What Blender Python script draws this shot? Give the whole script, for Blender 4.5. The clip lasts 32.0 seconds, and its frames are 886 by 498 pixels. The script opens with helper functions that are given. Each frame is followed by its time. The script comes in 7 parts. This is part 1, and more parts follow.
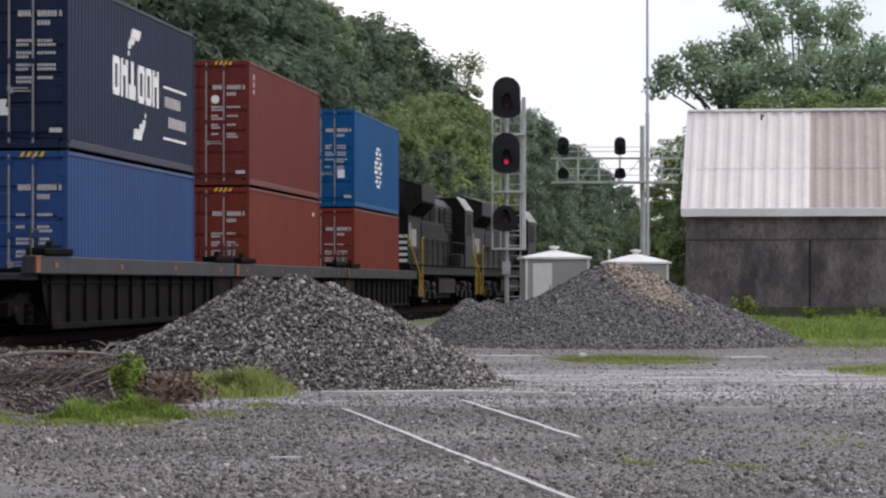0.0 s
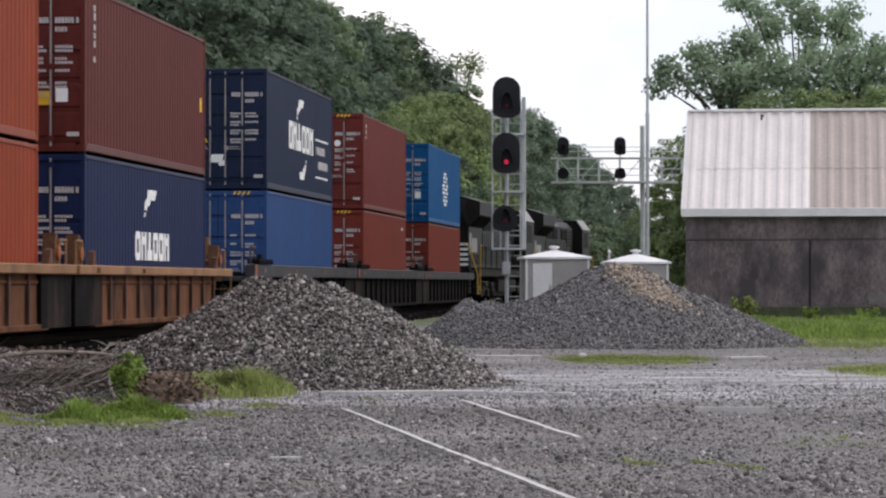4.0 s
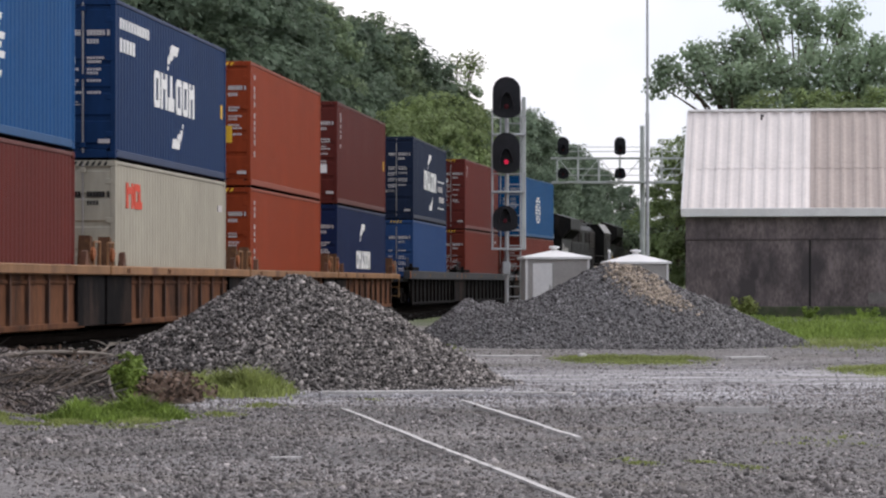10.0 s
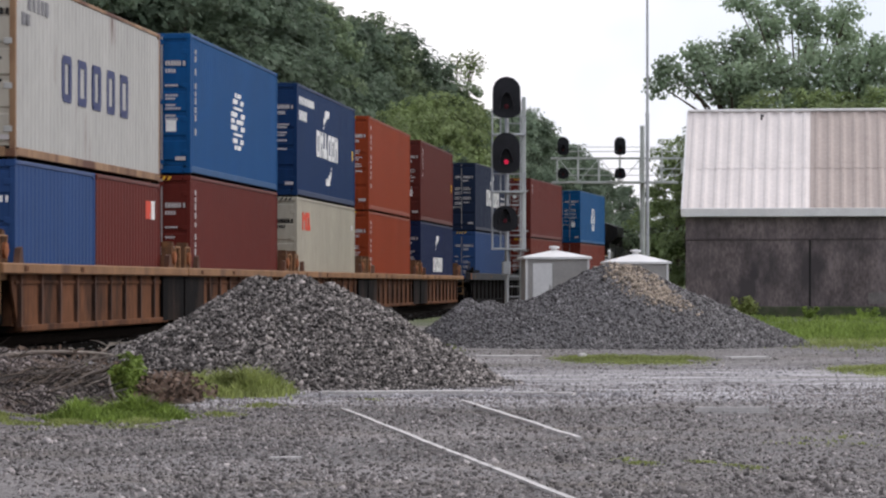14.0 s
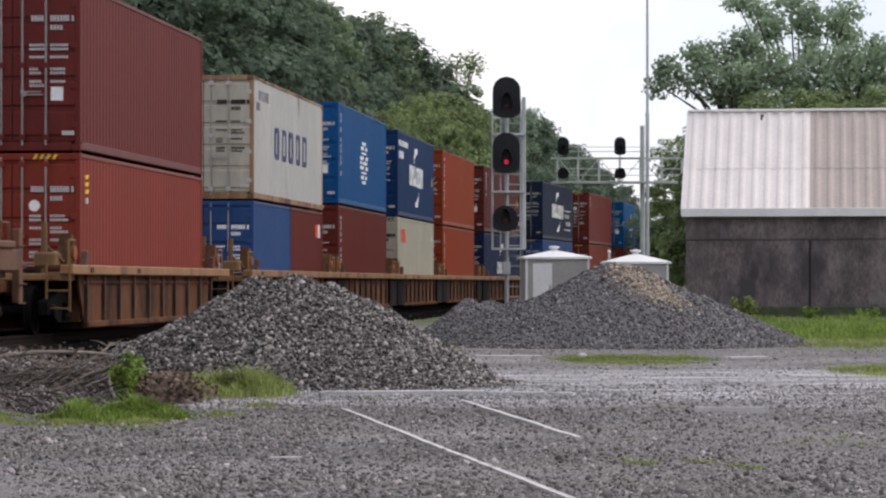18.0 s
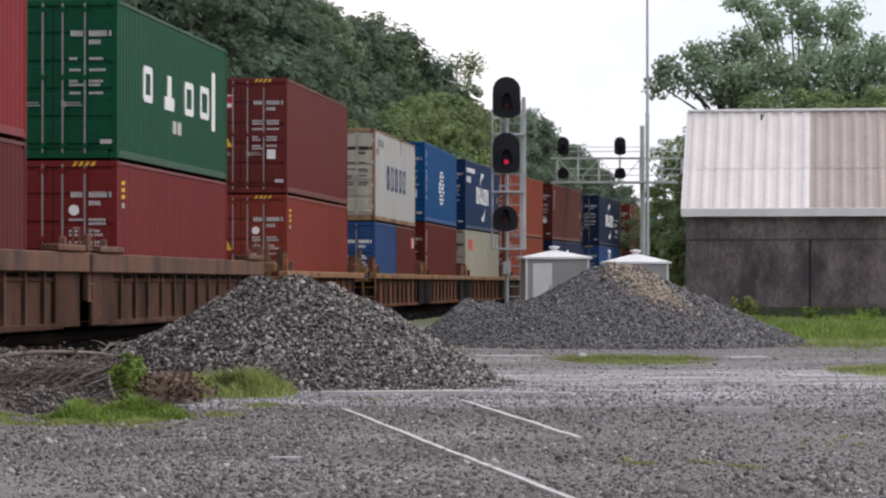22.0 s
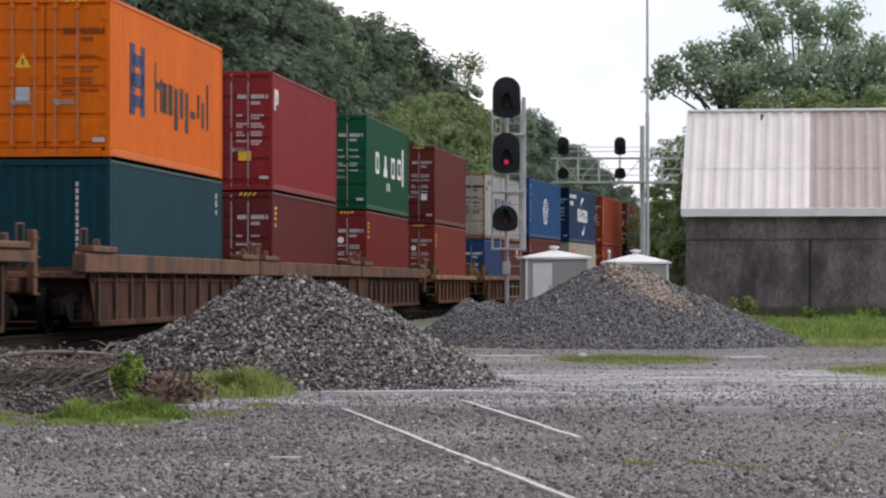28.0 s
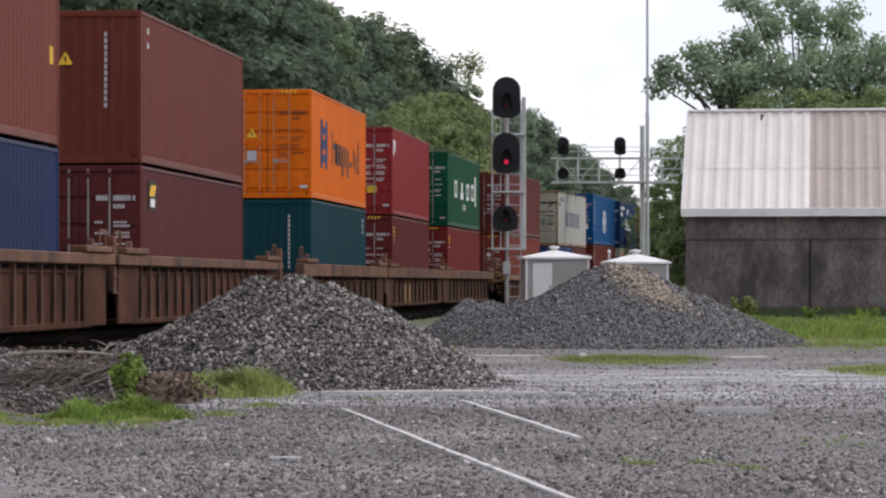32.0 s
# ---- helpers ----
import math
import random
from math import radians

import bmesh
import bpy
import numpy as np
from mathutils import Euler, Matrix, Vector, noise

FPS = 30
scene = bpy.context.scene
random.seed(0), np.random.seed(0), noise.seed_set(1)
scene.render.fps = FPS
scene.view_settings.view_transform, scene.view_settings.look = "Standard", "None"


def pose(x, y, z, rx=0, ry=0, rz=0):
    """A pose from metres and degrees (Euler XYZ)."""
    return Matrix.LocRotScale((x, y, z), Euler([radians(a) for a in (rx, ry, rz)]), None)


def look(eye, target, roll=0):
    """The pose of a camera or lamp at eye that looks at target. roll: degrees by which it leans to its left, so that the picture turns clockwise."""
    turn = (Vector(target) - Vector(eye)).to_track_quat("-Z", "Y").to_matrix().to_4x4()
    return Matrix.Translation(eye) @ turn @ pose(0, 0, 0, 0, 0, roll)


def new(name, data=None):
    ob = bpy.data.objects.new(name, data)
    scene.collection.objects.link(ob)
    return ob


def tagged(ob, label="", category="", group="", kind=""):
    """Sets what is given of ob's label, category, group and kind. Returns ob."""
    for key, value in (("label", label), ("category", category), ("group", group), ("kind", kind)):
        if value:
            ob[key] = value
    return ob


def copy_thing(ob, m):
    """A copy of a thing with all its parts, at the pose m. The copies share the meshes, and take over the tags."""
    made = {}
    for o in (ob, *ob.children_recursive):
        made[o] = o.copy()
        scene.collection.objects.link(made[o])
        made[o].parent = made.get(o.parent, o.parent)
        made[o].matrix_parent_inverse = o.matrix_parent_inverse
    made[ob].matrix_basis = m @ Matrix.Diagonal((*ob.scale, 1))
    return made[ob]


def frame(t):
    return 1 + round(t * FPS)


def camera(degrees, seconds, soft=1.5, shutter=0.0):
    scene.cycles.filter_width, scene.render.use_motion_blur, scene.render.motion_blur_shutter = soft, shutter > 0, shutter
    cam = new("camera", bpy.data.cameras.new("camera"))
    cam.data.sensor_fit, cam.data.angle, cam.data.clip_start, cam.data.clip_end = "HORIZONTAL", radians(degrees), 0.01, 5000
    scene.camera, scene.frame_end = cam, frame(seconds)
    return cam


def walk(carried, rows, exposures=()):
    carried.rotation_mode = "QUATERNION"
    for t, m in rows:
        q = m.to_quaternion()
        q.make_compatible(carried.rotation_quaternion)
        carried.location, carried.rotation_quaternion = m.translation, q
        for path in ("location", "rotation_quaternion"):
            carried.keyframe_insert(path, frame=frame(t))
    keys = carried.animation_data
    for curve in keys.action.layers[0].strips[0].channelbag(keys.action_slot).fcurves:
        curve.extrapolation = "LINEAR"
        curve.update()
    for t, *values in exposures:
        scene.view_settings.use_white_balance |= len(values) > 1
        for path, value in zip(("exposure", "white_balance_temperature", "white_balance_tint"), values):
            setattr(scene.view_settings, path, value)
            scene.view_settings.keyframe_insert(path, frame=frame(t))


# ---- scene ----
SECONDS = 32.0
EYE = (0.0, 0.0, 1.5)
cam = camera(16.84, SECONDS, soft=2.25, shutter=0.5)
STAND = look(EYE, (0.0, 100.0, 2.652))
walk(cam, [(0.0, STAND), (SECONDS, STAND)], exposures=[(0.0, 0.15, 6490, 16.5), (SECONDS, 0.15, 6490, 16.5)])

# ---- overcast daylight ----
world = bpy.data.worlds.new("overcast_sky")
scene.world = world
world.use_nodes = True
wn, wl = world.node_tree.nodes, world.node_tree.links
sky = wn.new("ShaderNodeTexSky")
sky.sky_type, sky.sun_disc = "NISHITA", False
sky.sun_elevation, sky.sun_rotation = radians(45), radians(62)
sky.air_density, sky.dust_density = 1.0, 4.0
SKY_STRENGTH = 0.10
cloud = wn.new("ShaderNodeTexNoise")
cloud.inputs["Scale"].default_value, cloud.inputs["Detail"].default_value = 6.5, 4.0
ramp = wn.new("ShaderNodeValToRGB")
ramp.color_ramp.elements[0].position, ramp.color_ramp.elements[0].color = 0.44, (8.7, 9.8, 11.0, 1)
ramp.color_ramp.elements[1].position, ramp.color_ramp.elements[1].color = 0.63, (12.8, 12.7, 12.6, 1)
veil = wn.new("ShaderNodeMix")
veil.data_type = "RGBA"
veil.inputs["Factor"].default_value = 0.80
wl.new(cloud.outputs["Fac"], ramp.inputs["Fac"])
wl.new(sky.outputs["Color"], veil.inputs["A"])
wl.new(ramp.outputs["Color"], veil.inputs["B"])
wl.new(veil.outputs["Result"], wn["Background"].inputs["Color"])
wn["Background"].inputs["Strength"].default_value = SKY_STRENGTH
sun = new("sun", bpy.data.lights.new("sun", "SUN"))
sun.data.energy, sun.data.angle, sun.data.color = 1.4, radians(30), (1.0, 0.97, 0.92)
sun.matrix_world = look((62.4, 93.2, 70.7), (0, 60, 0))

# ---- materials ----
MATS = {}


def material(name, color, rough=0.7, metal=0.0, scale=4.0, spread=0.25, bump=0.0, fine=40.0, vary=0.0,
             stain=None, stain_at=0.6, streak=1.0, island=False, emit=0.0):
    """A surface with wear at two scales, stains of another colour and relief."""
    if name in MATS:
        return MATS[name]
    m = bpy.data.materials.new(name)
    m.use_nodes = True
    n, l = m.node_tree.nodes, m.node_tree.links
    b = n["Principled BSDF"]
    b.inputs["Roughness"].default_value, b.inputs["Metallic"].default_value = rough, metal
    b.inputs["Specular IOR Level"].default_value = 0.5 if metal > 0.3 else 0.2
    tc = n.new("ShaderNodeTexCoord")
    mp = n.new("ShaderNodeMapping")
    mp.inputs["Scale"].default_value = (1.0, 1.0, streak)
    l.new(tc.outputs["Object"], mp.inputs["Vector"])
    big, small = n.new("ShaderNodeTexNoise"), n.new("ShaderNodeTexNoise")
    for t, s, d in ((big, scale, 4.0), (small, fine, 3.0)):
        t.inputs["Scale"].default_value, t.inputs["Detail"].default_value = s, d
        l.new(mp.outputs["Vector"], t.inputs["Vector"])
    lo = tuple(c * (1 - spread) for c in color)
    hi = tuple(min(1.0, c * (1 + spread)) for c in color)
    r = n.new("ShaderNodeValToRGB")
    r.color_ramp.elements[0].position, r.color_ramp.elements[1].position = 0.3, 0.7
    r.color_ramp.elements[0].color, r.color_ramp.elements[1].color = (*lo, 1), (*hi, 1)
    mixf = n.new("ShaderNodeMath")
    mixf.operation = "MULTIPLY_ADD"
    mixf.inputs[1].default_value = 0.5
    half = n.new("ShaderNodeMath")
    half.operation = "MULTIPLY"
    half.inputs[1].default_value = 0.5
    l.new(big.outputs["Fac"], half.inputs[0])
    l.new(small.outputs["Fac"], mixf.inputs[0])
    l.new(half.outputs[0], mixf.inputs[2])
    l.new(mixf.outputs[0], r.inputs["Fac"])
    out = r.outputs["Color"]
    if stain:
        sn = n.new("ShaderNodeTexNoise")
        sn.inputs["Scale"].default_value, sn.inputs["Detail"].default_value = scale * 0.6, 8.0
        sn.inputs["Roughness"].default_value = 0.65
        l.new(mp.outputs["Vector"], sn.inputs["Vector"])
        sr = n.new("ShaderNodeValToRGB")
        sr.color_ramp.elements[0].position, sr.color_ramp.elements[1].position = stain_at - 0.05, stain_at + 0.12
        mx = n.new("ShaderNodeMix")
        mx.data_type = "RGBA"
        l.new(sn.outputs["Fac"], sr.inputs["Fac"])
        l.new(sr.outputs["Color"], mx.inputs["Factor"])
        l.new(out, mx.inputs["A"])
        mx.inputs["B"].default_value = (*stain, 1)
        out = mx.outputs["Result"]
    if vary:
        src = n.new("ShaderNodeNewGeometry").outputs["Random Per Island"] if island else n.new("ShaderNodeObjectInfo").outputs["Random"]
        mr = n.new("ShaderNodeMapRange")
        mr.inputs["To Min"].default_value, mr.inputs["To Max"].default_value = 1 - vary, 1 + vary
        l.new(src, mr.inputs["Value"])
        hs = n.new("ShaderNodeHueSaturation")
        l.new(mr.outputs["Result"], hs.inputs["Value"])
        l.new(out, hs.inputs["Color"])
        out = hs.outputs["Color"]
    l.new(out, b.inputs["Base Color"])
    if bump:
        bp = n.new("ShaderNodeBump")
        bp.inputs["Strength"].default_value, bp.inputs["Distance"].default_value = bump, 0.02
        l.new(small.outputs["Fac"], bp.inputs["Height"])
        l.new(bp.outputs["Normal"], b.inputs["Normal"])
    if emit:
        b.inputs["Emission Color"].default_value, b.inputs["Emission Strength"].default_value = (*color, 1), emit
    MATS[name] = m
    return m


def paint(name, color, wear=0.72, rough=0.58):
    """Sprayed steel paint of a freight box: faded, streaked downwards, rust where it has worn through."""
    mean = sum(color) / 3
    color = tuple(max(0.004, mean + (c - mean) * 1.2) * 0.65 for c in color)
    m = material("paint_" + name, color, rough, 0.0, 0.9, 0.16, 0.08, 9.0, 0.0, (0.10, 0.045, 0.03), wear, 0.25)
    m.node_tree.nodes["Principled BSDF"].inputs["Specular IOR Level"].default_value = 0.11
    return m


def leaf_material(name, color, vary=0.25):
    m = material(name, color, 0.55, 0, 0.42, 0.5, 0, 2.2, vary, island=True)
    n, l = m.node_tree.nodes, m.node_tree.links
    b = n["Principled BSDF"]
    b.inputs["Specular IOR Level"].default_value = 0.07
    if not any(k.type == "BSDF_TRANSLUCENT" for k in n):
        old = b.inputs["Base Color"].links[0].from_socket
        oi, mr, hs = n.new("ShaderNodeObjectInfo"), n.new("ShaderNodeMapRange"), n.new("ShaderNodeHueSaturation")
        mr.inputs["To Min"].default_value, mr.inputs["To Max"].default_value = 0.84, 1.18
        l.new(oi.outputs["Random"], mr.inputs["Value"])
        l.new(mr.outputs["Result"], hs.inputs["Value"])
        l.new(old, hs.inputs["Color"])
        l.new(hs.outputs["Color"], b.inputs["Base Color"])
        tr, mx = n.new("ShaderNodeBsdfTranslucent"), n.new("ShaderNodeMixShader")
        l.new(b.inputs["Base Color"].links[0].from_socket, tr.inputs["Color"])
        mx.inputs["Fac"].default_value = 0.38
        l.new(b.outputs["BSDF"], mx.inputs[1])
        l.new(tr.outputs["BSDF"], mx.inputs[2])
        l.new(mx.outputs["Shader"], n["Material Output"].inputs["Surface"])
    return m


STEEL = material("galvanised_steel", (0.42, 0.43, 0.44), 0.5, 0.6, 3, 0.2, 0.05, 30)
RAIL = material("worn_rail_steel", (0.020, 0.015, 0.012), 0.75, 0.0, 3, 0.3, 0.1, 40)
BLACK = material("sooty_black_steel", (0.013, 0.013, 0.016), 0.55, 0, 3, 0.4, 0.1, 30)
LOCOBLACK = material("dusty_black_locomotive_paint", (0.0065, 0.0058, 0.0058), 0.5, 0, 1.5, 0.5, 0.1, 12, 0.3, (0.026, 0.021, 0.019), 0.58, 0.4)
LOCOBLACK.node_tree.nodes["Principled BSDF"].inputs["Specular IOR Level"].default_value = 0.14
BOGIE = material("grimy_cast_iron", (0.0075, 0.0065, 0.006), 0.8, 0, 4, 0.5, 0.2, 30)
WHITE = material("white_marking_paint", (0.72, 0.72, 0.70), 0.6, 0, 2, 0.12, 0, 20)
YELLOW = material("yellow_safety_paint", (0.40, 0.25, 0.035), 0.6, 0, 3, 0.2, 0, 30)
BAR = material("dull_zinc_rod", (0.30, 0.28, 0.265), 0.5, 0.3, 3, 0.2, 0, 20)
RUBBER = material("black_rubber_seal", (0.02, 0.02, 0.02), 0.8, 0, 3, 0.3)
# Ties, like the rails, darkened for the shade under the train.
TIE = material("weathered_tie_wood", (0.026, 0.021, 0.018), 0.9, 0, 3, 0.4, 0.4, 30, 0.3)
BARK = material("grey_brown_bark", (0.09, 0.07, 0.055), 0.9, 0, 6, 0.4, 0.6, 30)
DEADWOOD = material("bleached_dead_wood", (0.33, 0.29, 0.25), 0.9, 0, 5, 0.35, 0.4, 30)
TIMBER = material("grey_split_timber", (0.09, 0.075, 0.066), 0.9, 0, 5, 0.4, 0.5, 30, 0.3)


def stone_material(name, tones, tint):
    """Broken rock: each stone has its own tone, from soot-dark to pale fresh faces."""
    m = material(name, (0.5, 0.5, 0.5), 0.9, 0, 14, 0.3, 0.3, 70)
    n, l = m.node_tree.nodes, m.node_tree.links
    b = n["Principled BSDF"]
    src = b.inputs["Base Color"].links[0].from_socket
    g = n.new("ShaderNodeNewGeometry")
    r = n.new("ShaderNodeValToRGB")
    els = r.color_ramp.elements
    for i, (p, v) in enumerate(tones):
        e = els[i] if i < 2 else els.new(p)
        e.position, e.color = p, (v * tint[0], v * tint[1], v * tint[2], 1)
    l.new(g.outputs["Random Per Island"], r.inputs["Fac"])
    mx = n.new("ShaderNodeMix")
    mx.data_type, mx.blend_type = "RGBA", "MULTIPLY"
    mx.inputs["Factor"].default_value = 1.0
    l.new(r.outputs["Color"], mx.inputs["A"])
    l.new(src, mx.inputs["B"])
    l.new(mx.outputs["Result"], b.inputs["Base Color"])
    return m


STONE = stone_material("crushed_grey_ballast", ((0.0, 0.035), (1.0, 1.0), (0.45, 0.165), (0.78, 0.47)), (1.0, 0.905, 0.845))
STONE_YARD = stone_material("crushed_yard_stone", ((0.0, 0.14), (1.0, 0.90), (0.45, 0.28), (0.78, 0.50)), (1.0, 0.915, 0.885))
STONE_DARK = stone_material("crushed_dark_ballast", ((0.0, 0.09), (1.0, 0.66), (0.5, 0.24), (0.8, 0.37)), (1.0, 0.95, 0.95))
# Ballast near black: the shade under the train put into the stone colour.
SHADE_STONE = stone_material("shade_dark_ballast", ((0.0, 0.008), (1.0, 0.07), (0.5, 0.02), (0.8, 0.035)), (1.0, 0.93, 0.88))
for dull in (SHADE_STONE, TIE, BOGIE, RAIL):
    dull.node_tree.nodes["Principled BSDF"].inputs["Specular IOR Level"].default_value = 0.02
STONE_TAN = material("tan_crusher_run", (0.33, 0.272, 0.215), 0.9, 0, 9, 0.3, 0.3, 60, 0.5, island=True)
GRASS = leaf_material("meadow_grass", (0.195, 0.275, 0.062), 0.4)
GRASS_DRY = leaf_material("dry_grass", (0.250, 0.290, 0.100))
DEADLEAF = leaf_material("brown_dead_leaves", (0.150, 0.108, 0.084), 0.85)
LEAF_DARK = leaf_material("dark_oak_leaves", (0.122, 0.166, 0.112))
LEAF_MID = leaf_material("maple_leaves", (0.170, 0.222, 0.130))
# Leaves kept pale and desaturated: haze behind the shed put into their colour.
LEAF_OPEN = leaf_material("open_crown_leaves", (0.275, 0.355, 0.232), 0.15)
LEAF_LIGHT = leaf_material("pale_locust_leaves", (0.215, 0.275, 0.120))
# Paler, bluer leaves: distance haze put into the colour of the far trees.
LEAF_FAR = leaf_material("haze_greyed_leaves", (0.168, 0.220, 0.152))

# ---- mesh helpers ----


def mesh_of(name, verts, faces, mat, smooth=False):
    me = bpy.data.meshes.new(name)
    me.from_pydata([tuple(v) for v in verts], [], faces)
    me.materials.append(mat)
    if smooth:
        me.polygons.foreach_set("use_smooth", [True] * len(me.polygons))
    me.update()
    return me


def part(name, bm, mat, parent=None, label=""):
    """Links a bmesh as one mesh object under its thing or part."""
    me = bpy.data.meshes.new(name)
    bmesh.ops.recalc_face_normals(bm, faces=bm.faces)
    bm.to_mesh(me)
    bm.free()
    me.materials.append(mat)
    return shared(name, me, parent, label)


def shared(name, me, parent=None, label="", at=None):
    ob = new(name, me)
    ob.parent = parent
    if at is not None:
        ob.matrix_basis = at
    if label:
        ob["label"] = label
    return ob


def box(bm, x0, x1, y0, y1, z0, z1, m=None):
    vs = [bm.verts.new((x, y, z)) for x in (x0, x1) for y in (y0, y1) for z in (z0, z1)]
    if m is not None:
        for v in vs:
            v.co = m @ v.co
    for f in ((0, 1, 3, 2), (4, 6, 7, 5), (0, 4, 5, 1), (2, 3, 7, 6), (0, 2, 6, 4), (1, 5, 7, 3)):
        bm.faces.new([vs[i] for i in f])
    return bm


def boxes(*rows):
    bm = bmesh.new()
    for r in rows:
        box(bm, *r)
    return bm


def soft_box(x0, x1, y0, y1, z0, z1, r=0.01, segments=1):
    bm = boxes((x0, x1, y0, y1, z0, z1))
    bmesh.ops.bevel(bm, geom=bm.edges[:], offset=r, segments=segments, affect="EDGES")
    return bm


def rod(bm, a, b, r0, r1=None, sides=8):
    a, b = Vector(a), Vector(b)
    r1 = r0 if r1 is None else r1
    q = (b - a).to_track_quat("Z", "Y")
    rings = []
    for c, r in ((a, r0), (b, r1)):
        rings.append([bm.verts.new(c + q @ Vector((r * math.cos(2 * math.pi * i / sides), r * math.sin(2 * math.pi * i / sides), 0))) for i in range(sides)])
    for i in range(sides):
        j = (i + 1) % sides
        bm.faces.new((rings[0][i], rings[0][j], rings[1][j], rings[1][i]))
    bm.faces.new(rings[0][::-1])
    bm.faces.new(rings[1])
    return bm


def rods(*rows, sides=8):
    bm = bmesh.new()
    for r in rows:
        rod(bm, *r, sides=sides)
    return bm


def lathe(profile, axis="Z", sides=24, m=None):
    """A turned body from (radius, height) pairs."""
    bm = bmesh.new()
    rings = []
    for r, h in profile:
        ring = []
        for i in range(sides):
            a = 2 * math.pi * i / sides
            p = Vector((r * math.cos(a), r * math.sin(a), h))
            if axis == "X":
                p = Vector((p.z, p.x, p.y))
            elif axis == "Y":
                p = Vector((p.x, p.z, p.y))
            ring.append(bm.verts.new(m @ p if m is not None else p))
        rings.append(ring)
    for a, b in zip(rings, rings[1:]):
        for i in range(sides):
            j = (i + 1) % sides
            bm.faces.new((a[i], a[j], b[j], b[i]))
    bm.faces.new(rings[0][::-1])
    bm.faces.new(rings[-1])
    return bm


def prism(outline, x0, x1, bm=None):
    """An outline in the y-z plane pushed through from x0 to x1."""
    bm = bm or bmesh.new()
    a = [bm.verts.new((x0, y, z)) for y, z in outline]
    b = [bm.verts.new((x1, y, z)) for y, z in outline]
    k = len(outline)
    for i in range(k):
        j = (i + 1) % k
        bm.faces.new((a[i], a[j], b[j], b[i]))
    bm.faces.new(a[::-1])
    bm.faces.new(b)
    return bm


# ---- the line of the track and the train's run ----
RAIL_Z = 0.63
CURVE = ((100, 0.127), (120, 1.193), (145, -1.169), (170, -0.624), (190, -0.069))


def flank(y):
    """x of the train's right flank where it stands y metres away."""
    x = -5.627 + 0.0959 * (y - 60)
    for start, k in CURVE:
        x += k * 1e-3 * max(y - start, 0.0) ** 2
    return x


def run(t):
    """Metres the train has gone at t seconds."""
    return 5.4765 * t + 0.021989 * t * t / 2 + 0.0010511 * t ** 3 / 6


def on_track(y0, y1, z=0.0, half=1.22):
    """The pose of a vehicle whose flank reaches from y0 to y1: its y axis points ahead, its origin lies on the track's middle."""
    a, b = Vector((flank(y0), y0)), Vector((flank(y1), y1))
    u = (b - a).normalized()
    c = (a + b) / 2 - half * Vector((u.y, -u.x))
    return pose(c.x, c.y, RAIL_Z + z, 0, 0, -math.degrees(math.atan2(u.x, u.y)))


def centre(y):
    """The track's middle at distance y, with its heading."""
    m = on_track(y - 1, y + 1)
    return m


RIDES = []      # thing, first y at the start, last y, height over the rail
WHEELS = []

# ---- ground ----


def smooth(a, b, v):
    v = min(1.0, max(0.0, (v - a) / (b - a)))
    return v * v * (3 - 2 * v)


def ground_z(x, y):
    base = 0.38 * smooth(60, 98, y) if y > 0 else 0.0
    off = x - (flank(max(-200.0, min(y, 320.0))) - 1.22)
    bed = RAIL_Z - 0.20
    side = 1 - smooth(2.3, 5.2, off) if off > 0 else 1.0 - 0.35 * smooth(3.0, 7.0, -off)
    z = base + (bed - base) * side
    if -60 < x < 60 and -10 < y < 140:
        z += 0.012 * noise.noise(Vector((x * 0.25, y * 0.12, 0))) + 0.007 * noise.noise(Vector((x * 1.3, y * 0.8, 3)))
    return z


def axis(cuts):
    out = []
    for a, b, step in cuts:
        k = max(1, round((b - a) / step))
        out += [a + (b - a) * i / k for i in range(k)]
    return out + [cuts[-1][1]]


gx = axis([(-3000, -300, 450), (-300, -60, 40), (-60, -16, 4), (-16, 16, 0.4), (16, 60, 2), (60, 300, 40), (300, 3000, 450)])
gy = axis([(-3000, -300, 450), (-300, -20, 28), (-20, 15, 3.5), (15, 110, 0.6), (110, 300, 3), (300, 800, 100), (800, 4500, 460)])
gv = [(x, y, ground_z(x, y)) for y in gy for x in gx]
gf = [(j * len(gx) + i, j * len(gx) + i + 1, (j + 1) * len(gx) + i + 1, (j + 1) * len(gx) + i) for j in range(len(gy) - 1) for i in range(len(gx) - 1)]


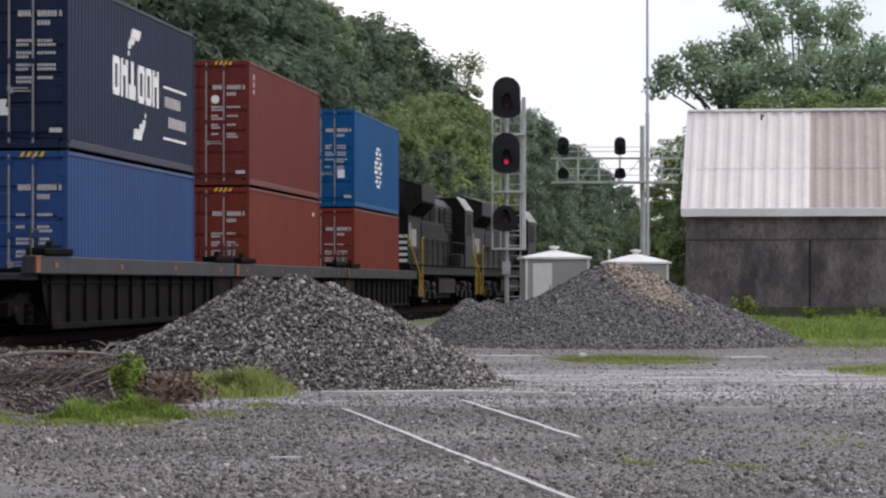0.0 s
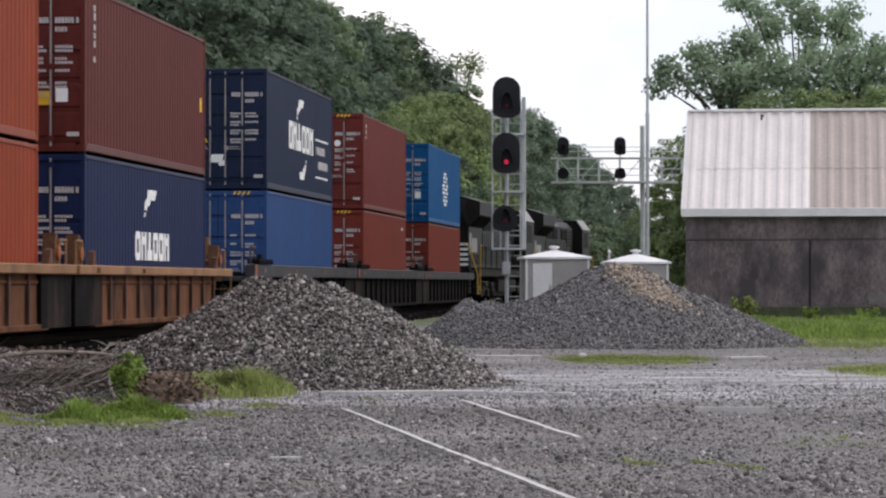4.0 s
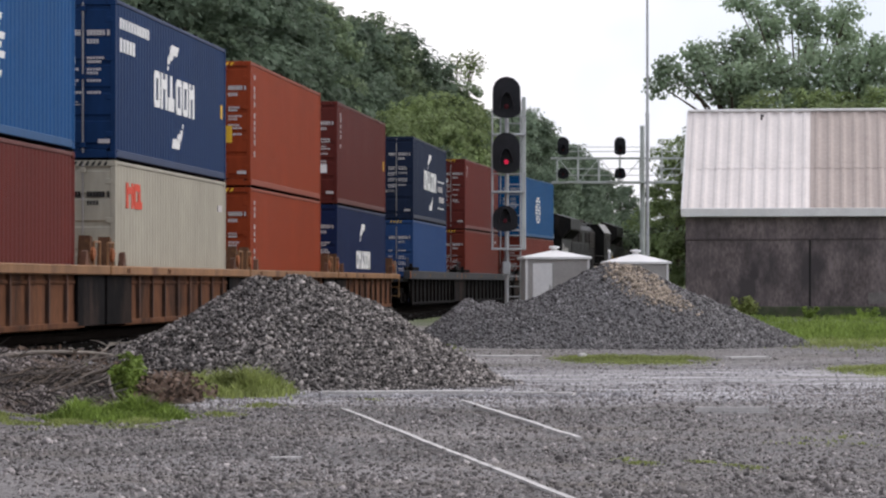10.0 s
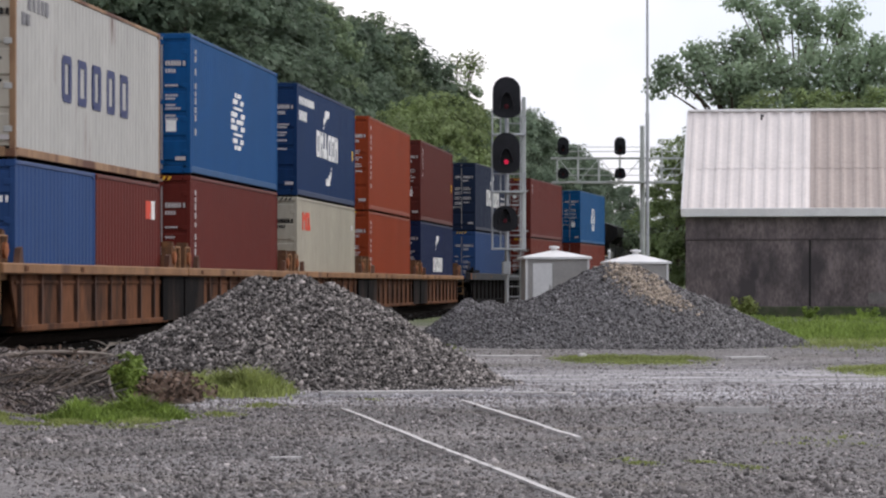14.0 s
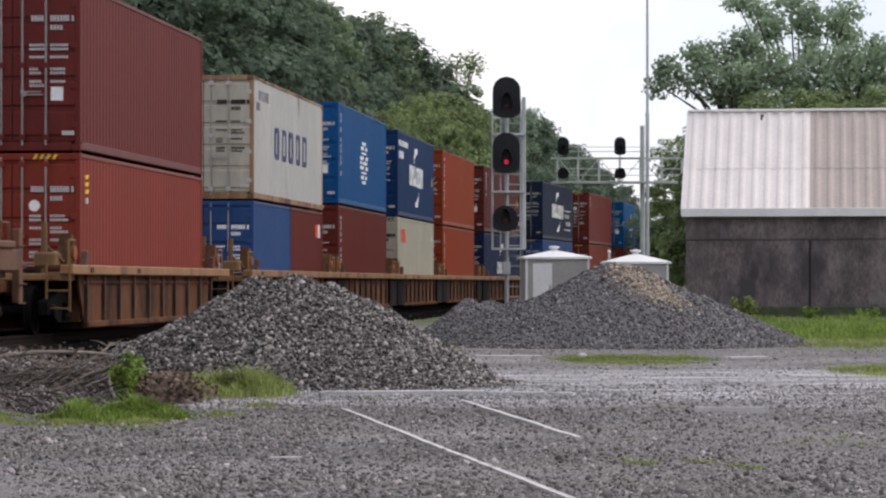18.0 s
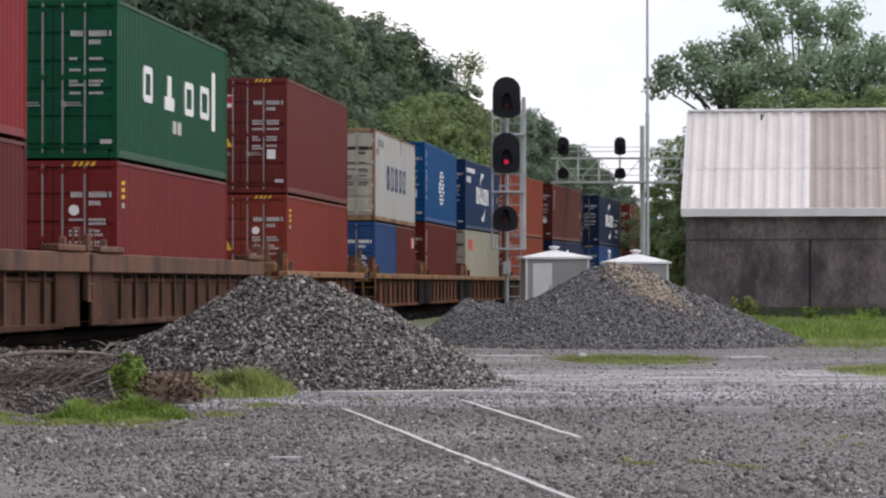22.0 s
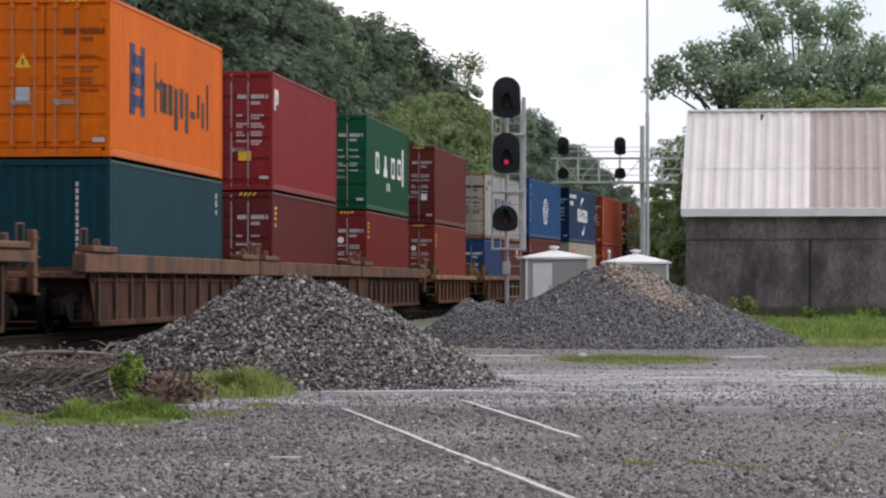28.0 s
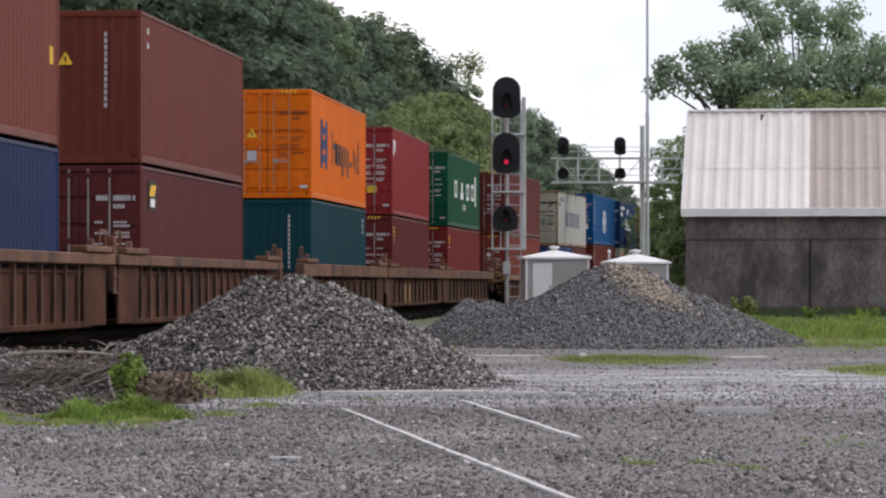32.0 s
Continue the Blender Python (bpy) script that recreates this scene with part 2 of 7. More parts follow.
def ground_material():
    """Compacted crushed stone with dusty lanes, brown soil by the track and turf farther off."""
    m = bpy.data.materials.new("gravel_yard")
    m.use_nodes = True
    n, l = m.node_tree.nodes, m.node_tree.links
    b = n["Principled BSDF"]
    b.inputs["Roughness"].default_value = 0.92
    tc = n.new("ShaderNodeTexCoord")

    def tex(kind, scale, detail=4.0, stretch=(1, 1, 1)):
        mp = n.new("ShaderNodeMapping")
        mp.inputs["Scale"].default_value = stretch
        l.new(tc.outputs["Object"], mp.inputs["Vector"])
        t = n.new(kind)
        t.inputs["Scale"].default_value = scale
        if kind == "ShaderNodeTexNoise":
            t.inputs["Detail"].default_value = detail
        l.new(mp.outputs["Vector"], t.inputs["Vector"])
        return t

    def blend(fac, a, bcol):
        mx = n.new("ShaderNodeMix")
        mx.data_type = "RGBA"
        l.new(fac, mx.inputs["Factor"])
        for k, v in (("A", a), ("B", bcol)):
            if isinstance(v, tuple):
                mx.inputs[k].default_value = (*v, 1)
            else:
                l.new(v, mx.inputs[k])
        return mx.outputs["Result"]

    def band(src, a, bb):
        r = n.new("ShaderNodeMapRange")
        r.interpolation_type = "SMOOTHSTEP"
        r.inputs["From Min"].default_value, r.inputs["From Max"].default_value = a, bb
        l.new(src, r.inputs["Value"])
        return r.outputs["Result"]

    stones = tex("ShaderNodeTexVoronoi", 22)
    sr = n.new("ShaderNodeValToRGB")
    sr.color_ramp.elements[0].color, sr.color_ramp.elements[1].color = (0.030, 0.028, 0.026, 1), (0.25, 0.232, 0.226, 1)
    sr.color_ramp.elements[0].position, sr.color_ramp.elements[1].position = 0.1, 0.95
    bw = n.new("ShaderNodeRGBToBW")
    l.new(stones.outputs["Color"], bw.inputs["Color"])
    l.new(bw.outputs["Val"], sr.inputs["Fac"])
    fine = tex("ShaderNodeTexVoronoi", 42)
    fr = n.new("ShaderNodeValToRGB")
    fr.color_ramp.elements[0].color, fr.color_ramp.elements[1].color = (0.040, 0.037, 0.036, 1), (0.34, 0.318, 0.312, 1)
    fb = n.new("ShaderNodeRGBToBW")
    l.new(fine.outputs["Color"], fb.inputs["Color"])
    l.new(fb.outputs["Val"], fr.inputs["Fac"])
    patch = tex("ShaderNodeTexNoise", 0.35, 6, (1, 0.45, 1))
    col = blend(band(patch.outputs["Fac"], 0.40, 0.62), sr.outputs["Color"], fr.outputs["Color"])
    soil = tex("ShaderNodeTexNoise", 0.7, 7, (0.45, 1, 1))
    col = blend(band(soil.outputs["Fac"], 0.46, 0.80), col, (0.120, 0.100, 0.079))
    sep = n.new("ShaderNodeSeparateXYZ")
    l.new(tc.outputs["Object"], sep.inputs["Vector"])
    wob = tex("ShaderNodeTexNoise", 0.25, 4)
    wy = n.new("ShaderNodeMath")
    wy.operation = "MULTIPLY_ADD"
    wy.inputs[1].default_value = 14.0
    l.new(wob.outputs["Fac"], wy.inputs[0])
    l.new(sep.outputs["Y"], wy.inputs[2])
    far = band(wy.outputs[0], 88, 96)
    turf = tex("ShaderNodeTexNoise", 3, 6)
    tr = n.new("ShaderNodeValToRGB")
    tr.color_ramp.elements[0].color, tr.color_ramp.elements[1].color = (0.05, 0.075, 0.02, 1), (0.10, 0.115, 0.04, 1)
    l.new(turf.outputs["Fac"], tr.inputs["Fac"])
    lane = n.new("ShaderNodeMath")
    lane.operation = "MULTIPLY"
    near_edge, far_edge = band(wy.outputs[0], 42.5, 46), band(wy.outputs[0], 62, 56)
    l.new(near_edge, lane.inputs[0])
    l.new(far_edge, lane.inputs[1])
    dust = tex("ShaderNodeTexNoise", 1.6, 6, (0.25, 1, 1))
    dl = n.new("ShaderNodeMath")
    dl.operation = "MULTIPLY"
    l.new(lane.outputs[0], dl.inputs[0])
    l.new(band(dust.outputs["Fac"], 0.32, 0.72), dl.inputs[1])
    worn = tex("ShaderNodeTexNoise", 0.16, 5, (0.5, 1, 1))
    tone = n.new("ShaderNodeMapRange")
    tone.inputs["From Min"].default_value, tone.inputs["From Max"].default_value = 0.33, 0.67
    tone.inputs["To Min"].default_value, tone.inputs["To Max"].default_value = 0.62, 1.32
    l.new(worn.outputs["Fac"], tone.inputs["Value"])
    hs = n.new("ShaderNodeHueSaturation")
    l.new(tone.outputs["Result"], hs.inputs["Value"])
    l.new(col, hs.inputs["Color"])
    col = blend(dl.outputs[0], hs.outputs["Color"], (0.46, 0.445, 0.46))
    col = blend(far, col, tr.outputs["Color"])
    l.new(col, b.inputs["Base Color"])
    bp = n.new("ShaderNodeBump")
    bp.inputs["Strength"].default_value, bp.inputs["Distance"].default_value = 0.9, 0.03
    l.new(stones.outputs["Distance"], bp.inputs["Height"])
    l.new(bp.outputs["Normal"], b.inputs["Normal"])
    return m


ground = tagged(new("ground", mesh_of("ground", gv, gf, ground_material(), True)),
                "grey crushed-stone yard with dusty lanes and worn soil", "ground", kind="structure")

# ---- track ----


def sweep(outline, ys, lateral, z, mat, name, parent):
    """A rail: an outline (across, up) carried along the track."""
    verts, faces = [], []
    k = len(outline)
    for y in ys:
        m = centre(y)
        for a, h in outline:
            verts.append(m @ Vector((lateral + a, 0, z + h - 0.0)))
    for j in range(len(ys) - 1):
        for i in range(k):
            q = (i + 1) % k
            faces.append((j * k + i, j * k + q, (j + 1) * k + q, (j + 1) * k + i))
    return shared(name, mesh_of(name, verts, faces, mat), parent)


railway = tagged(new("railway_track"), "rusty steel rails on dark timber ties", "track", kind="structure")
RAIL_SHAPE = [(-0.075, -0.18), (0.075, -0.18), (0.075, -0.165), (0.012, -0.14), (0.012, -0.05), (0.036, -0.04), (0.036, 0), (-0.036, 0), (-0.036, -0.04), (-0.012, -0.05), (-0.012, -0.14), (-0.075, -0.165)]
rail_ys = [-170 + 4.0 * i for i in range(120)]
for side in (-0.755, 0.755):
    sweep(RAIL_SHAPE, rail_ys, side, 0, RAIL, "rail", railway)
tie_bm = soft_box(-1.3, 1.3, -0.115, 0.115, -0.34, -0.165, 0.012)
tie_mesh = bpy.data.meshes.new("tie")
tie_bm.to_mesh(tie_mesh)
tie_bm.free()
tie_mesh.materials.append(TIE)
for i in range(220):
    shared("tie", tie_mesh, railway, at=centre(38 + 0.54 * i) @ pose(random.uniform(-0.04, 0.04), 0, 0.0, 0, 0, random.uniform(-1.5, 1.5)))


# Near-black sheet, wide on the far side: under-train shade put into colour.
BED = material("shade_dark_bed", (0.0065, 0.006, 0.0055), 0.95, 0, 3, 0.4, 0.8, 40)
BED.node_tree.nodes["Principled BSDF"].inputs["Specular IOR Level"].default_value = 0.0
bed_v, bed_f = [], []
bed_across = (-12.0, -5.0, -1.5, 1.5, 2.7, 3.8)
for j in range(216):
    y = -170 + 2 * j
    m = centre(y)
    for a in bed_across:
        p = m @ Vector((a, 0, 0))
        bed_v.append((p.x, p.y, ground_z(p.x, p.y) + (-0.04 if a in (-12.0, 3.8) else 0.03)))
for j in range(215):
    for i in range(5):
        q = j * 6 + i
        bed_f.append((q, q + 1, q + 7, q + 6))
tagged(new("track_bed", mesh_of("track_bed", bed_v, bed_f, BED, True)), "ballast bed under the rails, near black for the train's shade", "track bed", kind="structure")


# ---- loose stone ----


def stone_cloud(name, points, mat, sizes, label, category="gravel", flat=0.7, seed=1):
    """Many angular stones as one mesh; each is a bent octahedron with its corners pushed about."""
    rng = np.random.default_rng(seed)
    k = len(points)
    base = np.array([(1, 0, 0), (-1, 0, 0), (0, 1, 0), (0, -1, 0), (0, 0, 1), (0, 0, -1), (.6, .6, .6), (-.6, -.6, .5)], float)
    tri = np.array([(6, 0, 2), (6, 2, 4), (6, 4, 0), (2, 1, 4), (7, 4, 1), (7, 1, 3), (7, 3, 4), (3, 0, 4), (2, 0, 5), (1, 2, 5), (3, 1, 5), (0, 3, 5)])
    v = base[None] * rng.uniform(0.65, 1.2, (k, 8, 1)) + rng.normal(0, 0.12, (k, 8, 3))
    v[:, :, 2] *= flat
    q = rng.normal(size=(k, 4))
    q[:, 1:3] *= 0.6
    q /= np.linalg.norm(q, axis=1)[:, None]
    w, x, y, z = q.T
    R = np.stack([1 - 2 * (y * y + z * z), 2 * (x * y - z * w), 2 * (x * z + y * w), 2 * (x * y + z * w), 1 - 2 * (x * x + z * z), 2 * (y * z - x * w),
                  2 * (x * z - y * w), 2 * (y * z + x * w), 1 - 2 * (x * x + y * y)], 1).reshape(k, 3, 3)
    v = np.einsum("kij,knj->kni", R, v) * np.asarray(sizes)[:, None, None] + np.asarray(points)[:, None]
    f = tri[None] + (np.arange(k) * 8)[:, None, None]
    me = bpy.data.meshes.new(name)
    me.vertices.add(k * 8)
    me.vertices.foreach_set("co", v.ravel())
    me.loops.add(k * 36)
    me.loops.foreach_set("vertex_index", f.ravel())
    me.polygons.add(k * 12)
    me.polygons.foreach_set("loop_start", np.arange(0, k * 36, 3))
    me.materials.append(mat)
    me.update(calc_edges=True)
    return tagged(new(name, me), label, category, kind="stuff")


def heap_height(x, y, lobes):
    z = -1.0
    for cx, cy, rx, ry, h in lobes:
        d = math.hypot((x - cx) / rx, (y - cy) / ry)
        peak = h * (1 - math.sqrt(d * d + 0.006) + 0.07) if d < 1.2 else -1
        z = max(z, peak)
    return z + 0.07 * noise.noise(Vector((x * 1.1, y * 1.1, 5))) + 0.03 * noise.noise(Vector((x * 3.3, y * 3.3, 1)))


def heap(name, lobes, mat, label, density, size, seed):
    x0, x1 = min(l[0] - l[2] for l in lobes) - 0.5, max(l[0] + l[2] for l in lobes) + 0.5
    y0, y1 = min(l[1] - l[3] for l in lobes) - 0.5, max(l[1] + l[3] for l in lobes) + 0.5
    step = 0.12
    nx, ny = int((x1 - x0) / step), int((y1 - y0) / step)
    vs = []
    for j in range(ny + 1):
        for i in range(nx + 1):
            x, y = x0 + step * i, y0 + step * j
            g = ground_z(x, y)
            vs.append((x, y, max(g - 0.05, g + heap_height(x, y, lobes))))
    fs = [(j * (nx + 1) + i, j * (nx + 1) + i + 1, (j + 1) * (nx + 1) + i + 1, (j + 1) * (nx + 1) + i) for j in range(ny) for i in range(nx)]
    thing = tagged(new(name, mesh_of(name, vs, fs, mat, True)), label, "gravel pile")
    rng = np.random.default_rng(seed)
    pts = []
    for _ in range(int(density * (x1 - x0) * (y1 - y0))):
        x, y = rng.uniform(x0, x1), rng.uniform(y0, y1)
        h = heap_height(x, y, lobes)
        if h > -0.05 or rng.random() < max(0.0, 0.5 + h) * 0.35:
            pts.append((x, y, ground_z(x, y) + max(h, 0.0) + 0.005))
    stones = stone_cloud("loose_stone", pts, mat, rng.gamma(5, size / 5, len(pts)), "angular stones lying on the heap", seed=seed)
    del stones["category"], stones["label"]
    stones.parent = thing
    return thing


heap("rock_mound", [(-2.78, 45.6, 2.25, 2.5, 1.60), (-2.25, 45.3, 2.5, 2.8, 1.62), (-1.70, 45.1, 2.45, 2.7, 1.50), (-0.9, 44.6, 1.7, 2.0, 0.78), (-3.5, 45.4, 1.5, 1.8, 0.80)], STONE,
     "tall heap of coarse grey crushed stone beside the track", 1350, 0.0235, 3)
heap("rock_mound", [(3.98, 70.5, 3.6, 3.4, 1.88), (4.32, 70.4, 3.5, 3.3, 1.86), (2.6, 70.2, 2.7, 2.8, 1.22), (5.6, 70.6, 2.8, 2.6, 1.25), (0.62, 72.3, 1.35, 1.9, 1.0), (1.15, 72.3, 1.6, 2.0, 1.02), (1.8, 71.6, 2.1, 2.3, 1.05)], STONE_DARK,
     "broad dark heap of crushed stone with a tan streak", 520, 0.027, 4)

NEAR_LOBES = [(-2.78, 45.6, 2.25, 2.5, 1.60), (-2.25, 45.3, 2.5, 2.8, 1.62), (-1.70, 45.1, 2.45, 2.7, 1.50)]
rng_p = np.random.default_rng(41)
fresh = []
while len(fresh) < 110:
    x, y = -2.55 + rng_p.normal(0, 0.34), rng_p.uniform(42.8, 44.6)
    h = heap_height(x, y, NEAR_LOBES)
    if abs(h - 0.62 + 0.2 * rng_p.normal()) < 0.10:
        fresh.append((x, y, ground_z(x, y) + h + 0.02))
stone_cloud("fresh_stone", fresh, material("fresh_broken_stone", (0.45, 0.41, 0.38), 0.9, 0, 9, 0.35, 0.3, 60, 0.4, island=True), rng_p.gamma(5, 0.005, 110), "patch of pale freshly broken stone on the heap", seed=13)

rng_t = np.random.default_rng(31)
tan = []
while len(tan) < 1500:
    f = rng_t.random()
    x, y = 4.15 + 1.0 * f + rng_t.normal(0, 0.20 + 0.14 * f), 70.3 - 1.5 * f + rng_t.normal(0, 0.2)
    tan.append((x, y, ground_z(x, y) + heap_height(x, y, [(3.98, 70.5, 3.6, 3.4, 1.88), (4.32, 70.4, 3.5, 3.3, 1.86), (5.6, 70.6, 2.8, 2.6, 1.25)]) + 0.02))
stone_cloud("tan_stone", tan, STONE_TAN, rng_t.gamma(4, 0.008, 1500), "streak of tan crushed stone on the dark heap", seed=12)

# ---- freight containers ----
CL, CW = 12.19, 2.44
MESHES = {}


def cached(key, make):
    if key not in MESHES:
        MESHES[key] = make()
    return MESHES[key]


def bm_mesh(name, bm, mat):
    me = bpy.data.meshes.new(name)
    bmesh.ops.recalc_face_normals(bm, faces=bm.faces)
    bm.to_mesh(me)
    bm.free()
    me.materials.append(mat)
    return me


def wavy(length, height, mat, pitch=0.278, depth=0.018):
    """A trapezoid-pressed steel sheet in the y-z plane, its ridges towards +x, with its back closed."""
    k = round(length / pitch)
    p = length / k
    prof = []
    for i in range(k):
        y = -length / 2 + i * p
        prof += [(y, 0.0), (y + p * 0.26, 0.0), (y + p * 0.5, -depth), (y + p * 0.76, -depth)]
    prof.append((length / 2, 0.0))
    verts = [(x, y, z) for y, x in prof for z in (0.0, height)]
    n = len(prof)
    verts += [(-depth - 0.006, y, z) for y in (-length / 2, length / 2) for z in (0.0, height)]
    faces = [(2 * i, 2 * i + 2, 2 * i + 3, 2 * i + 1) for i in range(n - 1)]
    faces.append((2 * n, 2 * n + 1, 2 * n + 3, 2 * n + 2))
    return mesh_of("pressed_sheet", verts, faces, mat)


def door_mesh(w, h, mat):
    """A door leaf in the x-z plane, pressed into five lying bays, outside towards -y."""
    out = [(0.045, 0.0), (0.0, 0.0)]
    for f in (0.02, 0.215, 0.41, 0.605, 0.80):
        z0 = h * f + 0.03
        z1 = z0 + h * 0.165
        out += [(0.0, z0), (-0.031, z0 + 0.030), (-0.031, z1 - 0.030), (0.0, z1)]
    out += [(0.0, h), (0.045, h)]
    return bm_mesh("door", prism(out, 0, w), mat)


def casting_mesh(mat):
    bm = soft_box(-0.081, 0.081, -0.089, 0.089, -0.059, 0.059, 0.012)
    rod(bm, (0.070, 0, 0), (0.0835, 0, 0), 0.034)
    return bm_mesh("corner_casting", bm, mat)


FINE = ("hazard_stripe", "stencil", "code_column", "code_bar", "end_stripe", "number_bar")


def marks(rows, mat, parent, name, axis, offset, label=""):
    """Flat marks proud of a panel. rows: centre a, centre z, width, height, and optional slant."""
    bm = bmesh.new()
    for a, z, w, h, *sl in rows:
        s = sl[0] if sl else 0.0
        vs = []
        for e, f in ((-1, -1), (1, -1), (1, 1), (-1, 1)):
            p, q = a + e * w / 2 + f * s, z + f * h / 2
            vs.append((offset, p, q) if axis == "side" else (p, offset, q))
        back = 0.042 if axis == "side" else 0.03
        lo = [bm.verts.new(v) for v in vs]
        hi = [bm.verts.new((v[0] - back, v[1], v[2]) if axis == "side" else (v[0], v[1] + back, v[2])) for v in vs]
        bm.faces.new(lo)
        bm.faces.new(hi[::-1])
        for i in range(4):
            j = (i + 1) % 4
            bm.faces.new((lo[i], lo[j], hi[j], hi[i]))
        if name not in FINE:
            part(name, bm, mat, parent, label)
            bm = bmesh.new()
    if name in FINE:
        part(name, bm, mat, parent, label)["kind"] = "stuff"


SILL = 0.16
POST = 0.10


def container(label, key, color, high=True, length=CL, doors=True, wear=0.72, group="freight containers"):
    """A steel shipping box; its rear end (towards -y) has doors or a pressed end wall."""
    H = 2.955 if high else 2.591
    W, L = CW, length
    mat = paint(key, color, wear)
    thing = tagged(new("shipping_container"), label, "container", group)
    frame_mat = paint("rusted_frame", (0.46, 0.31, 0.20), 0.47) if key == "dirty_white" else mat
    leaf_mat = paint("stained_white", (0.58, 0.54, 0.46), 0.56) if key == "dirty_white" else mat
    k = (key, H, L)
    sheet = cached(("side", *k), lambda: wavy(L - 2 * POST, H - SILL - 0.07, mat))
    endsheet = cached(("end", *k), lambda: wavy(W - 2 * POST, H - SILL - 0.10, mat, 0.25, 0.04))
    shared("side_panel", sheet, thing, at=pose(W / 2 - 0.012, 0, SILL))
    shared("side_panel", sheet, thing, at=pose(-W / 2 + 0.012, 0, SILL, 0, 0, 180))
    shared("end_panel", endsheet, thing, at=pose(0, L / 2 - 0.02, SILL, 0, 0, 90))
    roof = cached(("roof", *k), lambda: bm_mesh("roof", boxes((-W / 2 + 0.06, W / 2 - 0.06, -L / 2 + 0.06, L / 2 - 0.06, H - 0.055, H - 0.02)), mat))
    shared("roof", roof, thing)
    floor_ = cached(("floor", *k), lambda: bm_mesh("floor", boxes((-W / 2 + 0.06, W / 2 - 0.06, -L / 2 + 0.06, L / 2 - 0.06, 0.03, 0.14)), BOGIE))
    shared("floor_frame", floor_, thing)
    post = cached(("post", *k), lambda: bm_mesh("corner_post", soft_box(-POST / 2, POST / 2, -POST / 2, POST / 2, 0.118, H - 0.118, 0.012), frame_mat))
    # Paler rails: dust on the lower, sky sheen painted into the upper.
    rail_mat = frame_mat if key == "dirty_white" else paint(key + "_dust_sheen_rail", tuple(c * 0.84 + g * 0.16 for c, g in zip(color, (0.34, 0.32, 0.30))), wear)
    cast = cached(("cast", key), lambda: casting_mesh(frame_mat))
    for sx in (-1, 1):
        for sy in (-1, 1):
            shared("corner_post", post, thing, at=pose(sx * (W / 2 - POST / 2), sy * (L / 2 - POST / 2), 0))
            for z in (0.059, H - 0.059):
                shared("corner_casting", cast, thing, at=pose(sx * (W / 2 - 0.081), sy * (L / 2 - 0.089), z, 0, 0, 0 if sx > 0 else 180))
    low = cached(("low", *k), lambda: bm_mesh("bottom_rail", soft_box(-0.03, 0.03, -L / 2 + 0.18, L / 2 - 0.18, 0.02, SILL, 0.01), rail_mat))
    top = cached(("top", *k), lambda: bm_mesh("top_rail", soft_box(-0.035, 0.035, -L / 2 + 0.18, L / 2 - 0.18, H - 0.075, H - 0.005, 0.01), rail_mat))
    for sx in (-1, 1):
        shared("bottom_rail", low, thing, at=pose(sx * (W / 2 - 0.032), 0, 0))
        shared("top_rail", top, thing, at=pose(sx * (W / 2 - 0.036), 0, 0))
    sill = cached(("sill", *k), lambda: bm_mesh("end_sill", soft_box(-W / 2 + 0.165, W / 2 - 0.165, -0.05, 0.05, 0.0, SILL, 0.012), frame_mat))
    head = cached(("head", *k), lambda: bm_mesh("end_header", soft_box(-W / 2 + 0.165, W / 2 - 0.165, -0.05, 0.05, H - 0.12, H, 0.012), frame_mat))
    for sy in (-1, 1):
        shared("end_sill", sill, thing, at=pose(0, sy * (L / 2 - 0.055), 0))
        shared("end_header", head, thing, at=pose(0, sy * (L / 2 - 0.055), 0))
    if not doors:
        shared("end_panel", endsheet, thing, at=pose(0, -L / 2 + 0.02, SILL, 0, 0, -90))
        return thing, H, L
    dw, dh = (W - 2 * POST) / 2 - 0.012, H - SILL - 0.14
    leaf = cached(("door", *k), lambda: door_mesh(dw, dh, leaf_mat))
    seal = cached(("seal", H), lambda: bm_mesh("door_seal", boxes((-0.012, 0.012, -0.004, 0.03, 0, dh)), RUBBER))
    bar = cached(("bar", H, key == "orange"), lambda: bm_mesh("locking_bar", rods(((0, -0.07, -0.08), (0, -0.07, dh + 0.06), 0.018), sides=6), material("orange_brown_rod", (0.40, 0.19, 0.10), 0.6, 0, 3, 0.2) if key == "orange" else BAR))
    grip = cached(("grip", H), lambda: bm_mesh("bar_handle", boxes((-0.02, 0.34, -0.11, -0.094, 0, 0.022), (-0.026, 0.026, -0.10, -0.045, -0.025, 0.05)), BAR))
    keep = cached(("keep", key), lambda: bm_mesh("bar_keeper", soft_box(-0.055, 0.055, -0.10, -0.04, -0.05, 0.05, 0.01), mat))
    hinge = cached(("hinge", key), lambda: bm_mesh("hinge", soft_box(-0.09, 0.05, -0.05, -0.002, -0.05, 0.05, 0.008), mat))
    for sx, x0 in ((-1, -W / 2 + POST), (1, 0.012)):
        d = shared("door", leaf, thing, at=pose(x0, -L / 2 + 0.045, SILL + 0.015))
        for fx in ((0.16, 0.54) if sx > 0 else (0.46, 0.84)):
            shared("locking_bar", bar, d, at=pose(dw * fx, 0, 0))
            shared("bar_handle", grip, d, at=pose(dw * fx - (0.0 if fx < 0.5 else 0.38), 0, dh * 0.30 + (0.05 if fx < 0.5 else 0)))
            for z in (0.06, dh * 0.5, dh - 0.06):
                shared("bar_keeper", keep, d, at=pose(dw * fx, 0, z))
        for z in (0.1, 0.36, 0.63, 0.9):
            shared("hinge", hinge, d, at=pose(0.0 if sx < 0 else dw, 0, dh * z, 0, 0, 0 if sx > 0 else 180) @ pose(0, 0 if sx > 0 else 0.045, 0))
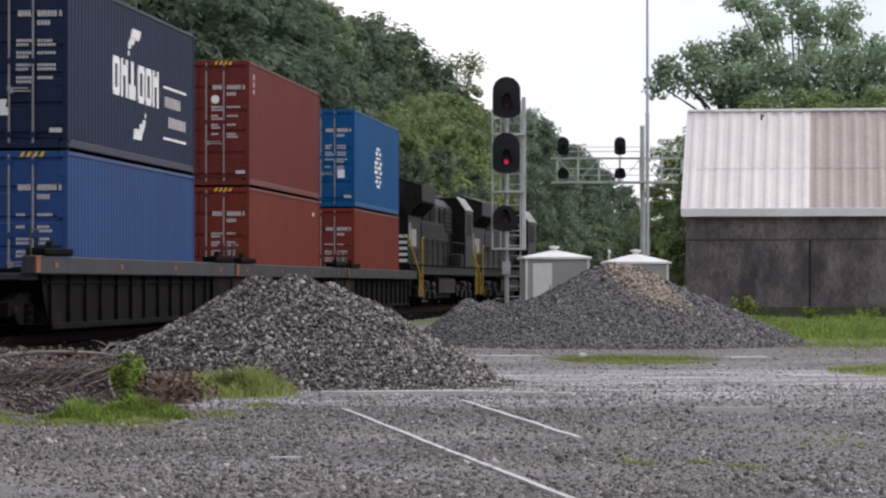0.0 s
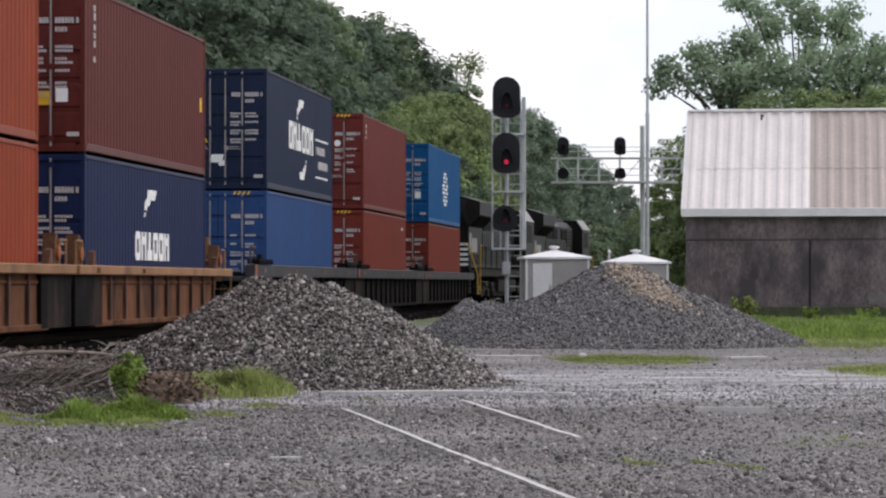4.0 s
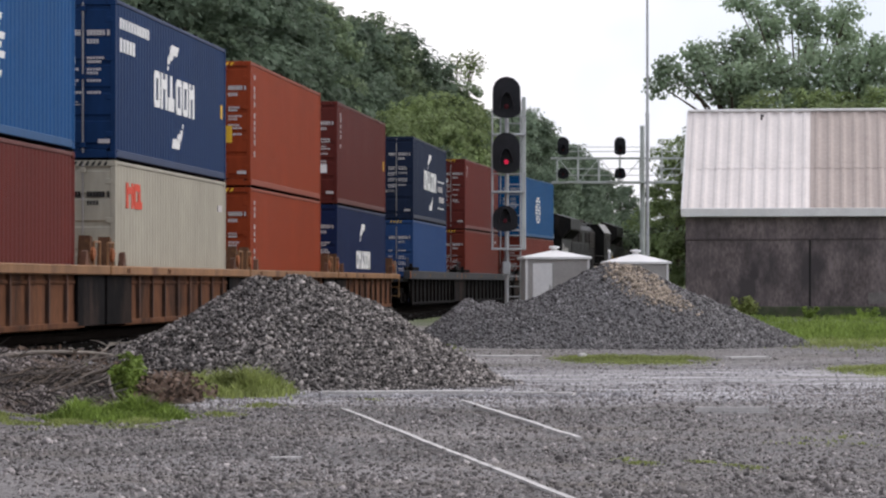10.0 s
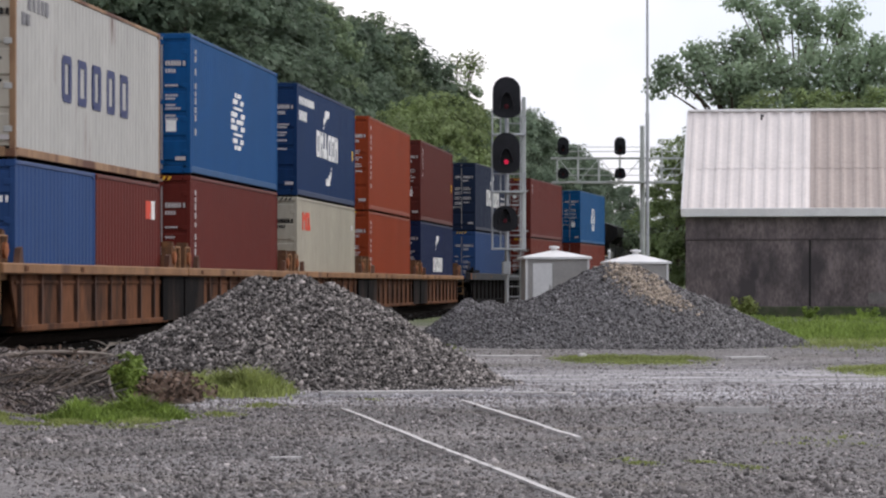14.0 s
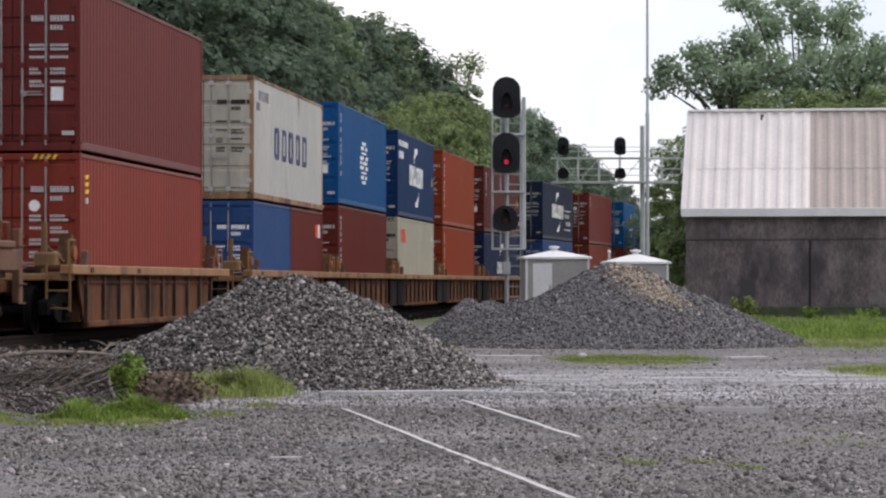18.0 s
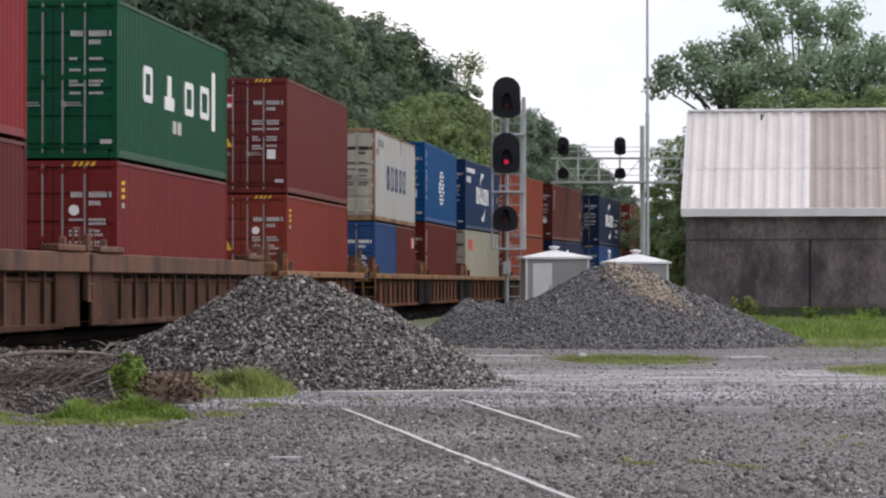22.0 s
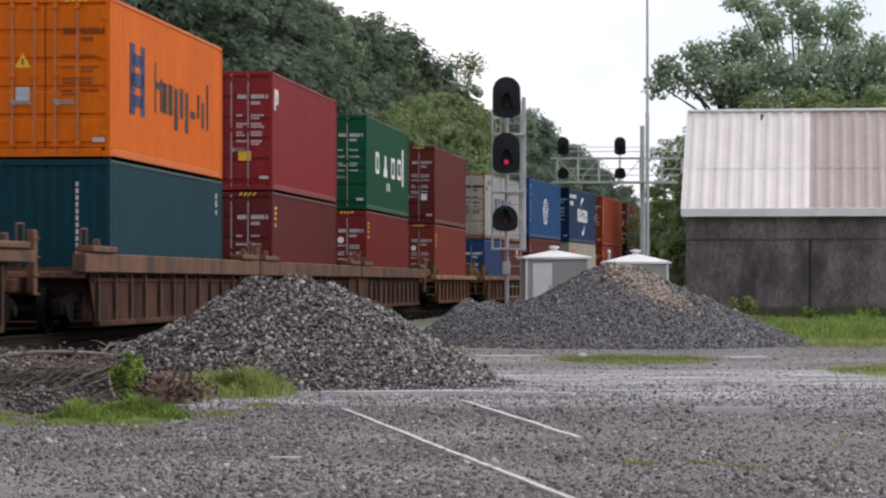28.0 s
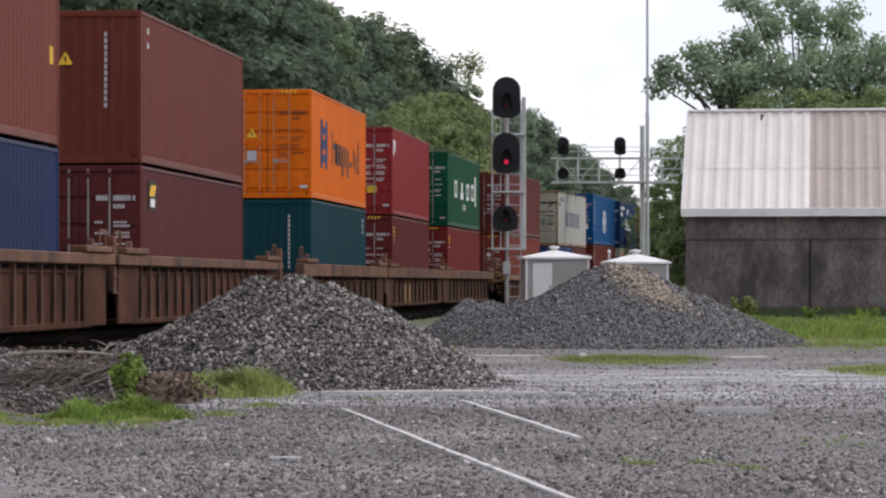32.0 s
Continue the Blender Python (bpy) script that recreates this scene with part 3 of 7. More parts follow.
    shared("door_seal", seal, thing, at=pose(0, -L / 2 + 0.045, SILL + 0.015))
    return thing, H, L


def plates(thing, H, L, mat=WHITE, full=True, seed=0):
    """Unreadable stencilled lines on the right-hand door, plus the white plates."""
    rng = random.Random(seed)
    y = -L / 2 + 0.009
    rows = []
    for x0, k, z, h in ((0.36, 4, H - 0.63, 0.105), (0.70, 6, H - 0.63, 0.105), (1.08, 1, H - 0.63, 0.105), (0.70, 4, H - 0.79, 0.085)):
        rows += [(x0 + 0.058 * i, z, 0.043, h) for i in range(k)]
    if full:
        for i, d in enumerate((1.10, 1.17, 1.31, 1.38, 1.52, 1.59, 1.74, 1.81)):
            for x0, k in ((0.33, 5), (0.70, 6)):
                if i % 2 == 0 or rng.random() < 0.6:
                    rows += [(x0 + 0.055 * q, H - d, 0.040, 0.048) for q in range(k - rng.randrange(3))]
    marks(rows, mat, thing, "stencil", "end", y, "white stencilled lines")


def ride(thing, y0, length, z):
    RIDES.append((thing, y0, y0 + length * 0.9953, z))

# ---- well cars ----
OCHRE = material("ochre_car_paint", (0.225, 0.117, 0.055), 0.7, 0, 1.2, 0.3, 0.1, 12, 0.1, (0.10, 0.05, 0.03), 0.60, 0.4)
BROWNCAR = material("faded_brown_car_paint", (0.140, 0.069, 0.040), 0.75, 0, 1.2, 0.3, 0.1, 12, 0.1, (0.05, 0.03, 0.024), 0.53, 0.4)
GREYCAR = material("dark_grey_car_paint", (0.036, 0.035, 0.038), 0.7, 0, 1.2, 0.35, 0.1, 12, 0.1, (0.07, 0.045, 0.035), 0.66, 0.4)
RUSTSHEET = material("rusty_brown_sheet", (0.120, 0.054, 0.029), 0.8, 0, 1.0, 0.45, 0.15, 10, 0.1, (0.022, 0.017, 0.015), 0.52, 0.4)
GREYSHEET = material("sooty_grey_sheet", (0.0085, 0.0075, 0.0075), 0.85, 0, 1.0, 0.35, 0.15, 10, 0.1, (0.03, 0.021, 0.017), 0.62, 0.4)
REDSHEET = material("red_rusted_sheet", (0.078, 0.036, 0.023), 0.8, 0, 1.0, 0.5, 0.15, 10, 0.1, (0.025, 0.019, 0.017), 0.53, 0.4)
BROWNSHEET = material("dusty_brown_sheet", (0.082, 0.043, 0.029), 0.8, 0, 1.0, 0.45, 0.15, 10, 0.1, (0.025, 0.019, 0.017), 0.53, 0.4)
YELLOWED = material("yellow_ochre_patch", (0.19, 0.105, 0.045), 0.8, 0, 1.5, 0.3, 0.1, 12, 0, (0.13, 0.075, 0.04), 0.58, 0.4)
RUSTORANGE = material("rusty_orange_iron", (0.24, 0.085, 0.035), 0.8, 0, 4, 0.4, 0.2, 30)
RIBBROWN = material("worn_brown_rib", (0.120, 0.055, 0.033), 0.8, 0, 1.0, 0.45, 0.15, 10, 0.35, (0.03, 0.022, 0.019), 0.53, 0.4)
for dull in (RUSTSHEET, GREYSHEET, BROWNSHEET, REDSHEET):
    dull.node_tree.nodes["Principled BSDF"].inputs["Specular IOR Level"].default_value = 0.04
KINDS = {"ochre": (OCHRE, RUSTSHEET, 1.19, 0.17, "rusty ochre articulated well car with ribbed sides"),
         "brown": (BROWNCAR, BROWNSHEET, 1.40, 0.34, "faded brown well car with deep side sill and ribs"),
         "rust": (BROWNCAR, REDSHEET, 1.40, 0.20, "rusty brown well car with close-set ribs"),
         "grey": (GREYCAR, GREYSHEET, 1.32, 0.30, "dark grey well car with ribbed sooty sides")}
APRON = material("black_end_panel", (0.0095, 0.0085, 0.0085), 0.85, 0, 1.4, 0.6, 0.2, 12, 0.3, (0.045, 0.031, 0.025), 0.52, 0.4)
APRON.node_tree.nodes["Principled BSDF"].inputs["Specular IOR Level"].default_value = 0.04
RUSTBRACKET = material("rust_brown_casting", (0.105, 0.052, 0.028), 0.85, 0, 6, 0.5, 0.3, 30, 0.3, (0.20, 0.10, 0.04), 0.58)
WR = 0.42


def wheelset_mesh():
    bm = rods(((-0.95, 0, 0), (0.95, 0, 0), 0.08), sides=10)
    for sx in (-1, 1):
        w = lathe([(0.10, 0.0), (0.36, 0.01), (0.36, 0.03), (0.46, 0.03), (0.46, 0.055), (WR, 0.06), (WR, 0.15), (0.36, 0.15), (0.33, 0.09), (0.12, 0.11), (0.10, 0.18)], "X", 28)
        for v in w.verts:
            v.co.x = sx * (0.69 + v.co.x)
        tmp = bpy.data.meshes.new("tmp")
        w.to_mesh(tmp)
        w.free()
        bm.from_mesh(tmp)
    for i in range(6):
        a = i * math.pi / 3
        for sx in (-0.86, 0.86):
            rod(bm, (sx, 0.06 * math.cos(a), 0.06 * math.sin(a)), (sx, 0.31 * math.cos(a), 0.31 * math.sin(a)), 0.03, 0.02, 5)
    return bm_mesh("wheelset", bm, BOGIE)


def truck(parent, y, base=1.78):
    """A three-piece freight bogie under a car."""
    t = part("truck", soft_box(-1.0, 1.0, y - 0.22, y + 0.22, 0.34, 0.66, 0.03), BOGIE, parent, "grimy cast-iron bogie")
    o = [(-1.2, 0.34), (-1.2, 0.56), (-0.95, 0.62), (-0.45, 0.72), (0.45, 0.72), (0.95, 0.62), (1.2, 0.56), (1.2, 0.34), (0.8, 0.34), (0.42, 0.20), (-0.42, 0.20), (-0.8, 0.34)]
    for sx in (-1, 1):
        part("side_frame", prism([(y + a, z) for a, z in o], sx * 0.96, sx * 1.12), BOGIE, t)
        part("spring_nest", lathe([(0.11, 0.24), (0.12, 0.3), (0.10, 0.36), (0.12, 0.42), (0.10, 0.48), (0.11, 0.54)], "Z", 10, Matrix.Translation((sx * 1.13, y, 0))), BOGIE, t)
        for e in (-1, 1):
            part("bearing_cap", lathe([(0.10, 0.0), (0.10, 0.05), (0.06, 0.08)], "X", 12, Matrix.Translation((sx * 1.12 if sx > 0 else -1.20, y + e * base / 2, WR))), RAIL, t)
    ws = cached("wheelset", wheelset_mesh)
    for e in (-1, 1):
        w = shared("wheelset", ws, t, at=pose(0, y + e * base / 2, WR))
        WHEELS.append((w, y + e * base / 2))
    return t


def well_car(kind, rear, front, truck_front=True, truck_rear=False):
    """A well unit; y runs ahead, 0 at the middle of its load, rear and front are its sill ends."""
    top_mat, sheet_mat, z1, deep, label = KINDS[kind]
    c = tagged(new("well_car"), label, "rail car", "well cars of the train")
    z0, hw = z1 - deep, 1.50
    wr, wf = rear + 1.7, front - 1.7
    for sx in (-1, 1):
        a, b = sorted((sx * 1.27, sx * hw))
        s = part("side_sill", soft_box(a, b, rear, front, z0, z1, 0.02), top_mat, c)
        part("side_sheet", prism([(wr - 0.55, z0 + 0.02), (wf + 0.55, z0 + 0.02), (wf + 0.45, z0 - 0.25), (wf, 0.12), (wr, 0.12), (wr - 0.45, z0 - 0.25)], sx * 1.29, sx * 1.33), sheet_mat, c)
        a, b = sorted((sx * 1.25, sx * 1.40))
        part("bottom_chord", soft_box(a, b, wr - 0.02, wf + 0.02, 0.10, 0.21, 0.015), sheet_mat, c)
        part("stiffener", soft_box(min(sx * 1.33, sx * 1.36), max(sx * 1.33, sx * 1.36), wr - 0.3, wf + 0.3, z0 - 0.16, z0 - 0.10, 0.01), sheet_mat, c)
        k = max(4, round((wf - wr) / (0.92 if kind == "rust" else 1.38)))
        rib = cached(("rib", kind, sx), lambda: bm_mesh("rib", prism([(-0.05, z0), (0.05, z0), (0.05, 0.18), (-0.05, 0.18)], sx * 1.32, sx * 1.395), RIBBROWN if kind != "grey" else sheet_mat))
        for i in range(k + 1):
            shared("rib", rib, c, at=pose(0, wr + (wf - wr) * i / k + (0.03 if i % 3 else -0.04), 0))
        if kind in ("brown", "rust"):
            pitch = (wf - wr) / k
            # Slots are near-black plates on the sheet; the openings' shade is their colour.
            slot = cached(("slot", kind, sx, k), lambda: bm_mesh("side_slot", boxes((min(sx * 1.331, sx * 1.338), max(sx * 1.331, sx * 1.338), -pitch * 0.34, pitch * 0.34, z0 - 0.09, z0 - 0.02)), BOGIE))
            for i in range(k):
                shared("side_slot", slot, c, at=pose(0, wr + pitch * (i + 0.5), 0))
        if kind in ("grey", "ochre"):
            flag = cached(("flag", kind, sx), lambda: bm_mesh("reflector", soft_box(-0.006, 0.006, -0.13, 0.13, -0.045, 0.045, 0.004), YELLOWED if kind == "grey" else RUSTSHEET))
            for i in range(4 if kind == "grey" else 2):
                shared("reflector", flag, c, at=pose(sx * (hw + 0.004), rear + 1.5 + (front - rear - 3.4) * i / 3, (z0 + z1) / 2))
    part("well_floor", boxes((-1.29, 1.29, wr + 0.1, wf - 0.1, 0.08, 0.18)), sheet_mat, c)
    for y, d in ((wr, -1), (wf, 1)):
        ya, yb = sorted((y + d * 0.05, y + d * 0.20))
        part("bulkhead", boxes((-1.27, 1.27, ya, yb, 0.2, z0 + 0.1)), sheet_mat, c)
        ye = rear if d < 0 else front
        if (truck_front == "joint") if d > 0 else not truck_rear:
            plain = kind in ("brown", "rust")
            ya, yb = sorted((y - d * 0.55, ye - d * (0.40 if plain else 0.03)))
            for sx in (-1, 1):
                # Real black panel on ochre cars; on grey ones added to darken the joint.
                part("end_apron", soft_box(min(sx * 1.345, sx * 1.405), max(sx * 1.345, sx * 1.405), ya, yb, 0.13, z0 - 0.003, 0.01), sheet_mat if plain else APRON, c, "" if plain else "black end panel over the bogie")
        ya, yb = sorted((y + d * 0.2, ye))
        if kind == "grey" and d < 0:
            part("end_plate", soft_box(hw + 0.002, hw + 0.014, rear + 0.02, rear + 0.30, z0 + 0.03, z1 - 0.02, 0.004), RUSTORANGE, c, "orange corner plate")
        part("end_platform", soft_box(-1.26, 1.26, ya, yb, z0 - 0.10, z0 + 0.02, 0.02), top_mat, c)
        part("draft_beam", soft_box(-0.35, 0.35, min(ye - d * 1.2, ye + d * 0.45), max(ye - d * 1.2, ye + d * 0.45), 0.70, z0 - 0.10, 0.03), sheet_mat, c)
        for sx in (-1, 1):
            # corner posts that guide the boxes, with their gear
            x = sx * 1.36
            part("guide_post", prism([(y + d * 0.15 - 0.16, z1), (y + d * 0.15 + 0.16, z1), (y + d * 0.15 + 0.07, z1 + 0.26), (y + d * 0.15 - 0.05, z1 + 0.24)], min(x - 0.05, x + 0.05), max(x - 0.05, x + 0.05)), RIBBROWN if kind != "grey" else sheet_mat, c)
            if kind != "ochre":
                ya, yb = sorted((ye - d * 0.5, ye - d * 2.6))
                bl = part("step_block", soft_box(min(sx * 1.22, sx * 1.54), max(sx * 1.22, sx * 1.54), ya, yb, z1 + 0.015, z1 + 0.13, 0.02), BOGIE if kind == "grey" else top_mat, c)
            if kind == "ochre" and sx > 0 and abs(ye) - CL / 2 > 1.75:
                bm = rods(((0.95, ye - d * 0.2, z0), (0.95, ye - d * 0.2, z1 + 0.72), 0.055), ((0.95, ye - d * 0.2, z1 + 0.35), (1.22, ye - d * 0.5, z1 + 0.05), 0.03), sides=8)
                part("brake_mast", bm, YELLOWED, c, "rusty ochre brake mast")
                part("gear_box", soft_box(0.78, 1.16, min(ye - d * 0.1, ye - d * 0.6), max(ye - d * 0.1, ye - d * 0.6), z1 - 0.05, z1 + 0.22, 0.04), YELLOWED, c)
                part("step_ladder", rods(*[((1.05, ye + d * 0.05, z), (1.45, ye + d * 0.05, z), 0.018) for z in (0.45, 0.75, 1.05)], ((1.05, ye + d * 0.05, 0.4), (1.05, ye + d * 0.05, z1), 0.02), ((1.45, ye + d * 0.05, 0.4), (1.45, ye + d * 0.05, z1), 0.02), sides=6), YELLOWED, c)
            if kind == "ochre":
                ya = ye - d * 0.75
                b1 = part("end_bracket", prism([(ya - 0.22, z1 - 0.01), (ya + 0.22, z1 - 0.01), (ya + 0.17, z1 + 0.20), (ya + 0.05, z1 + 0.50), (ya - 0.10, z1 + 0.53), (ya - 0.16, z1 + 0.24)], min(sx * 1.10, sx * 1.32), max(sx * 1.10, sx * 1.32)), RUSTBRACKET, c, "rust-brown cast end bracket")
                part("pivot_boss", lathe([(0.13, 0.0), (0.13, 0.05), (0.06, 0.07)], "X", 12, Matrix.Translation((1.32 if sx > 0 else -1.39, ya, z1 + 0.20))), RUSTORANGE, b1)
            if kind in ("brown", "rust") and sx > 0 and d > 0:
                m = part("brake_mast", soft_box(1.28, 1.40, ye + 0.30, ye + 0.56, z0 - 0.50, z1 + 0.34, 0.02), RIBBROWN, c, "rust-brown brake stand")
                part("step_rung", rods(*[((1.41, ye + 0.18, z0 - 0.5 + 0.3 * q), (1.41, ye + 0.66, z0 - 0.5 + 0.3 * q), 0.016) for q in range(4)], sides=6), RUSTBRACKET, m)
            g = rods(((x, ye - d * 0.25, z1), (x, ye - d * 0.25, z1 + 0.42), 0.02), ((x, ye - d * 0.75, z1), (x, ye - d * 0.75, z1 + 0.42), 0.02), ((x, ye - d * 0.25, z1 + 0.42), (x, ye - d * 0.75, z1 + 0.42), 0.02), sides=6)
            part("grab_iron", g, top_mat, c)
    if truck_front:
        truck(c, front + (0.10 if truck_front == "joint" else -0.95))
    if truck_rear:
        truck(c, rear + 0.95)
    return c


# stack: offset of the rear end of its boxes at the start, car kind, sill beyond the load behind and ahead, trucks
STACKS = {1: (90.74, "grey", 3.75, 3.4, True, False), 2: (70.85, "grey", 3.55, 3.80, "joint", False), 3: (51.44, "grey", 3.6, 3.55, "joint", True),
          4: (30.69, "ochre", 1.62, 1.9, True, False), 5: (15.01, "ochre", 1.62, 1.68, "joint", False), 6: (-0.63, "ochre", 1.62, 1.68, "joint", False),
          7: (-16.19, "ochre", 1.62, 1.68, "joint", False), 8: (-31.67, "ochre", 1.9, 1.62, "joint", True), 9: (-50.75, "ochre", 1.8, 1.9, True, True),
          10: (-72.09, "brown", 3.45, 3.7, True, False), 11: (-91.38, "brown", 3.55, 3.55, "joint", False), 12: (-110.87, "brown", 3.4, 3.60, "joint", True),
          13: (-134.44, "rust", 3.4, 4.4, True, False), 14: (-153.63, "rust", 3.6, 3.40, "joint", True)}
CARS = {}
for s, (y0, kind, back, ahead, tf, tr) in STACKS.items():
    CARS[s] = well_car(kind, -CL / 2 - back, CL / 2 + ahead, tf, tr)
    RIDES.append((CARS[s], y0, y0 + CL * 0.9953, 0.0))
for y in (-3.90, -2.57):
    part("patch_panel", soft_box(1.331, 1.345, y, y + 1.2, 0.22, 0.86, 0.004), YELLOWED, CARS[11], "yellow-ochre patch panel")

NAVY, APL = (0.020, 0.030, 0.062), (0.045, 0.089, 0.215)
SKYB, OXIDE, MAROON = (0.012, 0.106, 0.262), (0.19, 0.047, 0.035), (0.122, 0.033, 0.028)
SALMON, CREAM, COSW = (0.30, 0.068, 0.036), (0.50, 0.47, 0.39), (0.58, 0.575, 0.545)
GREEN, RED, ORANGE, TEAL = (0.010, 0.085, 0.042), (0.28, 0.045, 0.048), (0.82, 0.215, 0.065), (0.010, 0.052, 0.066)
BASE, UP = 0.20, 3.20
# stack, upper?, colour name, colour, high cube, doors to the rear, label
LOADS = [
    (1, 1, "bright_blue", SKYB, 1, 1, "bright blue steel container with a pale logo block"),
    (1, 0, "oxide", OXIDE, 1, 1, "oxide-red steel container under a blue one"),
    (2, 1, "maroon_oxide", (0.165, 0.042, 0.036), 1, 1, "dull brick-red steel container with white door stencils"),
    (2, 0, "oxide", OXIDE, 1, 1, "oxide-red steel container with white door stencils"),
    (3, 1, "navy", NAVY, 1, 1, "navy steel container with large white emblem on its flank"),
    (3, 0, "royal_blue", APL, 1, 1, "royal blue steel container with white door stencils"),
    (4, 1, "maroon", MAROON, 1, 1, "dark maroon steel container with white vertical code"),
    (4, 0, "navy_lower", (0.016, 0.026, 0.075), 1, 1, "navy steel container with white emblem and lettering blocks"),
    (5, 1, "salmon", SALMON, 1, 1, "orange-red steel container with a yellow door plate"),
    (5, 0, "salmon", SALMON, 1, 1, "orange-red steel container with white vertical code"),
    (6, 1, "deep_blue", (0.016, 0.042, 0.115), 1, 1, "deep blue steel container with white emblem and lettering blocks"),
    (6, 0, "cream", CREAM, 1, 1, "cream steel container with a red logo block"),
    (7, 1, "azure", (0.012, 0.096, 0.250), 1, 1, "azure blue steel container with a round white emblem"),
    (7, 0, "brown_red", (0.135, 0.030, 0.024), 1, 1, "brown-red steel container with white vertical code"),
    (8, 1, "dirty_white", COSW, 1, 1, "dirty white steel container with dark blue lettering blocks"),
    (9, 1, "maroon_red", (0.16, 0.040, 0.036), 1, 1, "maroon steel container with a red label on its door"),
    (9, 0, "brick_red", (0.25, 0.058, 0.044), 1, 1, "brick-red steel container with stickers on its door"),
    (10, 1, "green", GREEN, 1, 1, "dark green steel container with tall white lettering blocks"),
    (10, 0, "wine_red", (0.20, 0.036, 0.034), 1, 1, "wine-red steel container with white door stencils"),
    (11, 1, "red", RED, 1, 1, "faded red steel container with a white letter block"),
    (11, 0, "dark_red", (0.135, 0.030, 0.030), 1, 1, "dark red steel container with white door stencils"),
    (12, 1, "orange", ORANGE, 1, 1, "bright orange steel container with a dark blue emblem"),
    (12, 0, "teal", TEAL, 1, 0, "dark teal steel container with a ribbed end wall"),
    (13, 1, "rust_brown", (0.17, 0.050, 0.038), 1, 0, "rust-brown steel container with a ribbed end wall"),
    (13, 0, "dark_maroon", (0.115, 0.032, 0.032), 1, 1, "dark maroon steel container with a black and yellow sticker"),
    (14, 1, "faded_oxide", (0.20, 0.062, 0.046), 1, 1, "faded brick-red steel container with ribbed flanks"),
    (14, 0, "ink_blue", (0.018, 0.034, 0.095), 1, 1, "dark blue steel container with ribbed flanks"),
]
BOXES = {}
for s, up, key, color, hi, doors, label in LOADS:
    thing, H, L = container(label, key, color, bool(hi), CL, bool(doors), 0.63 if key == "dirty_white" else 0.74)
    BOXES[s, up] = thing
    if up:
        lock = cached("twist_lock", lambda: bm_mesh("twist_lock", soft_box(-0.07, 0.07, -0.08, 0.08, -0.089, 0.0, 0.012), BOGIE))
        for sx in (-1.139, 1.139):
            for sy in (-1, 1):
                shared("twist_lock", lock, thing, at=pose(sx, sy * (CL / 2 - 0.09), 0))
    ride(thing, STACKS[s][0], CL, UP if up and s != 8 else (2.895 if up else BASE))
for i, (key, color, label) in enumerate((("royal_blue", APL, "short royal blue steel container with white door stencils"), ("brown_red", (0.135, 0.030, 0.024), "short brown-red steel container with a red and white logo block"))):
    thing, H, L = container(label, key, color, False, 6.058, True)
    BOXES[8, -i] = thing
    ride(thing, STACKS[8][0] + i * 6.105, 6.058, BASE + 0.06)


# ---- locomotives ----


FADEDBAR = material("pale_worn_plate", (0.40, 0.39, 0.37), 0.6)


LOCOGREY = material("road_dust_on_black_steel", (0.020, 0.017, 0.015), 0.8, 0, 2.0, 0.6, 0.2, 16, 0.35, (0.060, 0.050, 0.043), 0.61, 0.5)
# Pale tone: sky reflection on the sloped roof edges put into the colour.
LOCOROOF = material("weathered_sheen_roof_plate", (0.24, 0.235, 0.23), 0.5, 0.0, 2.0, 0.2, 0.1, 14, 0, (0.15, 0.14, 0.135), 0.62)


def along(outline, y0, y1):
    """An outline in the x-z plane pushed along the vehicle from y0 to y1."""
    bm = bmesh.new()
    a = [bm.verts.new((x, y0, z)) for x, z in outline]
    b = [bm.verts.new((x, y1, z)) for x, z in outline]
    k = len(outline)
    for i in range(k):
        j = (i + 1) % k
        bm.faces.new((a[i], a[j], b[j], b[i]))
    bm.faces.new(a[::-1])
    bm.faces.new(b)
    return bm


def loco_truck(c, y):
    """A three-axle bogie: cast side frames, springs, brake cylinders and sand pipes."""
    t = part("truck", soft_box(-1.05, 1.05, y - 2.2, y + 2.2, 0.55, 0.95, 0.05), BOGIE, c, "dusty three-axle bogie")
    o = [(-2.75, 0.42), (-2.75, 0.72), (-2.3, 0.80), (-1.3, 0.80), (-1.1, 0.98), (1.1, 0.98), (1.3, 0.80), (2.3, 0.80), (2.75, 0.72), (2.75, 0.42), (2.3, 0.36), (1.55, 0.50), (0.45, 0.50), (0.3, 0.36), (-0.3, 0.36), (-0.45, 0.50), (-1.55, 0.50), (-2.3, 0.36)]
    for sx in (-1, 1):
        part("side_frame", prism([(y + a, z) for a, z in o], sx * 1.12, sx * 1.28), LOCOGREY, t)
        for e in (-1.9, 0.0, 1.9):
            part("journal_box", soft_box(min(sx * 1.2, sx * 1.42), max(sx * 1.2, sx * 1.42), y + e - 0.20, y + e + 0.20, 0.28, 0.62, 0.04), LOCOGREY, t)
        for e in (-0.95, 0.95):
            part("brake_cylinder", rods(((sx * 1.36, y + e - 0.32, 0.80), (sx * 1.36, y + e + 0.32, 0.80), 0.13), sides=10), LOCOGREY, t)
            part("spring_nest", lathe([(0.13, 0.50), (0.15, 0.56), (0.12, 0.62), (0.15, 0.68), (0.12, 0.74), (0.14, 0.80)], "Z", 10, Matrix.Translation((sx * 1.30, y + e * 1.5, 0))), LOCOGREY, t)
        for e in (-2.75, 2.75):
            part("sand_pipe", rods(((sx * 1.2, y + e, 1.1), (sx * 1.15, y + e * 0.96, 0.2), 0.03), sides=6), BOGIE, t)
    for e in (-1.9, 0, 1.9):
        w = shared("wheelset", cached("wheelset", wheelset_mesh), t, at=pose(0, y + e, WR))
        WHEELS.append((w, y + e))


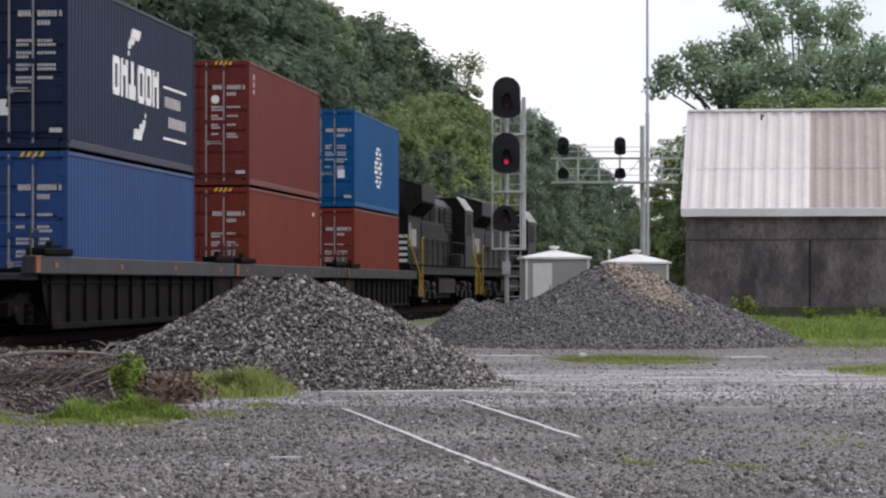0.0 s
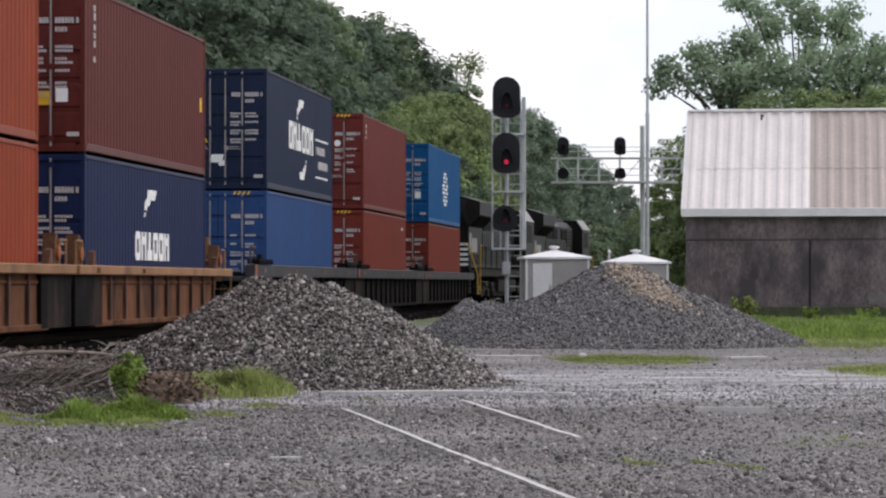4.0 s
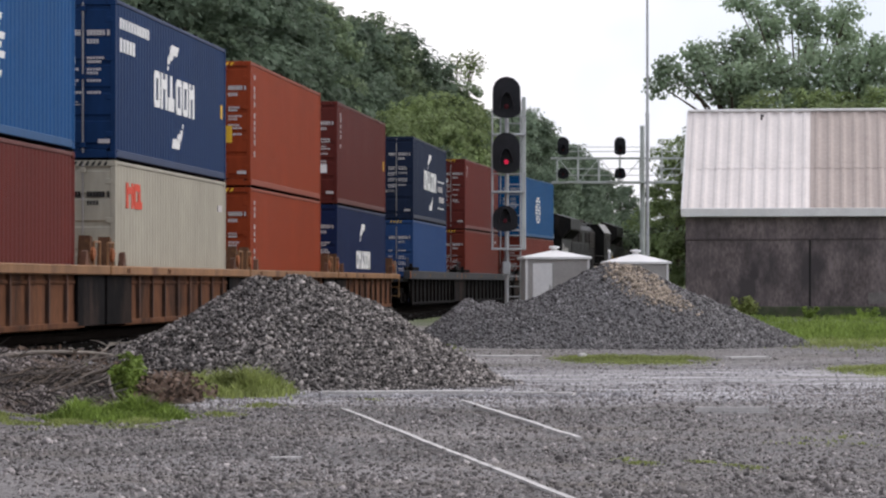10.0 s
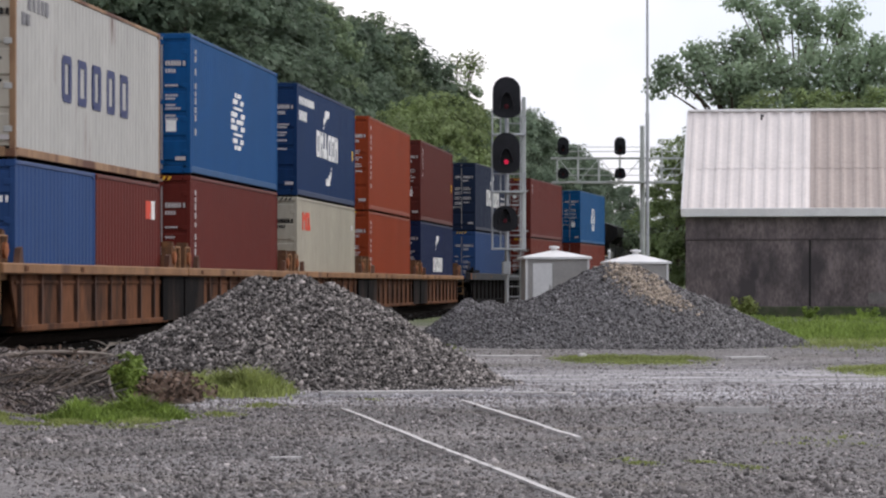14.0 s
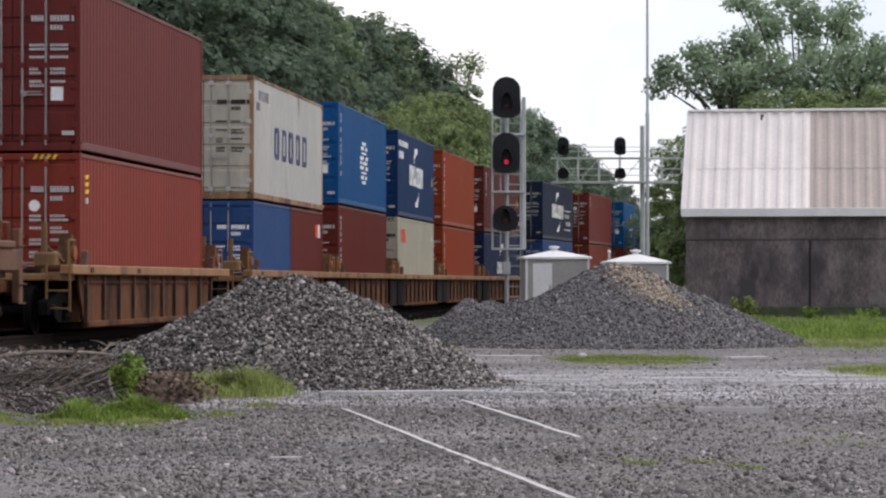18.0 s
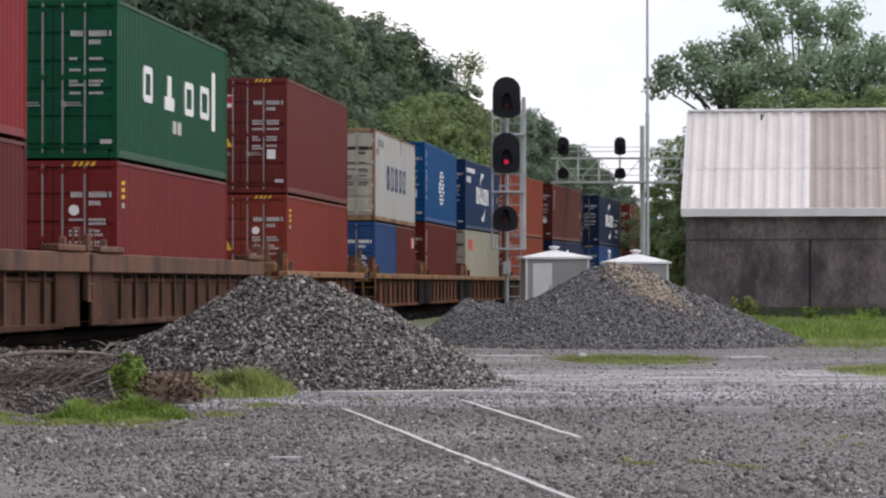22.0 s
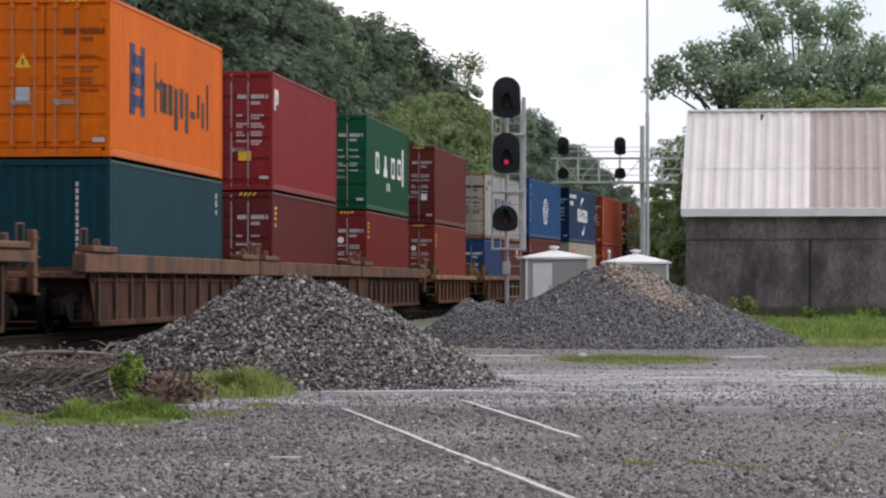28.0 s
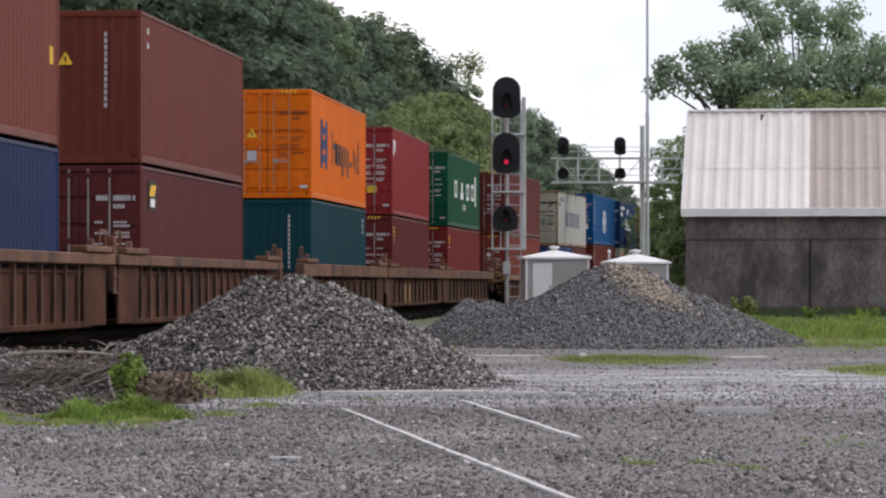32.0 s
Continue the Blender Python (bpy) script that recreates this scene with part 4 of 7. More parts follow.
def locomotive(pale):
    """A six-axle hood unit; pale: stretches of weathered roof edge with painted-in sky sheen."""
    c = tagged(new("locomotive"), "black diesel hood locomotive with white end stripes", "locomotive", "locomotives")
    h = 11.15
    part("underframe", soft_box(-1.5, 1.5, -h + 0.3, h - 0.3, 1.18, 1.50, 0.03), LOCOGREY, c)
    part("walkway", soft_box(-1.53, 1.53, -h + 0.25, h - 0.25, 1.503, 1.56, 0.01), BOGIE, c)
    part("engine_hood", along([(0.95, 1.565), (0.95, 3.95), (0.62, 4.28), (-0.62, 4.28), (-0.95, 3.95), (-0.95, 1.565)], -h + 4.75, h - 5.6), LOCOBLACK, c)
    leaf = cached("hood_door", lambda: bm_mesh("hood_door", soft_box(0.953, 0.985, 0, 0.56, 1.75, 3.15, 0.008), LOCOBLACK))
    latch = cached("door_latch", lambda: bm_mesh("door_latch", soft_box(0.987, 1.01, 0.44, 0.50, 2.35, 2.55, 0.004), LOCOGREY))
    for i in range(15):
        d = shared("hood_door", leaf, c, at=pose(0, -h + 5.3 + i * 0.66, 0))
        shared("door_latch", latch, d)
    for y0, y1, z0, z1 in ((-5.6, -3.4, 3.25, 3.85), (-2.9, -1.2, 3.25, 3.85), (0.4, 2.2, 3.25, 3.85), (2.5, 5.2, 2.9, 3.9)):
        g = part("intake_grille", soft_box(0.953, 0.995, y0, y1, z0, z1, 0.008), LOCOGREY, c, "dusty intake grille")
        for q in range(5):
            part("slat", boxes((0.996, 1.012, y0 + 0.05, y1 - 0.05, z0 + 0.06 + q * (z1 - z0 - 0.1) / 5, z0 + 0.10 + q * (z1 - z0 - 0.1) / 5)), BOGIE, g)
    part("radiator_section", boxes((-0.98, 0.98, -h + 0.9, -h + 4.7, 1.565, 4.30)), LOCOBLACK, c)
    for sx in (-1, 1):
        part("radiator_wing", along([(sx * x, z) for x, z in ((0.985, 3.35), (1.5, 3.85), (1.5, 4.42), (0.5, 4.72), (0.4, 4.31))], -h + 0.7, -h + 5.2), LOCOBLACK, c)
        part("wing_screen", along([(sx * x, z) for x, z in ((1.06, 3.38), (1.50, 3.80), (1.515, 3.77), (1.075, 3.35))], -h + 1.0, -h + 4.9), BOGIE, c)
    part("roof_hatch", soft_box(-0.55, 0.55, -h + 6, h - 6.4, 4.285, 4.45, 0.05), LOCOBLACK, c)
    part("cab", along([(1.5, 1.565), (1.5, 3.88), (1.12, 4.42), (-1.12, 4.42), (-1.5, 3.88), (-1.5, 1.565)], h - 5.5, h - 2.2), LOCOBLACK, c)
    for y0, y1, side in pale:
        x0, z0, x1, z1 = (1.51, 3.89, 1.13, 4.43) if side == "cab" else (0.96, 3.96, 0.63, 4.29)
        part("roof_plate", along([(x0, z0), (x0 + 0.025, z0 + 0.02), (x1 + 0.02, z1 + 0.025), (x1, z1)], y0, y1), LOCOROOF, c, "weathered roof edge with the sky's sheen in its pale colour")
    for sx in (-1, 1):
        for y0, y1 in ((h - 4.9, h - 4.0), (h - 3.85, h - 3.0)):
            win = part("side_window", soft_box(1.49 if sx > 0 else -1.525, 1.525 if sx > 0 else -1.49, y0, y1, 2.95, 3.75, 0.02), RUBBER, c, "dark cab window")
            part("window_frame", boxes((sx * 1.51, sx * 1.535, y0 - 0.05, y1 + 0.05, 2.88, 2.945)) if sx > 0 else boxes((-1.535, -1.51, y0 - 0.05, y1 + 0.05, 2.88, 2.945)), LOCOGREY, win)
    part("nose", soft_box(-1.1, 1.1, h - 2.25, h - 0.9, 1.565, 3.3, 0.15, 2), LOCOBLACK, c)
    part("fuel_tank", soft_box(-1.35, 1.35, -3.4, 3.2, 0.3, 1.15, 0.2, 3), LOCOGREY, c)
    for y in (-h + 4.1, h - 4.1):
        loco_truck(c, y)
    for sx in (-1, 1):
        for y0, y1 in ((-h + 0.05, -h + 0.85), (h - 0.85, h - 0.05)):
            s = part("step_well", boxes(*[(min(sx * 1.1, sx * 1.5), max(sx * 1.1, sx * 1.5), y0, y1, z, z + 0.05) for z in (0.4, 0.75, 1.1)]), LOCOGREY, c)
            part("step_back", boxes((min(sx * 1.08, sx * 1.1), max(sx * 1.08, sx * 1.1), y0, y1, 0.4, 1.15)), LOCOGREY, s)
            ye = y0 if y0 < 0 else y1
            yi = y1 if y0 < 0 else y0
            part("grab_rail", rods(((sx * 0.85, ye, 2.62), (sx * 1.12, ye, 2.45), 0.032), ((sx * 1.12, ye, 2.45), (sx * 1.5, ye, 1.25), 0.032), ((sx * 1.5, ye, 1.25), (sx * 1.5, ye, 0.4), 0.032), sides=6), YELLOW, c, "yellow sloping grab rail")
            part("grab_rail", rods(((sx * 1.5, yi, 0.4), (sx * 1.5, yi, 2.50), 0.032), ((sx * 1.5, yi, 2.50), (sx * 1.5, yi + (0.5 if y0 < 0 else -0.5), 2.53), 0.028), sides=6), YELLOW, c, "yellow upright grab rail")
        bm = rods(((sx * 1.47, -h + 0.8, 2.5), (sx * 1.47, h - 5.6, 2.5), 0.018), ((sx * 1.47, -h + 0.8, 2.05), (sx * 1.47, h - 5.6, 2.05), 0.012), sides=6)
        part("handrail", bm, LOCOGREY, c)
        post = cached(("stanchion", sx), lambda: bm_mesh("stanchion", rods(((sx * 1.47, 0, 1.5), (sx * 1.47, 0, 2.5), 0.02), sides=6), LOCOGREY))
        for i in range(9):
            shared("stanchion", post, c, at=pose(0, -h + 0.9 + i * 1.85, 0))
    marks([(0, 1.70 + 0.22 * i, 1.9, 0.11) for i in range(5)], WHITE, c, "end_stripe", "end", -h + 0.885, "white stripes across the end")
    marks([(-h + 2.1 + 0.40 * i, 2.55, 0.28, 0.62) for i in range(4)], FADEDBAR, c, "number_bar", "side", 0.988, "white bars on the hood")
    marks([(-h + 1.2 + 0.16 * i, 2.65, 0.09, 0.85) for i in range(4)], FADEDBAR, c, "number_bar", "side", 0.988, "white bars on the hood")
    part("coupler", soft_box(-0.12, 0.12, -h - 0.5, -h + 0.4, 0.72, 1.0, 0.03), BOGIE, c)
    part("coupler", soft_box(-0.12, 0.12, h - 0.4, h + 0.3, 0.72, 1.0, 0.03), BOGIE, c)
    for i in range(3):
        part("cooling_fan", lathe([(0.5, 4.25), (0.5, 4.52), (0.42, 4.56), (0.1, 4.58)], "Z", 16, Matrix.Translation((0, -h + 6.4 + 1.6 * i, 0))), LOCOBLACK, c)
    part("exhaust_stack", soft_box(-0.25, 0.25, 1.0, 1.9, 4.4, 4.7, 0.04), LOCOBLACK, c)
    part("air_horn", rods(((0.3, 3.2, 4.45), (0.3, 3.9, 4.62), 0.03, 0.08), ((0.45, 3.2, 4.45), (0.45, 3.8, 4.58), 0.03, 0.07), sides=8), LOCOGREY, c)
    part("number_board", soft_box(-0.55, 0.55, -h + 0.84, -h + 0.89, 3.35, 3.58, 0.01), FADEDBAR, c, "pale number board")
    part("end_light", lathe([(0.10, 0.0), (0.11, -0.04), (0.07, -0.06)], "Y", 12, Matrix.Translation((0, -h + 0.89, 3.85))), FADEDBAR, c)
    hose = bmesh.new()
    for x in (-0.75, -0.55, 0.55, 0.75):
        rod(hose, (x, -h + 0.25, 1.15), (x * 1.02, -h + 0.02, 0.75), 0.03, None, 6)
    part("air_hose_set", hose, BOGIE, c)
    for i in range(5):
        part("louver_panel", soft_box(0.985, 1.0, -h + 1.1 + 0.7 * i, -h + 1.65 + 0.7 * i, 1.70, 2.15, 0.006), LOCOGREY, c)
    part("air_reservoir", rods(((1.2, -3.2, 0.95), (1.2, 3.0, 0.95), 0.16), sides=12), LOCOGREY, c)
    part("battery_box", soft_box(1.0, 1.45, h - 6.9, h - 5.7, 1.57, 2.05, 0.02), LOCOGREY, c)
    part("plow", prism([(h - 0.1, 0.15), (h + 0.15, 0.15), (h - 0.1, 1.15), (h - 0.25, 1.15)], -1.4, 1.4), LOCOBLACK, c)
    return c


loco = locomotive(((5.45, 8.95, "cab"),))
RIDES.append((loco, 107.0, 129.2, 0.0))
second = locomotive(((-6.3, -1.1, "hood"), (5.65, 8.95, "cab")))
RIDES.append((second, 130.0, 152.2, 0.0))


# ---- corrugated-roof building ----
CONCRETE = material("stained_concrete", (0.158, 0.128, 0.128), 0.9, 0, 1.3, 0.6, 0.6, 14, 0.14, (0.070, 0.060, 0.063), 0.50, 0.5)
ROOFWHITE = material("whitewashed_roof_sheet", (0.70, 0.640, 0.608), 0.6, 0.0, 0.8, 0.10, 0.05, 8, 0.05, (0.45, 0.38, 0.37), 0.64, 0.4)
ROOFTAN = material("rose_tan_roof_sheet", (0.42, 0.352, 0.316), 0.6, 0.0, 0.8, 0.12, 0.05, 8, 0.05, (0.25, 0.18, 0.165), 0.62, 0.4)
FASCIA = material("weathered_white_board", (0.72, 0.70, 0.69), 0.7, 0, 1.5, 0.15, 0.1, 20)
BX, BY, BZ = 8.10, 100.0, 0.52
shed = tagged(new("shed_building"), "old dark concrete shed under a pale corrugated metal roof", "building")
shed.matrix_basis = pose(BX, BY, BZ, 0, 0, -7.5)
SW, SD, EAVE, RIDGE, RUN = 16.0, 8.0, 3.30, 6.90, 4.0
part("front_wall", boxes((0, SW, 0, 0.3, -0.6, EAVE)), CONCRETE, shed)
part("back_wall", boxes((0, SW, SD - 0.3, SD, -0.6, EAVE)), CONCRETE, shed)
for x in (0, SW - 0.3):
    part("end_wall", prism([(0.3, -0.6), (SD - 0.3, -0.6), (SD - 0.3, EAVE), (RUN, RIDGE - 0.3), (0.3, EAVE)], x, x + 0.3), CONCRETE, shed)
for x0, x1 in ((0.02, 4.10), (4.16, 8.1), (8.16, 12.2), (12.26, SW - 0.02)):
    part("concrete_panel", soft_box(x0, x1, -0.05, -0.003, -0.5, 2.42, 0.012), CONCRETE, shed)
    part("concrete_panel", soft_box(x0, x1, -0.035, -0.003, 2.46, EAVE - 0.05, 0.012), CONCRETE, shed)
part("fascia_board", soft_box(-0.12, SW + 0.1, -0.34, -0.26, EAVE - 0.10, EAVE + 0.185, 0.015), FASCIA, shed)
part("cement_patch", soft_box(6.05, 6.62, -0.062, -0.051, 0.30, 0.68, 0.004), material("pale_cement_patch", (0.17, 0.152, 0.148), 0.9, 0, 5, 0.3, 0.4, 30), shed, "paler square of cement repair")
for x, w in ((0.9, 0.5), (2.1, 0.7), (3.2, 0.6), (5.0, 0.6), (7.4, 0.8)):
    part("form_mark", soft_box(x, x + w, -0.056, -0.051, 1.15, 1.30 + 0.2 * w, 0.002), CONCRETE, shed)
part("joint_strip", soft_box(4.105, 4.155, -0.056, -0.048, -0.4, 2.44, 0.002), RUBBER, shed, "dark open joint between panels")
part("ledge", soft_box(0.0, SW, -0.075, -0.051, 2.425, 2.455, 0.005), CONCRETE, shed)
part("footing", soft_box(-0.05, SW, -0.16, -0.052, -0.5, 0.22, 0.03), material("mossy_footing", (0.075, 0.078, 0.052), 0.95, 0, 4, 0.5, 0.5, 25, 0, (0.05, 0.07, 0.03), 0.5), shed, "mossy concrete footing")
part("soffit", boxes((-0.1, SW + 0.1, -0.26, 0.3, EAVE - 0.03, EAVE + 0.02)), FASCIA, shed)


def roof_sheet(width, length, mat):
    """A ribbed roofing sheet lying in x-y, ribs along y."""
    k = max(2, round(width / 0.42))
    p = width / k
    prof = []
    for i in range(k):
        x = i * p
        prof += [(x, 0.0), (x + p * 0.30, 0.004), (x + p * 0.50, 0.045), (x + p * 0.68, 0.045), (x + p * 0.88, 0.006)]
    prof.append((width, 0.0))
    verts = [(x, y, z) for x, z in prof for y in (0.0, length)] + [(x, y, -0.02) for x in (0, width) for y in (0, length)]
    n = len(prof)
    faces = [(2 * i, 2 * i + 2, 2 * i + 3, 2 * i + 1) for i in range(n - 1)] + [(2 * n, 2 * n + 1, 2 * n + 3, 2 * n + 2)]
    return mesh_of("roof_sheet", verts, faces, mat)


slope = math.atan2(RIDGE - EAVE - 0.08, RUN + 0.30)
run_len = math.hypot(RIDGE - EAVE - 0.08, RUN + 0.30)
for x0, w, mat in ((-0.08, 2.1, ROOFWHITE), (2.03, 2.08, ROOFWHITE), (4.12, 2.1, ROOFTAN), (6.23, 2.1, ROOFTAN), (8.34, 2.1, ROOFTAN), (10.45, 2.1, ROOFTAN), (12.56, 3.5, ROOFTAN)):
    for f0, f1, lift in ((0.0, 0.42, 0.0), (0.41, 1.0, 0.010)):
        shared("roof_sheet", roof_sheet(w + 0.012, run_len * (f1 - f0), mat), shed,
               at=pose(x0, -0.32, EAVE + 0.10, math.degrees(slope)) @ pose(0, run_len * f0, lift))
shared("back_roof", roof_sheet(SW + 0.16, run_len, ROOFTAN), shed, at=pose(SW + 0.08, SD + 0.28, EAVE + 0.10, 0, 0, 180) @ pose(0, 0, 0, math.degrees(slope)))
part("roof_hook", rods(((2.45, 3.45, 6.62), (2.45, 3.40, 6.78), 0.03), ((2.45, 3.40, 6.78), (2.52, 3.30, 6.74), 0.03), sides=6), BOGIE, shed)
part("ridge_cap", soft_box(-0.1, SW + 0.1, RUN - 0.16, RUN + 0.12, RIDGE + 0.02, RIDGE + 0.12, 0.03), FASCIA, shed)
part("verge_board", prism([(-0.30, EAVE - 0.04), (-0.30, EAVE + 0.17), (RUN, RIDGE + 0.06), (RUN, RIDGE - 0.14)], -0.14, -0.085), FASCIA, shed)


# ---- signals ----
LAMP_RED = material("lit_red_signal_lens", (1.0, 0.03, 0.10), 0.3, emit=0.30)
HOODGREY = material("weathered_hood_paint", (0.022, 0.022, 0.026), 0.6, 0, 4, 0.4, 0.1, 30)
LENS = material("dull_red_lens", (0.12, 0.02, 0.03), 0.2)


def signal_head(parent, x, y, z, w, h, lit=False):
    """A black backing with a rounded crown, a deep hood and its lenses, facing -y."""
    o = []
    r = w / 2
    for i in range(13):
        a = math.pi * i / 12
        o.append((r * math.cos(a), h / 2 - r + r * math.sin(a)))
    rb = r * 0.9
    for i in range(13):
        a = math.pi + math.pi * i / 12
        o.append((rb * math.cos(a) * (r / rb), -h / 2 + rb * 0.55 + rb * 0.55 * math.sin(a)))
    bm = bmesh.new()
    a = [bm.verts.new((x + p, y, z + q)) for p, q in o]
    b = [bm.verts.new((x + p, y + 0.05, z + q)) for p, q in o]
    for i in range(len(o)):
        j = (i + 1) % len(o)
        bm.faces.new((a[i], a[j], b[j], b[i]))
    bm.faces.new(a)
    bm.faces.new(b[::-1])
    head = part("signal_head", bm, BLACK, parent, "black signal head with hoods")
    part("housing", soft_box(x - r * 0.55, x + r * 0.55, y + 0.05, y + 0.35, z - h * 0.42, z + h * 0.4, 0.05, 2), BLACK, head)
    k = 1
    for i in range(k):
        zz = z - h * 0.5 + r * 0.85
        hood = bmesh.new()
        rr = r * 0.5
        ring = []
        for q in range(11):
            t = math.radians(-20 + 220 * q / 10)
            ring.append((rr * math.cos(t) * (1.0 if math.sin(t) < 0.3 else 0.9), rr * math.sin(t) * (2.1 if math.sin(t) > 0 else 1.0)))
        vs = [[hood.verts.new((x + p * s, yy, zz + q2 * s)) for p, q2 in ring] for s, yy in ((1, y), (1, y - 0.30), (0.92, y - 0.30), (0.92, y))]
        for u, v in zip(vs, vs[1:]):
            for q in range(10):
                hood.faces.new((u[q], u[q + 1], v[q + 1], v[q]))
        part("hood", hood, HOODGREY, head, "weathered grey-black hood")
        last = i == k - 1
        part("lens", lathe([(rr * 0.36, 0.0), (rr * 0.33, -0.02), (rr * 0.18, -0.035)], "Y", 16, Matrix.Translation((x, y - 0.004, zz))), LAMP_RED if lit and last else LENS, head,
             "glowing red lens" if lit and last else "unlit lens")
    return head


def ladder(parent, x, y, z0, z1, w=0.4):
    l = part("ladder", rods(((x - w / 2, y, z0), (x - w / 2, y, z1), 0.025), ((x + w / 2, y, z0), (x + w / 2, y, z1), 0.025), sides=6), STEEL, parent)
    rung = cached(("rung", w), lambda: bm_mesh("rung", rods(((-w / 2, 0, 0), (w / 2, 0, 0), 0.018), sides=6), STEEL))
    z = z0 + 0.2
    while z < z1:
        shared("rung", rung, l, at=pose(x, y, z))
        z += 0.3


signal = tagged(new("signal_mast"), "galvanised signal mast with three black heads and one red light", "railway signal")
SX, SY, SZ = 1.90, 88.0, ground_z(1.9, 88)
signal.matrix_basis = pose(SX, SY, 0)
part("foundation", soft_box(-0.45, 0.55, -0.4, 0.5, SZ - 0.4, SZ + 0.25, 0.03), CONCRETE, signal)
part("mast", rods(((-0.02, 0.28, SZ + 0.2), (-0.02, 0.28, 7.3), 0.06), sides=14), STEEL, signal)
part("cage_post", soft_box(0.42, 0.54, 0.1, 0.2, 2.5, 7.0, 0.015), material("bright_galvanised_steel", (0.50, 0.52, 0.50), 0.6, 0.1, 3, 0.15, 0.05, 30), signal)
part("cage_post", rods(((-0.45, -0.15, 2.5), (-0.45, -0.15, 6.6), 0.03), sides=6), STEEL, signal)
for z, hh in ((2.55, 0.9), (4.22, 0.9), (5.90, 0.95)):
    p = part("platform", soft_box(-0.48, 0.52, -0.3, 0.35, z - 0.06, z, 0.01), STEEL, signal, "open steel service platform")
    part("platform_rail", rods(((-0.46, -0.28, z + 0.5), (0.5, -0.28, z + 0.5), 0.02), ((-0.46, -0.28, z), (-0.46, -0.28, z + hh * 0.6), 0.02), ((0.5, -0.28, z), (0.5, -0.28, z + hh * 0.6), 0.02), ((-0.2, 0.3, z), (-0.2, 0.3, z + 0.5), 0.02), sides=6), STEEL, p)
signal_head(signal, -0.04, -0.42, 6.95, 0.82, 1.22)
signal_head(signal, -0.05, -0.42, 5.32, 0.80, 1.20, True)
signal_head(signal, -0.08, -0.42, 3.40, 0.74, 0.76)
ladder(signal, 0.18, 0.0, SZ, 6.9, 0.40)
part("junction_box", soft_box(-0.16, 0.08, -0.12, 0.2, 1.75, 2.15, 0.03), STEEL, signal)

STEELPALE = material("bright_galvanised_steel", (0.50, 0.52, 0.50), 0.6, 0.1, 3, 0.15, 0.05, 30)
bridge = tagged(new("signal_bridge"), "galvanised cantilever signal bridge with small black heads", "signal bridge")
bridge.matrix_basis = pose(0, 165, 0)
part("pole", lathe([(0.16, 0.3), (0.13, 10.1), (0.14, 10.12), (0.14, 10.2)], "Z", 16, Matrix.Translation((11.0, 0, 0))), STEELPALE, bridge)
part("foundation", lathe([(0.5, 0.2), (0.5, 0.75), (0.45, 0.8)], "Z", 16, Matrix.Translation((11.0, 0, 0))), CONCRETE, bridge)
for z in (7.05, 8.40):
    for y in (-0.5, 0.5):
        part("chord", soft_box(5.95, 15.5, y - 0.05, y + 0.05, z - 0.04, z + 0.04, 0.01), STEELPALE, bridge)
for z in (7.45, 7.8, 8.75, 9.0):
    part("guard_rail", rods(((6.2, -0.55, z), (15.4, -0.55, z), 0.025), sides=6), STEELPALE, bridge)
for i in range(9):
    x = 6.3 + i * 1.15
    part("strut", rods(((x, -0.5, 7.05), (x, -0.5, 9.0 if i % 2 else 8.4), 0.035), ((x, 0.5, 7.05), (x, 0.5, 8.4), 0.035), sides=6), STEELPALE, bridge)
    part("brace", rods(((x, -0.5, 7.05 if i % 2 else 8.4), (x + 1.15, -0.5, 8.4 if i % 2 else 7.05), 0.022), sides=6), STEELPALE, bridge)
part("walkway", soft_box(6.0, 15.4, -0.5, 0.5, 7.09, 7.13, 0.005), STEELPALE, bridge)
for x in (6.6, 9.72):
    signal_head(bridge, x, -0.75, 9.05, 0.62, 1.0)
    signal_head(bridge, x, -0.75, 7.55, 0.60, 0.62)

pole = tagged(new("radio_antenna"), "tall thin galvanised antenna mast", "antenna")
part("lower_tube", lathe([(0.055, 0.2), (0.055, 6.5), (0.06, 6.5), (0.06, 6.62), (0.045, 6.63)], "Z", 12, Matrix.Translation((6.15, 90, 0))), STEEL, pole)
part("whip", lathe([(0.042, 6.6), (0.03, 12.5), (0.008, 15.0)], "Z", 10, Matrix.Translation((6.15, 90, 0))), STEEL, pole)

SILVER = material("silver_painted_sheet", (0.33, 0.315, 0.30), 0.5, 0.2, 1.5, 0.15, 0.05, 14)
SILVERROOF = material("pale_painted_roof", (0.68, 0.67, 0.66), 0.5, 0.1, 1.5, 0.1, 0.05, 14)


